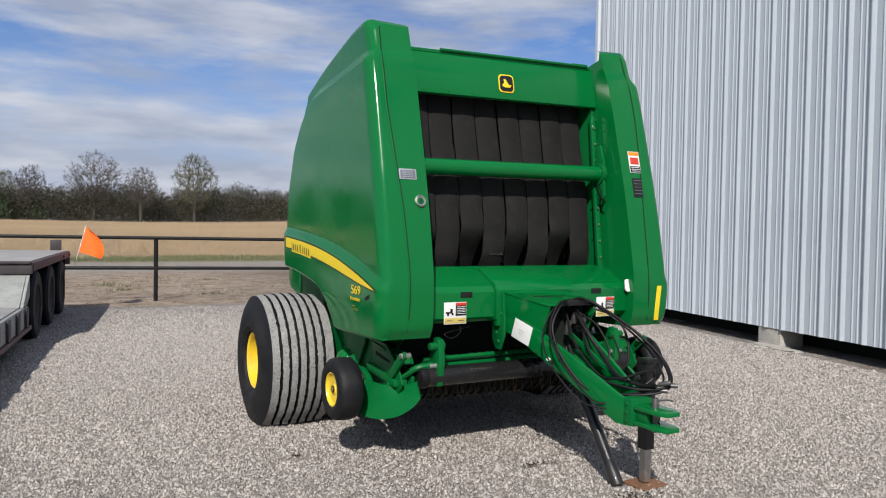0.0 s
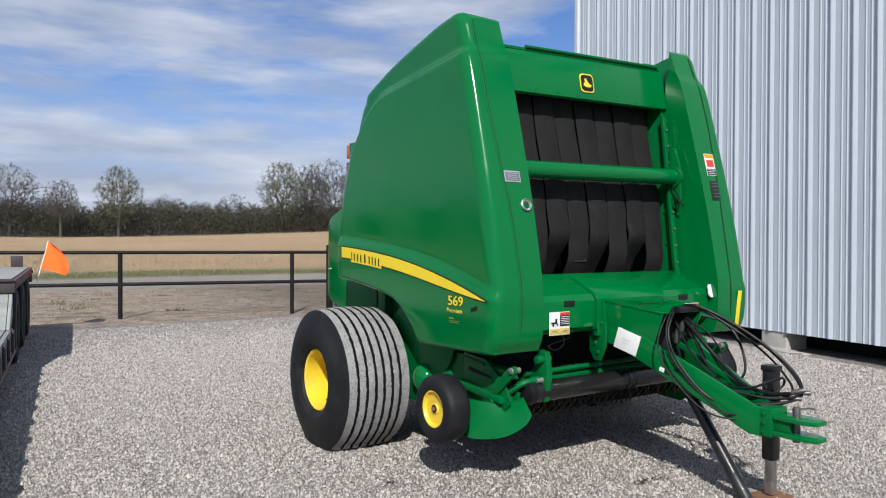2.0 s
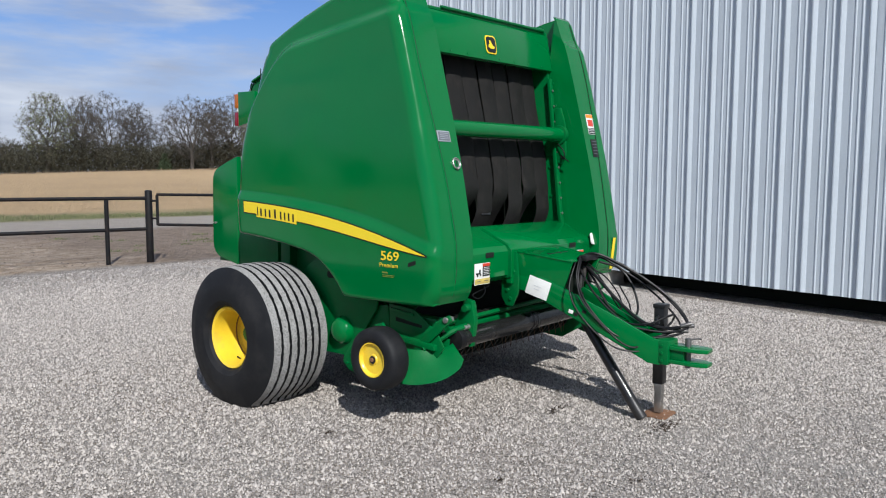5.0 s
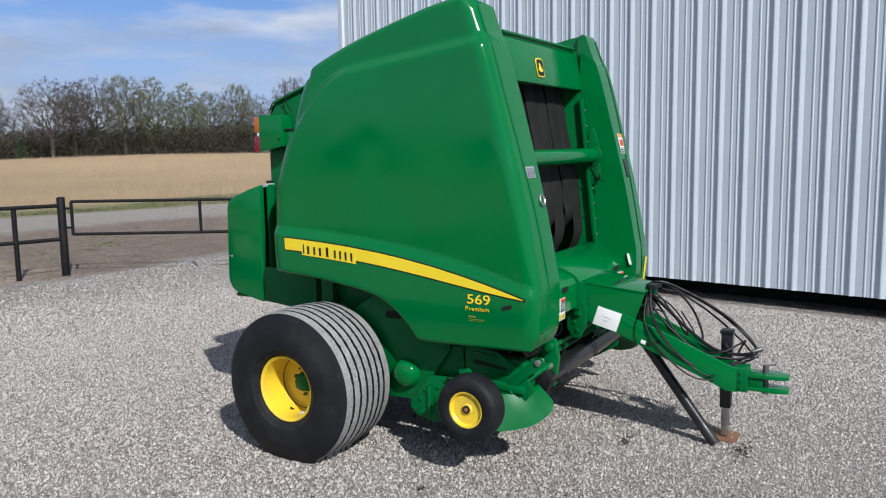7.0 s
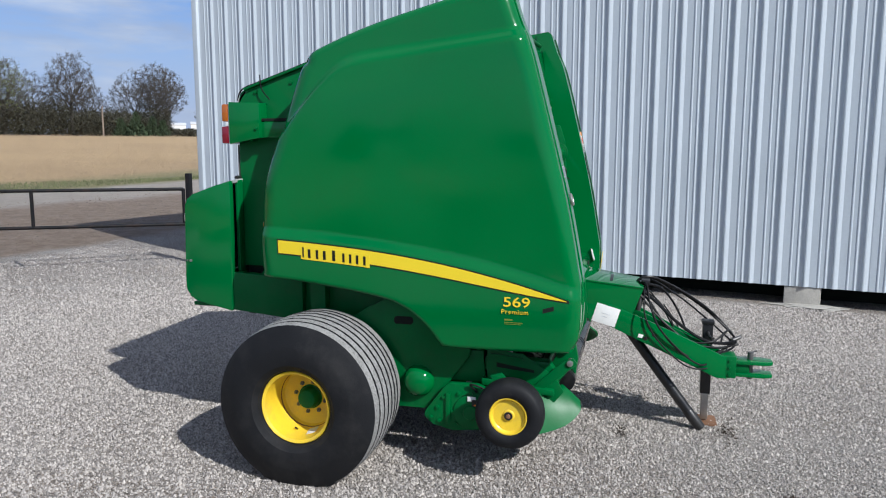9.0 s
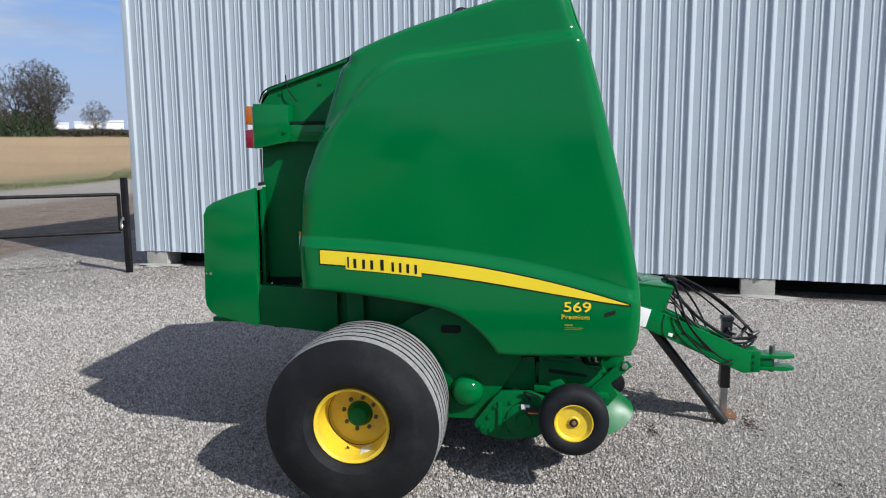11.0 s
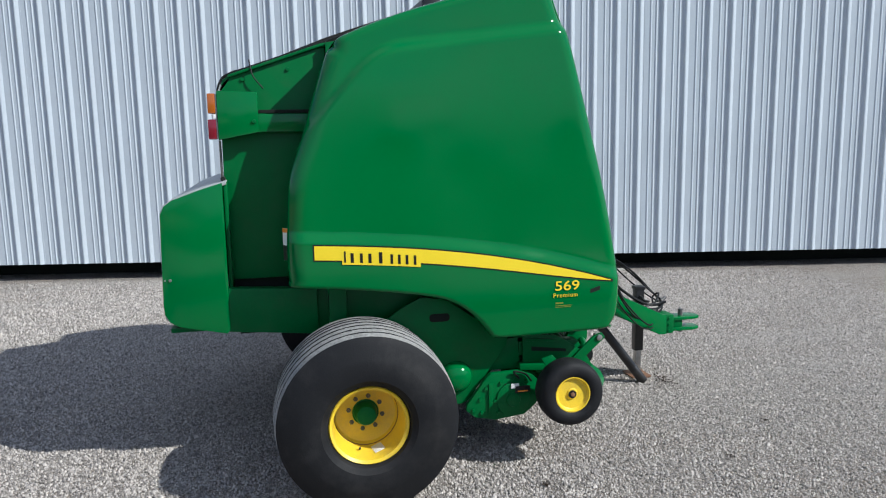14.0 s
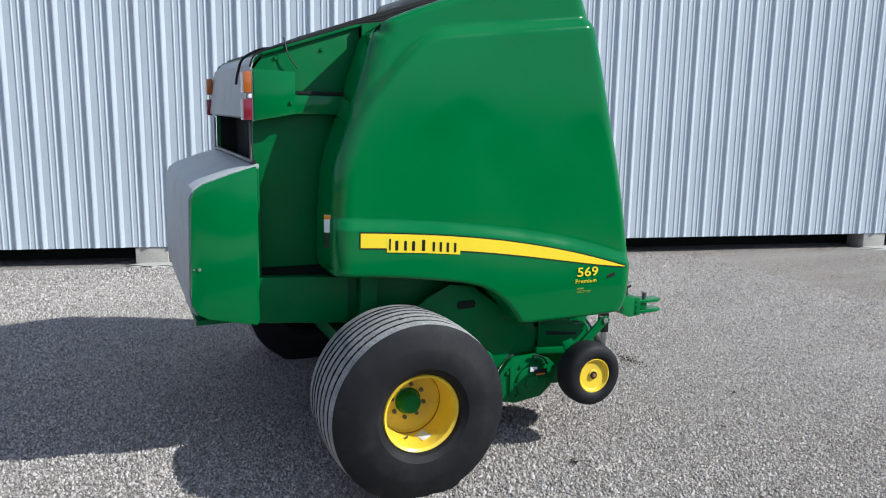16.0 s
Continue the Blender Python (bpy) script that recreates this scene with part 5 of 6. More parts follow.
# ---- lower sides, pickup and its frame
for side in (-1, 1):
    s = side
    part("wheel_plate", prism([(-0.27, 1.02), (-0.40, 1.085), (-0.56, 1.06), (-0.78, 0.90), (-0.97, 0.82), (-0.955, 0.735), (-0.700, 0.385), (-0.66, 0.362), (-0.20, 0.36), (0.05, 0.40), (0.05, 0.80)], s * 1.010, s * 1.030, 0.005), GREEN_FRAME, baler, "green axle side plate")
    part("plate_opening", prism(rounded(0.13, 0.052, 0.02), s * 1.0095, s * 1.0335, 0.0005), INSIDE, baler, "dark oval opening").location = (0, -0.515, 0.945)
    part("gearbox_dome", lathe([(0, 0.105), (s * 0.015, 0.104), (s * 0.045, 0.092), (s * 0.068, 0.070), (s * 0.080, 0.040), (s * 0.083, 0.0)], (s * 1.024, -0.617, 0.547), 32), GREEN, baler, "rounded green cover dome", smooth=60)
    part("rear_beam", prism([(0.765, 1.195), (0.782, 0.925), (0.24, 0.875), (0.24, 1.165)], s * 0.870, s * 0.945, 0.008), GREEN_FRAME, baler, "green rear side beam")
    part("axle_post", box((s * 0.88, 0.06, 0.42), (s * 0.97, 0.17, 1.20), 0.008), GREEN_FRAME, baler)
    part("arch_lining", prism([(0.24, 1.20), (0.24, 0.86), (-0.30, 0.60), (-0.70, 0.80), (-0.55, 1.08), (-0.2, 1.17)], s * 0.872, s * 0.90, 0.004), GREEN_FRAME, baler)
    # pickup end: gear housing with bolts and a warning label
    house = part("pickup_housing", prism([(-0.668, 0.330), (-0.674, 0.368), (-0.800, 0.535), (-0.835, 0.566), (-1.020, 0.570), (-1.120, 0.530), (-1.180, 0.470), (-1.140, 0.340), (-1.060, 0.272), (-0.860, 0.250), (-0.725, 0.280)], s * 1.045, s * 1.085, 0.008), GREEN_FRAME, baler, "green pickup end housing with bolts")
    part("housing_round", lathe([(0, 0.115), (s * 0.026, 0.112), (s * 0.030, 0.104), (s * 0.030, 0.05), (s * 0.040, 0.045), (s * 0.042, 0.0)], (s * 1.07, -0.98, 0.385), 32), GREEN_FRAME, house)
    part("housing_opening", box((s * 1.088 - 0.002, -0.985, 0.440), (s * 1.088 + 0.002, -0.925, 0.490), 0.001), INSIDE, house)
    part("housing_strap", box((s * 1.085, -0.845, 0.300), (s * 1.100, -0.815, 0.500), 0.004), GREEN_FRAME, house)
    for y, z in ((-0.715, 0.33), (-0.76, 0.40), (-0.80, 0.47), (-0.88, 0.30), (-0.86, 0.38), (-0.90, 0.50), (-0.98, 0.51), (-0.77, 0.31), (-0.93, 0.35), (-1.07, 0.50)):
        part("bolt_head", lathe([(0, 0.013), (s * 0.012, 0.012), (s * 0.013, 0.0)], (s * 1.085, y, z), 6), GREEN_FRAME, house)
    part("housing_label", box((s * 1.110 - 0.002, -1.09, 0.430), (s * 1.110 + 0.001, -0.99, 0.475), 0.0006), BLACK_DECAL, house)
    part("housing_label", box((s * 1.108 - 0.002, -1.015, 0.462), (s * 1.108 + 0.001, -0.962, 0.494), 0.0006), WHITE_DECAL, house)
    part("housing_label", box((s * 1.112 - 0.002, -1.075, 0.437), (s * 1.112 + 0.001, -1.005, 0.445), 0.0006), ORANGE_DECAL, house)
    part("tube_bundle", pipe([(s * 1.09, -1.02, 0.52), (s * 1.11, -0.98, 0.575), (s * 1.10, -1.06, 0.55), (s * 1.10, -1.10, 0.50)], 0.007, 6, 6), HOSE, house)
    # frame arms ahead of it
    part("side_arm", prism([(-0.78, 0.560), (-0.84, 0.760), (-1.04, 0.770), (-1.06, 0.560)], s * 0.94, s * 1.00, 0.006), GREEN_FRAME, baler)
    part("side_arm", prism([(-1.05, 0.640), (-1.05, 0.735), (-1.46, 0.720), (-1.50, 0.660)], s * 0.90, s * 0.99, 0.008), GREEN_FRAME, baler)
    part("side_arm", prism([(-1.04, 0.560), (-1.04, 0.605), (-1.50, 0.560), (-1.50, 0.52)], s * 0.95, s * 1.05, 0.008), GREEN_FRAME, baler)
    panel = part("pickup_side_panel", prism([(-1.07, 0.600), (-1.07, 0.790), (-1.30, 0.770), (-1.50, 0.640), (-1.56, 0.545), (-1.50, 0.470), (-1.20, 0.500)], s * 1.006, s * 1.018, 0.004), GREEN_FRAME, baler, "green panel beside the pickup")
    part("panel_slot", prism([(-1.13, 0.675), (-1.13, 0.705), (-1.37, 0.672), (-1.37, 0.652)], s * 1.0055, s * 1.0185, 0.001), INSIDE, panel)
    part("panel_rib", prism([(-1.09, 0.745), (-1.09, 0.765), (-1.30, 0.745), (-1.30, 0.727)], s * 1.016, s * 1.030, 0.003), GREEN_FRAME, panel)
    link = part("lift_link", prism([(-1.34, 0.475), (-1.31, 0.515), (-1.55, 0.745), (-1.615, 0.770), (-1.640, 0.735), (-1.60, 0.700)], s * 1.022, s * 1.040, 0.005), GREEN_FRAME, baler, "slanted green lift link")
    part("link_bolt", rod((s * 0.98, -1.595, 0.738), (s * 1.052, -1.595, 0.738), 0.02, seg=10, w=0.003), STEEL, link)
    br = part("roller_bracket", prism([(-1.46, 0.500), (-1.60, 0.520), (-1.625, 0.70), (-1.60, 0.83), (-1.54, 0.84), (-1.44, 0.62)], s * 0.735, s * 0.780, 0.006), GREEN_FRAME, baler, "green wind-guard bracket")
    part("bracket_pin", rod((s * 0.72, -1.575, 0.785), (s * 0.83, -1.575, 0.785), 0.026, seg=14, w=0.004), GREEN_FRAME, br)
    part("bracket_pin", rod((s * 0.72, -1.575, 0.655), (s * 0.83, -1.575, 0.655), 0.018, seg=12, w=0.003), STEEL, br)
    part("guard_arm", pipe([(s * 0.80, -1.57, 0.66), (s * 0.91, -1.54, 0.64), (s * 0.99, -1.45, 0.56), (s * 1.04, -1.40, 0.52)], 0.022, 8, 5), GREEN_FRAME, br)
    # curved crop deflector
    bm = bmesh.new()
    hem = curve_points([(1.205, -1.22, 0.350), (1.190, -1.33, 0.310), (1.130, -1.44, 0.305), (1.060, -1.58, 0.345), (0.985, -1.660, 0.415), (0.930, -1.655, 0.470)], 4)
    mid = curve_points([(1.175, -1.22, 0.420), (1.150, -1.33, 0.400), (1.095, -1.43, 0.400), (1.030, -1.53, 0.430), (0.965, -1.590, 0.480), (0.920, -1.600, 0.515)], 4)
    top = curve_points([(1.130, -1.20, 0.520), (1.110, -1.30, 0.520), (1.065, -1.39, 0.515), (1.000, -1.46, 0.520), (0.945, -1.520, 0.535), (0.905, -1.545, 0.555)], 4)
    rows = []
    for h, m, t in zip(hem, mid, top):
        rows.append([bm.verts.new((s * q.x, q.y, q.z)) for q in curve_points([h, m, t], 3)])
    for p, q in zip(rows, rows[1:]):
        for j in range(len(p) - 1):
            bm.faces.new((p[j], p[j + 1], q[j + 1], q[j]))
    ret = bmesh.ops.extrude_face_region(bm, geom=bm.faces[:])
    bmesh.ops.scale(bm, verts=[e for e in ret["geom"] if isinstance(e, bmesh.types.BMVert)], vec=(0.985, 0.99, 1.0))
    part("crop_deflector", bm, GREEN_FRAME, baler, "curved green crop deflector", smooth=50)
    part("pickup_end_plate", prism([(-0.95, 0.30), (-0.95, 0.60), (-1.30, 0.66), (-1.52, 0.58), (-1.50, 0.40), (-1.30, 0.28)], s * 0.905, s * 0.925, 0.004), GREEN_FRAME, baler)
# wind-guard roller and bars
roll = part("wind_guard_roller", rod((-0.885, -1.545, 0.578), (0.885, -1.545, 0.578), 0.066, seg=28), ROLLER, baler, "long black wind-guard roller")
part("roller_end", rod((-0.895, -1.545, 0.578), (-0.84, -1.545, 0.578), 0.072, seg=24, w=0.004), HOSE, roll)
for x in (-0.02, 0.04):
    part("roller_band", rod((x, -1.545, 0.578), (x + 0.02, -1.545, 0.578), 0.0685, seg=28), DARK, roll)
part("guard_bar", rod((-0.80, -1.43, 0.670), (0.80, -1.43, 0.690), 0.018, seg=12), GREEN_FRAME, baler)
part("guard_bar", rod((-0.80, -1.40, 0.620), (0.80, -1.40, 0.620), 0.028, seg=12), GREEN_FRAME, baler)
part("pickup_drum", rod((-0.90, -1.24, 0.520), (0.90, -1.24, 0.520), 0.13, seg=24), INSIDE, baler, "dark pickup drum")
# added dark sheet that stands in for the shade behind the pickup
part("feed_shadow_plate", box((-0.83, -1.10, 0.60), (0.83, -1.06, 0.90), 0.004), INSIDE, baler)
tine_mesh = None
rnd = random.Random(2)
for k in range(28):
    x = -0.84 + k * 0.06 + rnd.uniform(-0.03, 0.03)
    if tine_mesh is None:
        o = part("tine", pipe([(0, 0, 0), (0.0, -0.010, -0.035), (0.003, -0.018, -0.07), (0.008, -0.022, -0.102)], 0.0021, 5, 5), TINE, baler)
        tine_mesh = o.data
    else:
        o = new("tine", tine_mesh)
        o.parent = baler
    o.matrix_basis = Matrix.Translation((x, -1.40, 0.475)) @ pose(0, 0, 0, rnd.uniform(-14, 14), rnd.uniform(-9, 9), 0)
part("tine_bar", rod((-0.88, -1.36, 0.47), (0.88, -1.36, 0.475), 0.013, seg=10), RUST_DARK, baler, "dark rusty tine bar")
band = None
for k in range(26):
    x = -0.87 + k * 0.0677
    if band is None:
        o = part("pickup_band", lathe([(-0.012, 0.135), (-0.012, 0.155), (0.012, 0.155), (0.012, 0.135)], (0, 0, 0), 24), INSIDE, baler)
        band = o.data
    else:
        o = new("pickup_band", band)
        o.parent = baler
    o.location = (x, -1.26, 0.515)

# ---- rear
for side in (-1, 1):
    s = side
    part("tailgate_side", prism([(0.123, 1.225), (0.123, 2.650), (0.58, 2.506), (0.695, 2.466), (0.735, 2.440), (0.758, 2.385), (0.762, 1.80), (0.768, 1.225)], s * 0.785, s * 0.808, 0.004), GREEN_FRAME, baler, "green tailgate side panel")
    part("tailgate_rib", prism([(0.12, 2.125), (0.12, 2.232), (0.70, 2.236), (0.735, 2.22), (0.735, 2.10), (0.52, 2.128)], s * 0.809, s * 0.895, 0.006), GREEN, baler)
    part("light_bracket", prism([(0.535, 2.127), (0.535, 2.362), (0.768, 2.370), (0.768, 2.084)], s * 0.809, s * 0.925, 0.006), GREEN, baler, "bright green tail light bracket")
    for y, z in ((0.56, 2.19), (0.62, 2.44), (0.35, 2.50)):
        part("bolt_head", lathe([(0, 0.012), (s * 0.010, 0.011), (s * 0.011, 0.0)], (s * (0.925 if z < 2.3 else 0.808), y, z), 8), GREEN_FRAME, baler)
    tl = part("tail_light", box((s * 0.818, 0.769, 2.092), (s * 0.918, 0.777, 2.350), 0.003), LID, baler, "amber over red tail light")
    part("amber_lens", box((s * 0.812, 0.777, 2.238), (s * 0.925, 0.822, 2.356), 0.010), AMBER, tl)
    part("red_lens", box((s * 0.812, 0.777, 2.088), (s * 0.925, 0.826, 2.206), 0.010), REDLENS, tl)
    part("lens_divider", box((s * 0.818, 0.7775, 2.209), (s * 0.918, 0.796, 2.235), 0.003), WHITE_DECAL, tl)
    part("light_screw", rod((s * 0.87, 0.790, 2.222), (s * 0.87, 0.803, 2.222), 0.010, seg=10), STEEL, tl)
    # dark bar laid on the rib in place of the shaded gap above it
    part("slot_shadow", box((s * 0.860, 0.20, 2.238), (s * 0.899, 0.565, 2.258), 0.003), INSIDE, baler)
    # net-wrap box ends
    ends = [(0.766, 1.834), (0.90, 1.795), (1.060, 1.738), (1.105, 1.705), (1.128, 1.655), (1.145, 1.110), (1.140, 1.055), (1.110, 1.005), (1.060, 0.975), (0.785, 0.915), (0.765, 0.95)]
    end = part("net_box_end", prism(ends, s * 0.905, s * 0.950, 0.008), GREEN, baler, "green net-wrap box end panel")
    part("end_bolt", lathe([(0, 0.010), (s * 0.008, 0.009), (s * 0.009, 0)], (s * 0.950, 1.095, 1.265), 8), STEEL, end)
    part("end_bolt", lathe([(0, 0.006), (s * 0.004, 0.005), (s * 0.005, 0)], (s * 0.950, 1.125, 1.265), 8), STEEL, end)
    part("hinge_rod", rod((s * 0.80, 0.772, 1.84), (s * 0.80, 0.772, 2.08), 0.007, seg=8), LACE, baler)
    part("hinge_plate", box((s * 0.812, 0.742, 0.95), (s * 0.880, 0.764, 1.835), 0.004), GREEN_FRAME, baler)
part("net_box_lid", prism([(0.745, 1.845), (0.90, 1.802), (1.060, 1.745), (1.112, 1.710), (1.137, 1.655), (1.153, 1.110), (1.130, 1.110), (1.113, 1.65), (1.095, 1.69), (1.050, 1.722), (0.745, 1.820)], -0.900, 0.900, 0.006), LID, baler, "grey moulded net-wrap box lid")
part("net_box_floor", box((-0.9, 0.78, 0.93), (0.9, 1.12, 0.96), 0.006), GREEN_FRAME, baler)
part("net_box_rear", prism([(1.125, 1.105), (1.150, 1.105), (1.145, 1.02), (1.110, 0.985)], -0.9, 0.9, 0.004), LID, baler)
part("lid_hinge", rod((-0.86, 0.765, 1.852), (0.86, 0.765, 1.852), 0.014, seg=10), DARK, baler)
# added near-black sheets for the unlit inside behind tailgate and rear window
for s in (-1, 1):
    part("window_lining", box((s * 0.783, 0.13, 0.93), (s * 0.775, 0.735, 2.36), 0.002), INSIDE, baler)
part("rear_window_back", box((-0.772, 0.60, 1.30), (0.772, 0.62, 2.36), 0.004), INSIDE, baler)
part("rear_hood", prism([(0.700, 2.462), (0.762, 2.400), (0.806, 2.105), (0.780, 2.090), (0.740, 2.370), (0.690, 2.435)], -0.808, 0.808, 0.008), LID, baler, "pale grey rear hood panel")
part("hood_cable", pipe([(-0.70, 0.60, 2.500), (-0.68, 0.68, 2.492), (-0.58, 0.765, 2.440), (-0.55, 0.793, 2.36), (-0.56, 0.808, 2.29)], 0.008, 8, 6), HOSE, baler)
part("top_wire", pipe([(-0.84, 0.50, 2.385), (-0.845, 0.555, 2.46), (-0.83, 0.575, 2.555)], 0.0042, 6, 5), HOSE, baler)
part("top_belt_run", prism([(0.68, 2.482), (0.42, 2.576), (0.127, 2.690), (-0.10, 2.766), (-0.458, 2.880), (-0.60, 2.918), (-0.74, 2.910), (-0.83, 2.860), (-0.83, 2.80), (0.10, 2.63), (0.68, 2.455)], -0.745, 0.745, 0.01), BELT, baler, "dark rubber belts running over the top", smooth=40)
top_roll = part("top_roller", rod((-0.72, -0.56, 2.905), (0.72, -0.56, 2.905), 0.058, seg=20, w=0.006), DARK, baler, "black roller on the machine's top")
for s in (-1, 1):
    part("roller_bracket_plate", prism([(-0.50, 2.84), (-0.50, 2.90), (-0.54, 2.955), (-0.60, 2.955), (-0.64, 2.90), (-0.64, 2.84)], s * 0.722, s * 0.742, 0.004), DARK, top_roll)
sk = part("rear_warning_decal", box((-0.0015, -0.028, -0.095), (0.0015, 0.028, 0.095), 0.0005), WHITE_DECAL, baler, "narrow white and black warning sticker")
sk.matrix_world = Matrix.Translation((-1.135, 0.412, 1.475)) @ pose(0, 0, 0, 0, 0, -58)
for nm, z0, h, mt in (("decal_band", 0.082, 0.024, ORANGE_DECAL), ("decal_text_block", -0.050, 0.088, BLACK_DECAL)):
    o = part(nm, box((-0.0028, -0.0265, z0 - h / 2), (0.0028, 0.0265, z0 + h / 2), 0.0004), mt, sk)

# the machine leans a little on its tyres: the far shroud stands higher
for o in list(baler.children_recursive):
    me = o.data
    if me is None or me.users > 1 or not len(me.vertices):
        continue
    inv = o.matrix_world.inverted()
    for v in me.vertices:
        w = o.matrix_world @ v.co
        k = 0.027 * max(w.x + 0.87, 0) * float(min(max((w.z - 1.25) / 1.6, 0), 1))
        if k > 0:
            w.z += k
            v.co = inv @ w

# drawbar and jack sit a little further back
tongue.location = (0, 0.02, 0)
jack.location = (0, 0.018, 0)


# ---------------------------------------------------------------- lowboy trailer
def build_trailer():
    # own axes: y runs to the trailer's tail, x to the side that faces the baler
    t = thing("lowboy_trailer", (-2.79, 7.985, 0), -7.4, "long low flatbed trailer with weathered deck and three axles", "trailer")
    part("rear_deck", box((-2.5, -3.0, 1.005), (0.0, 1.50, 1.06), 0.008), TRAILER_DECK, t, "pale weathered deck over the axles")
    part("side_rail", box((0.004, -2.98, 0.93), (0.050, 1.48, 1.045), 0.01), TRAILER_RAIL, t, "maroon steel side rail")
    part("tail_beam", box((-2.5, 1.505, 0.80), (0.05, 1.58, 1.05), 0.01), TRAILER_RAIL, t)
    part("step_beam", box((-2.5, -3.10, 0.90), (0.045, -3.005, 1.03), 0.01), TRAILER_DARK, t, "dark cross beam at the deck step")
    part("step_lip", box((-2.5, -3.13, 1.035), (0.03, -3.005, 1.065), 0.008), TRAILER_DARK, t)
    for x in (-0.55, -1.95):
        part("frame_rail", box((x - 0.07, -3.0, 0.60), (x + 0.07, 1.45, 1.0), 0.01), TRAILER_DARK, t)
    slope = prism([(-3.06, 0.90), (-3.06, 0.86), (-3.60, 0.50), (-3.62, 0.53)], -2.5, -0.02, 0.004)
    part("ramp_plate", slope, TRAILER_PAINT, t, "pale grey sloping deck plate")
    part("well_deck", box((-2.5, -12.7, 0.47), (-0.02, -3.625, 0.53), 0.008), TRAILER_DECK, t, "pale weathered low deck")
    part("well_rail", box((-0.015, -12.7, 0.27), (0.03, -3.30, 0.52), 0.01), TRAILER_PAINT, t, "pale side rail with dark stake pockets")
    part("rail_lip", box((-0.01, -12.7, 0.215), (0.06, -3.20, 0.265), 0.008), TRAILER_RAIL, t)
    part("cheek_plate", prism([(-3.08, 0.89), (-3.08, 0.62), (-3.28, 0.53), (-3.60, 0.525)], -0.015, 0.02, 0.004), TRAILER_PAINT, t)
    part("front_beam", box((-2.5, -12.80, 0.22), (0.03, -12.705, 0.53), 0.01), TRAILER_DARK, t)
    for k in range(14):
        y = -3.58 - k * 0.62
        part("stake_pocket", box((0.032, y, 0.275), (0.060, y + 0.16, 0.51), 0.006), TRAILER_DARK, t)
    tyre = None
    for k in range(3):
        y = -2.50 + k * 1.46
        w = part("wheel", lathe([(-0.13, 0.29), (-0.05, 0.31), (0.11, 0.30), (0.12, 0.27), (0.10, 0.26), (-0.02, 0.20), (-0.03, 0.10), (0.04, 0.09), (0.05, 0.0)], (-0.09, y, 0.46), 32), TRAILER_DARK, t)
        prof = [(-0.125, 0.28), (-0.14, 0.34), (-0.13, 0.43), (-0.10, 0.458), (-0.055, 0.46), (-0.05, 0.450), (-0.04, 0.450), (-0.035, 0.46), (0.035, 0.46), (0.04, 0.45), (0.05, 0.45), (0.055, 0.46), (0.10, 0.458), (0.13, 0.43), (0.14, 0.34), (0.125, 0.28)]
        part("tyre", lathe(prof, (-0.09, y, 0.46), 40), RUBBER, w)
        part("tyre", lathe(prof, (-2.30, y, 0.46), 40), RUBBER, w)
        part("axle", rod((-2.3, y, 0.46), (-0.3, y, 0.46), 0.06, seg=12), TRAILER_DARK, t)
    part("mud_flap", box((-0.34, 1.44, 0.16), (-0.02, 1.455, 0.92), 0.003), RUBBER, t, "black rubber mud flap")
    mk = part("end_marker", box((-0.26, 1.40, 1.065), (-0.08, 1.46, 1.25), 0.01), TRAILER_DARK, t, "dark upright bracket on the deck's tail")
    for k in range(2):
        part("lamp", lathe([(0, 0.028), (0.02, 0.026), (0.028, 0.0)], (0.051, 1.40 - k * 0.95, 0.985), 12), REDLENS, t)
    f = thing("warning_flag", (-2.45, 9.66, 0.90), 0, "bright orange triangular cloth flag on a thin staff", "flag")
    part("staff", rod((0, 0, -0.10), (0.20, 0.16, 0.62), 0.008, seg=8), STEEL, f)
    bm = bmesh.new()
    a, b = Vector((0.06, 0.05, 0.12)), Vector((0.195, 0.156, 0.60))
    rows = []
    nu, nv = 14, 12
    for i in range(nu + 1):
        u = i / nu
        row = []
        for j in range(nv + 1):
            v = j / nv
            base = a.lerp(b, v)
            reach = 0.44 * (1 - 0.96 * v ** 2.0) * (1 - 0.12 * (1 - v) ** 6)
            p = base + Vector((reach * u, -0.10 * u, -0.10 * u * (1 - v) - 0.03 * u * u + 0.02 * math.sin(v * 3)))
            p.y += 0.035 * math.sin(u * 7 + v * 4) * u
            row.append(bm.verts.new(p))
        rows.append(row)
    for p, q in zip(rows, rows[1:]):
        for j in range(nv):
            bm.faces.new((p[j], p[j + 1], q[j + 1], q[j]))
    ret = bmesh.ops.extrude_face_region(bm, geom=bm.faces[:])
    bmesh.ops.translate(bm, verts=[e for e in ret["geom"] if isinstance(e, bmesh.types.BMVert)], vec=(0, 0.002, 0))
    part("flag_cloth", bm, FLAG, f, smooth=60)


build_trailer()


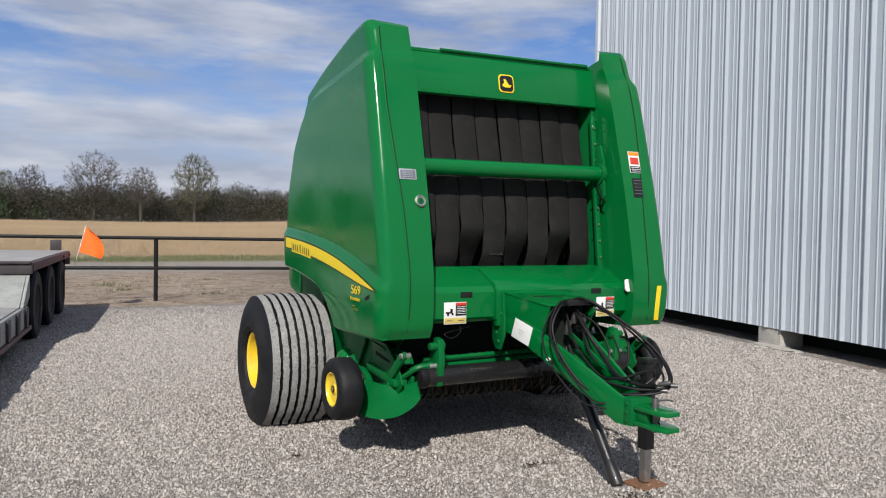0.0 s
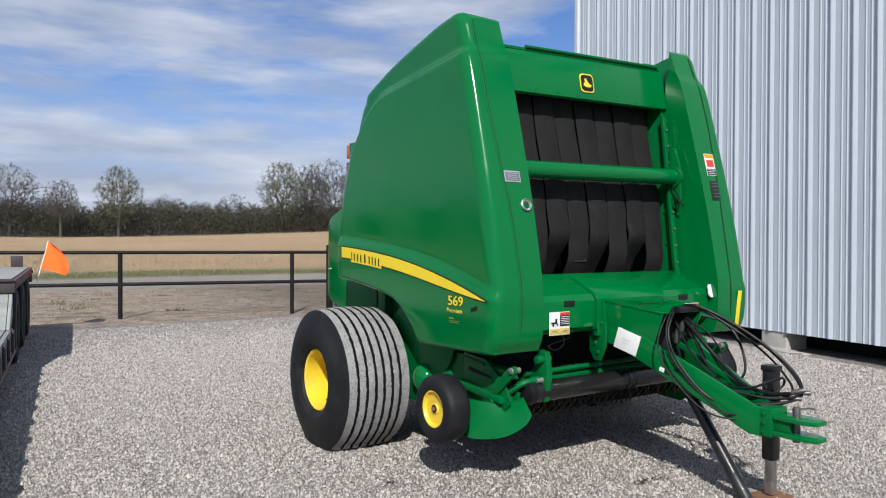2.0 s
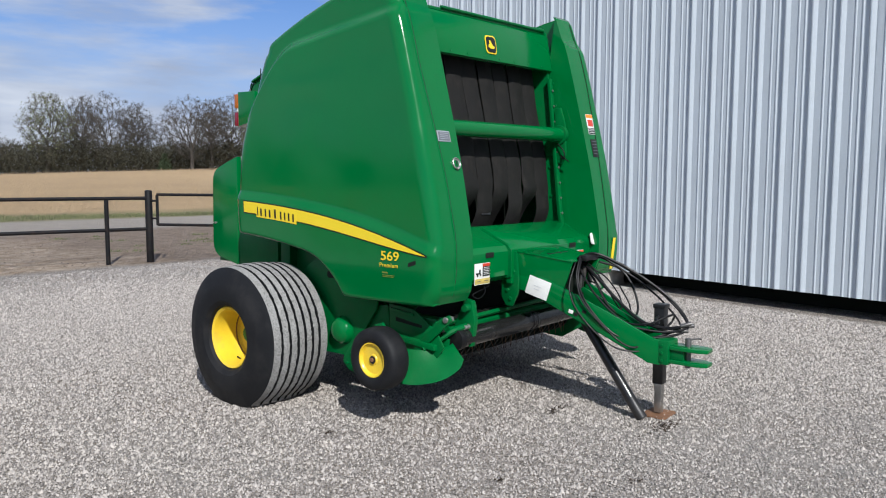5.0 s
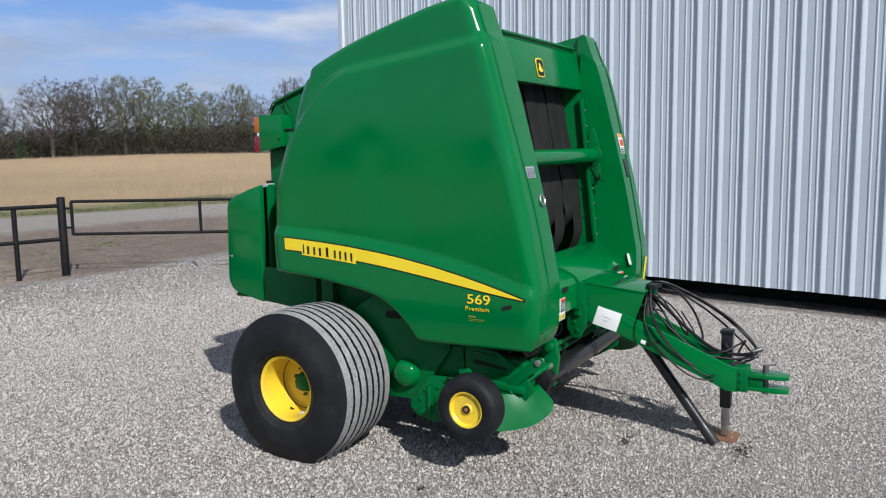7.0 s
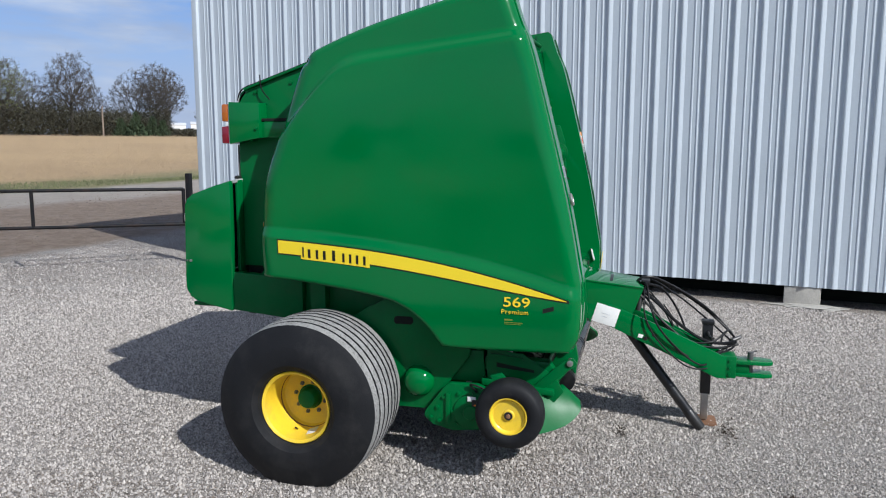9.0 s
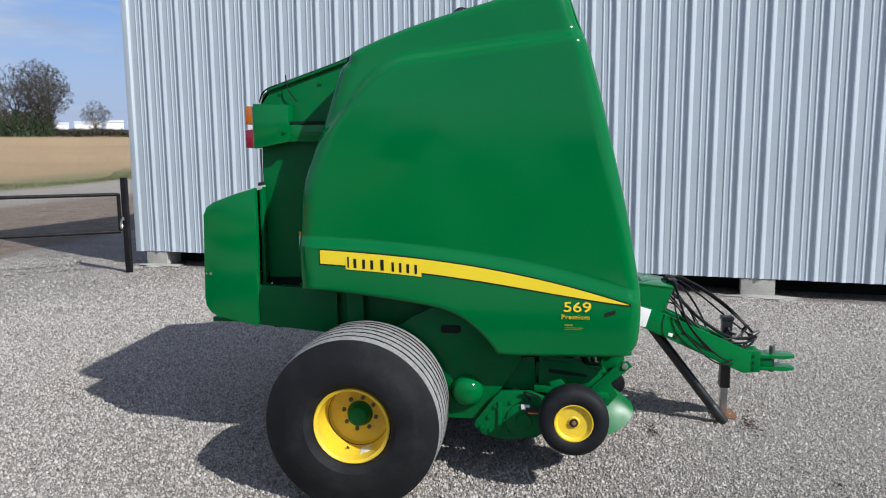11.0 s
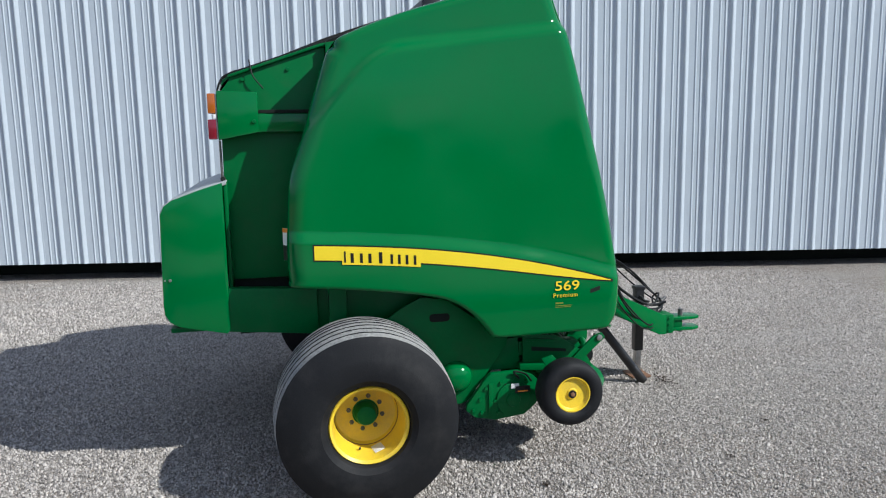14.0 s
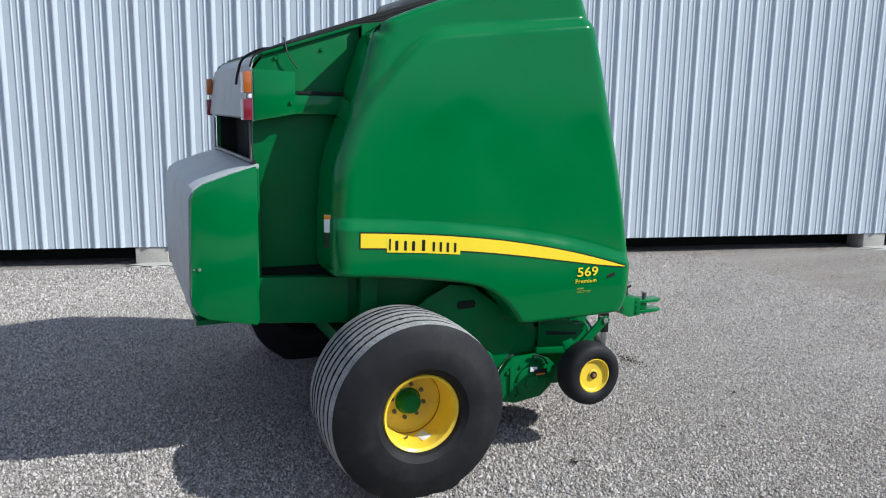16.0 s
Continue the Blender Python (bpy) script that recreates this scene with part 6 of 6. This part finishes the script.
# ---------------------------------------------------------------- trees and woods
def tree_arrays(seed, height, wide, low, tips=680):
    """Limbs of a bare spring tree: tips spread through a rounded crown, each joined to the nearest good limb.
    Gives (start, end, r0, r1) for trunk and crown, and the tips."""
    rs = np.random.RandomState(seed)
    mid, up = height * (1 + low) / 2, height * (1 - low) / 2
    d = rs.normal(0, 1, (tips, 3))
    d /= np.linalg.norm(d, axis=1)[:, None]
    lump = 1 + 0.07 * np.sin(d[:, 0] * 4 + seed) * np.sin(d[:, 1] * 5 + 2) + 0.05 * np.sin(d[:, 2] * 6 + seed)
    rad = (rs.uniform(0.02, 1, tips) ** 0.36) * lump
    p = d * rad[:, None] * np.array([height * wide, height * wide, up]) + np.array([0, 0, mid])
    p[:, 2] = np.maximum(p[:, 2], height * low * 0.8)
    fork = height * (low + 0.10)
    nodes = [np.array([0, 0, z]) for z in np.linspace(-0.3, fork, 5)]
    par, cost = [-1, 0, 1, 2, 3], [0.0] * 5
    core = np.array([0, 0, fork])
    order = np.argsort(np.linalg.norm(p - core, axis=1))
    ends = []
    for i in order:
        q = np.array(nodes)
        v = p[i] - q
        dist = np.linalg.norm(v, axis=1)
        flat = np.where(v[:, 2] < 0.25 * dist, 0.5, 0.0)
        j = int(np.argmin(dist * (1.0 + flat) + 0.55 * np.array(cost) + np.where(np.arange(len(q)) < 3, 9, 0)))
        last, base = j, nodes[j]
        steps = max(1, int(dist[j] / 0.7))
        bend = rs.normal(0, 0.045, 3) * dist[j] + np.array([0, 0, -0.07 * dist[j]])
        for k in range(1, steps + 1):
            t = k / steps
            nodes.append(base + (p[i] - base) * t + bend * 4 * t * (1 - t))
            par.append(last)
            cost.append(cost[last] + dist[j] / steps)
            last = len(nodes) - 1
        ends.append(last)
    load = np.zeros(len(nodes))
    load[ends] = 1
    for k in range(len(nodes) - 1, 0, -1):
        load[par[k]] += load[k]
    r = 0.0105 * np.maximum(load, 1) ** 0.51 * height / 12
    trunk, crown = [], []
    for k in range(1, len(nodes)):
        seg = (Vector(nodes[par[k]]), Vector(nodes[k]), float(min(r[par[k]], r[k] * 1.35)), float(r[k]))
        (trunk if k < 5 else crown).append(seg)
    # fine twigs round the ends
    buds = []
    for e in ends:
        c = Vector(nodes[e])
        out = (c - Vector((0, 0, mid * 0.8))).normalized()
        for _ in range(10):
            q = c + (out * 0.25 + Vector(rs.normal(0, 0.55, 3))).normalized() * float(rs.uniform(0.25, 0.60))
            crown.append((c, q, 0.0125, 0.008))
            buds.append(q)
    return trunk, crown, buds


def limbs_mesh(segs, sides, least):
    v, f = [], []
    for p, q, r0, r1 in segs:
        r0, r1 = max(r0, least), max(r1, least * 0.8)
        d = (q - p).normalized()
        o = d.orthogonal().normalized()
        u = d.cross(o)
        base = len(v)
        for c, r in ((p, r0), (q, r1)):
            for k in range(sides):
                a = 6.28319 * k / sides
                v.append(c + (o * math.cos(a) + u * math.sin(a)) * r)
        for k in range(sides):
            m = (k + 1) % sides
            f.append((base + k, base + m, base + sides + m, base + sides + k))
    return v, f


def build_trees():
    kinds = []
    for seed, h, wide, low, leafy in ((3, 12.0, 0.30, 0.26, 0.0), (8, 12.5, 0.33, 0.20, 0.55), (14, 11.5, 0.42, 0.17, 0.0), (21, 12.0, 0.30, 0.16, 0.75)):
        rnd = random.Random(seed)
        trunk, crown, buds = tree_arrays(seed, h, wide, low)
        top = max(q.z for _, q, _, _ in crown)
        k = h / top
        s = lambda segs: [(p * k, q * k, a, b) for p, q, a, b in segs]
        t = thing("bare_tree", (0, 0, -500), 0, "", "tree", "trees along the field")
        v, f = limbs_mesh(s(trunk), 7, 0.05)
        part_np("trunk", v, f, BARK, t, True)
        v, f = limbs_mesh(s(crown), 3, 0.008)
        part_np("crown", v, f, TWIG, t)
        v, f = [], []
        for b in buds:
            for _ in range(1):
                if rnd.random() > leafy:
                    continue
                c = b * k + Vector((rnd.gauss(0, 0.18), rnd.gauss(0, 0.18), rnd.gauss(0, 0.18)))
                i = len(v)
                for _ in range(3):
                    v.append(c + Vector((rnd.gauss(0, 0.075), rnd.gauss(0, 0.075), rnd.gauss(0, 0.075))))
                f.append((i, i + 1, i + 2))
        if v:
            part_np("leaves", v, f, BUD, t)
        kinds.append((t, h))
    names = {0: "tall bare spring tree with fine grey twigs", 1: "tall spring tree with pale new leaves", 2: "broad bare tree with spreading limbs", 3: "upright tree in pale green spring leaf"}
    # compass bearing from the yard, distance, height
    rows = [(-9, 140, 9, 0), (-6.5, 133, 8.5, 2), (-3.6, 138, 9, 0), (-1.4, 136, 8.2, 1), (0.1, 130, 9.0, 0), (4.1, 128, 11.6, 2), (7.2, 124, 9.0, 0), (10.9, 126, 11.4, 1), (14.3, 150, 7.0, 0), (16.2, 150, 6.8, 2), (18.9, 138, 7.8, 2),
            (22.4, 131, 12.8, 1), (24.6, 136, 13.0, 0), (26.2, 132, 13.2, 2), (28.0, 135, 12.0, 0), (29.4, 142, 9.0, 2), (31.8, 126, 12.2, 2), (33.2, 128, 12.0, 0), (34.6, 131, 13.0, 2), (36.4, 128, 12.8, 1), (38.4, 130, 12.6, 3), (40.6, 131, 11.8, 3),
            (42.2, 136, 11.0, 1), (44.2, 130, 11.8, 1), (45.8, 134, 10.4, 2), (48.2, 132, 13.4, 0), (49.3, 140, 9.0, 2), (52.4, 138, 11.6, 2), (53.6, 134, 12.4, 0), (54.3, 131, 11.4, 0), (57.4, 190, 8.6, 2)]
    rnd = random.Random(5)
    for az, dist, h, kind in rows:
        t, full = kinds[kind]
        x, y = -4 + dist * math.sin(radians(az)), -3 + dist * math.cos(radians(az))
        k = h / full
        c = copy_thing(t, Matrix.Translation((x, y, float(land(x, y)))) @ Matrix.Rotation(rnd.uniform(0, 6.28), 4, "Z"))
        c.scale = (k * rnd.uniform(0.92, 1.1), k * rnd.uniform(0.92, 1.1), k)
        tagged(c, names[kind])
    for t, _ in kinds:
        for o in list(t.children_recursive) + [t]:
            bpy.data.objects.remove(o)


build_trees()


def belt_points(rs, n, az0, az1, r0, r1):
    az = np.radians(rs.uniform(az0, az1, n))
    r = rs.uniform(r0, r1, n)
    return -4 + r * np.sin(az), -3 + r * np.cos(az), np.degrees(az)


def slivers(x, y, z, h, w, lean, rs):
    """Thin upright triangles, one a place."""
    n = len(x)
    a = rs.uniform(0, 6.283, n)
    lx, ly = rs.normal(0, 1, n) * lean * h, rs.normal(0, 1, n) * lean * h
    p = np.stack([x - np.cos(a) * w / 2, y - np.sin(a) * w / 2, z], -1)
    q = np.stack([x + np.cos(a) * w / 2, y + np.sin(a) * w / 2, z], -1)
    t = np.stack([x + lx, y + ly, z + h], -1)
    v = np.stack([p, q, t], 1).reshape(-1, 3)
    return v, np.arange(3 * n).reshape(-1, 3)


def build_brush():
    rs = np.random.RandomState(4)
    n = 260000
    x, y, az = belt_points(rs, n, -16, 62, 126, 154)
    crest = 5.9 + 0.8 * np.sin(az * 0.37) * np.sin(az * 0.23 + 1) + 0.45 * np.sin(az * 1.31 + 2) * np.sin(az * 0.57) + 0.5 * np.sin(az * 4.3 + 3 * np.sin(az * 0.71)) * np.sin(az * 1.9)
    crest *= np.where(az > 54.6, 0.26, 1.0) * np.where(az > 48, 0.85, 1.0) * (1 - 0.06 * smooth(27, 31, az))
    crest = np.clip(crest, 1.2, 9.0)
    crest = crest * (1.12 - 0.5 * rs.uniform(0, 1, n) ** 1.5)
    up = rs.uniform(0, 1, n) ** 0.85 * crest
    h = rs.uniform(0.2, 0.6, n)
    v, f = slivers(x, y, land(x, y) + up * 0.85 - 0.2, h, rs.uniform(0.06, 0.20, n), 1.3, rs)
    # unseen woods added round the western side, as a dark horizon for the shroud to mirror
    m = 90000
    x2, y2, az2 = belt_points(rs, m, -150, -16, 120, 150)
    up2 = rs.uniform(0, 1, m) ** 0.85 * (6.5 + 1.5 * np.sin(az2 * 0.31) + 1.2 * np.sin(az2 * 0.9 + 1))
    v2, f2 = slivers(x2, y2, land(x2, y2) + up2 - 0.2, rs.uniform(0.5, 1.2, m), rs.uniform(0.15, 0.4, m), 1.0, rs)
    v, f = np.concatenate([v, v2]), np.concatenate([f, f2 + len(v)])
    ob = part_np("far_woods", v, f, BRUSH)
    tagged(ob, "dense grey-brown brushwood and saplings beyond the field", "woods", kind="stuff")
    v, f = [], []
    for a, r, hh in ((-1.6, 126, 5.0), (-3.0, 127, 4.4), (0.6, 128, 3.6), (29.9, 127, 3.2), (51.2, 124, 3.2), (52.2, 123, 4.4), (53.3, 124, 3.6), (54.0, 125, 3.0)):
        m = 900
        cx, cy = -4 + r * math.sin(radians(a)), -3 + r * math.cos(radians(a))
        u = rs.uniform(0, 1, m)
        hh *= 0.8
        rad = (1 - u ** 1.6) * hh * 0.42 * np.sqrt(rs.uniform(0, 1, m))
        th = rs.uniform(0, 6.283, m)
        xx, yy = cx + rad * np.cos(th), cy + rad * np.sin(th)
        vv, ff = slivers(xx, yy, land(xx, yy) + u * hh - 0.3, rs.uniform(0.3, 0.7, m), rs.uniform(0.15, 0.4, m), 0.5, rs)
        t = part_np("cedar_bush", vv, ff, CEDAR)
        tagged(t, "dark evergreen cedar at the edge of the woods", "bush", "cedars by the field")
    n = 130000
    y0 = 31 + 85 * rs.uniform(0, 1, n) ** 1.7
    x0 = rs.uniform(-25, 130, n)
    y1 = y0 - 0.16 * np.maximum(x0 - 12, 0) * smooth(90, 45, y0)
    keep = (np.degrees(np.arctan2(x0 + 4, y1 + 3)) < 64)
    x0, y1, y0 = x0[keep], y1[keep], y0[keep]
    hh = rs.uniform(0.12, 0.34, len(x0)) * smooth(32, 40, y0) + 0.05
    v, f = slivers(x0, y1, land(x0, y1) - 0.02, hh, rs.uniform(0.010, 0.024, len(x0)), 0.7, rs)
    ob = part_np("dry_grass", v, f, GRASS)
    tagged(ob, "tall dry tan prairie grass covering the field", "grass", kind="stuff")
    n = 22000
    x0 = rs.uniform(-22, 70, n)
    y0 = 28.0 + rs.uniform(0, 5.5, n) * (0.6 + 0.4 * np.sin(x0 * 0.31)) - 0.16 * np.maximum(x0 - 12, 0)
    # a few tufts on the bare earth before the track
    k = 26
    tx, ty = rs.uniform(-4, 9, k), rs.uniform(12, 18.5, k)
    bx = (tx[:, None] + rs.normal(0, 0.16, (k, 45))).ravel()
    by = (ty[:, None] + rs.normal(0, 0.10, (k, 45))).ravel()
    x0, y0 = np.concatenate([x0, bx]), np.concatenate([y0, by])
    n = len(x0)
    tall = np.where(np.arange(n) < n - 45 * k, rs.uniform(0.08, 0.22, n), rs.uniform(0.03, 0.09, n))
    v, f = slivers(x0, y0, land(x0, y0) - 0.02, tall, rs.uniform(0.018, 0.04, n), 0.45, rs)
    ob = part_np("green_verge", v, f, VERGE)
    tagged(ob, "strip of fresh green grass along the far track", "grass", kind="stuff")


build_brush()


# ---------------------------------------------------------------- far buildings and poles
def far_at(az, dist):
    x, y = -4 + dist * math.sin(radians(az)), -3 + dist * math.cos(radians(az))
    return x, y, float(land(x, y))


def build_far():
    for az, dist, w, h in ((57.2, 300, 9, 4.6), (58.9, 306, 6, 5.2), (60.6, 300, 9, 4.8), (55.2, 315, 9, 4.4), (62.8, 305, 12, 4.6)):
        b = thing("far_shed", far_at(az, dist), -az, "long low white metal shed far across the field", "building", "far sheds")
        part("wall", box((-w / 2, 0, -1), (w / 2, 8, h), 0.02), FAR_WHITE, b)
        part("roof", prism([(-0.3, h), (8.3, h), (4, h + 1.0)], -w / 2 - 0.2, w / 2 + 0.2, 0.02), FAR_WHITE, b)
        part("door", box((-1.4 + w * 0.2, -0.06, 0), (1.0 + w * 0.2, -0.002, 2.4), 0.01), TRAILER_DARK, b)
        for k in range(3):
            part("window", box((-w * 0.42 + k * w * 0.17, -0.05, 1.1), (-w * 0.42 + k * w * 0.17 + 0.9, -0.002, 1.9), 0.01), TRAILER_DARK, b)
    for az, dist, h in ((50.05, 122, 4.4), (61.0, 285, 9.0)):
        p = thing("utility_pole", far_at(az, dist), -az, "plain wooden utility pole standing in the field", "utility pole", "utility poles")
        part("mast", rod((0, 0, -0.5), (0, 0, h), 0.14, 0.10, 10), POLE_WOOD, p)
        if h > 6:
            part("crossarm", box((-1.2, -0.07, h - 0.9), (1.2, 0.07, h - 0.72), 0.01), POLE_WOOD, p)


build_far()


# ---------------------------------------------------------------- loose stones
def build_stones():
    rs = np.random.RandomState(11)
    n = 1150000
    x, y = rs.uniform(-6.5, 8, n), rs.uniform(-7, 9.5, n)
    ok = rs.uniform(0, 1, n) < smooth(9.0, 3.2, np.hypot(x + 0.9, (y + 0.5) * 0.95)) * 0.88 + 0.09
    x, y = x[ok], y[ok]
    ok = ((x < 5.6 + 0.208 * y) | (y > 6.4)) & (x > -5.2 + 0.02 * y)
    x, y = x[ok], y[ok]
    n = len(x)
    s = rs.gamma(3.5, 0.00105, n) + 0.0024
    s *= (0.88 + 0.26 * smooth(-3.2, -0.5, y + 0.8 * np.maximum(x + 1, 0) - 0.3 * np.maximum(-1 - x, 0))) * (1 + 0.35 * smooth(3.5, 8, np.hypot(x + 0.9, y + 0.5)))
    octa = np.array([(1, 0, 0), (0, 1, 0), (-1, 0, 0), (0, -1, 0), (0, 0, 1.0)], float)
    j = octa[None] * rs.uniform(0.6, 1.35, (n, 5, 1))
    j[:, :, :2] += rs.normal(0, 0.18, (n, 5, 2))
    a = rs.uniform(0, 6.283, n)
    c, sn = np.cos(a)[:, None], np.sin(a)[:, None]
    q = np.stack([j[:, :, 0] * c - j[:, :, 1] * sn, j[:, :, 0] * sn + j[:, :, 1] * c, j[:, :, 2] * 1.15], -1) * s[:, None, None]
    q[:, :4, 2] -= 0.25 * s[:, None]
    q += np.stack([x, y, land(x, y) + 0.001], -1)[:, None, :]
    f = np.array([(0, 1, 4), (1, 2, 4), (2, 3, 4), (3, 0, 4)])
    faces = (f[None] + 5 * np.arange(n)[:, None, None]).reshape(-1, 3)
    ob = part_np("loose_gravel", q.reshape(-1, 3), faces, STONE)
    tagged(ob, "loose grey crushed stone over the yard", "gravel", kind="stuff")


build_stones()


def build_clods():
    """Lumps of bare earth beyond the fence and a few dark scraps on the stones by the hitch."""
    rs = np.random.RandomState(21)
    n = 3500
    x = rs.uniform(-16, 26, n)
    y = 10.2 + 9.5 * rs.uniform(0, 1, n) ** 1.2 + 0.08 * x
    s = rs.gamma(1.6, 0.0075, n) + 0.006
    k = 6
    a = np.arange(k) * 2 * np.pi / k
    ring = np.stack([np.cos(a), np.sin(a), np.zeros(k)], -1)
    v = np.concatenate([ring, [[0, 0, 0.55]]])[None] * rs.uniform(0.6, 1.4, (n, k + 1, 1)) * s[:, None, None]
    v[:, :k, 2] -= 0.2 * s[:, None]
    v += np.stack([x, y, land(x, y)], -1)[:, None]
    f = np.array([(i, (i + 1) % k, k) for i in range(k)])
    faces = (f[None] + (k + 1) * np.arange(n)[:, None, None]).reshape(-1, 3)
    ob = part_np("earth_clods", v.reshape(-1, 3), faces, EARTH)
    tagged(ob, "loose lumps of dry brown earth beyond the fence", "earth", kind="stuff")
    px, py = [], []
    for cx, cy, w, m in ((0.02, -2.66, 0.07, 80), (-0.04, -2.62, 0.10, 40), (-0.18, -1.90, 0.06, 50), (-1.54, -1.04, 0.02, 26), (-1.0, -2.9, 0.03, 16), (-1.47, -2.33, 0.02, 14)):
        px.append(rs.normal(cx, w, m))
        py.append(rs.normal(cy, w * 0.45, m))
    px, py = np.concatenate(px), np.concatenate(py)
    v, f = slivers(px, py, np.zeros(len(px)) + 0.006, rs.uniform(0.005, 0.014, len(px)), rs.uniform(0.008, 0.022, len(px)), 1.2, rs)
    ob = part_np("dark_litter", v, f, LITTER)
    tagged(ob, "scraps of dark dead plant litter on the stones", "litter", kind="stuff")


build_clods()
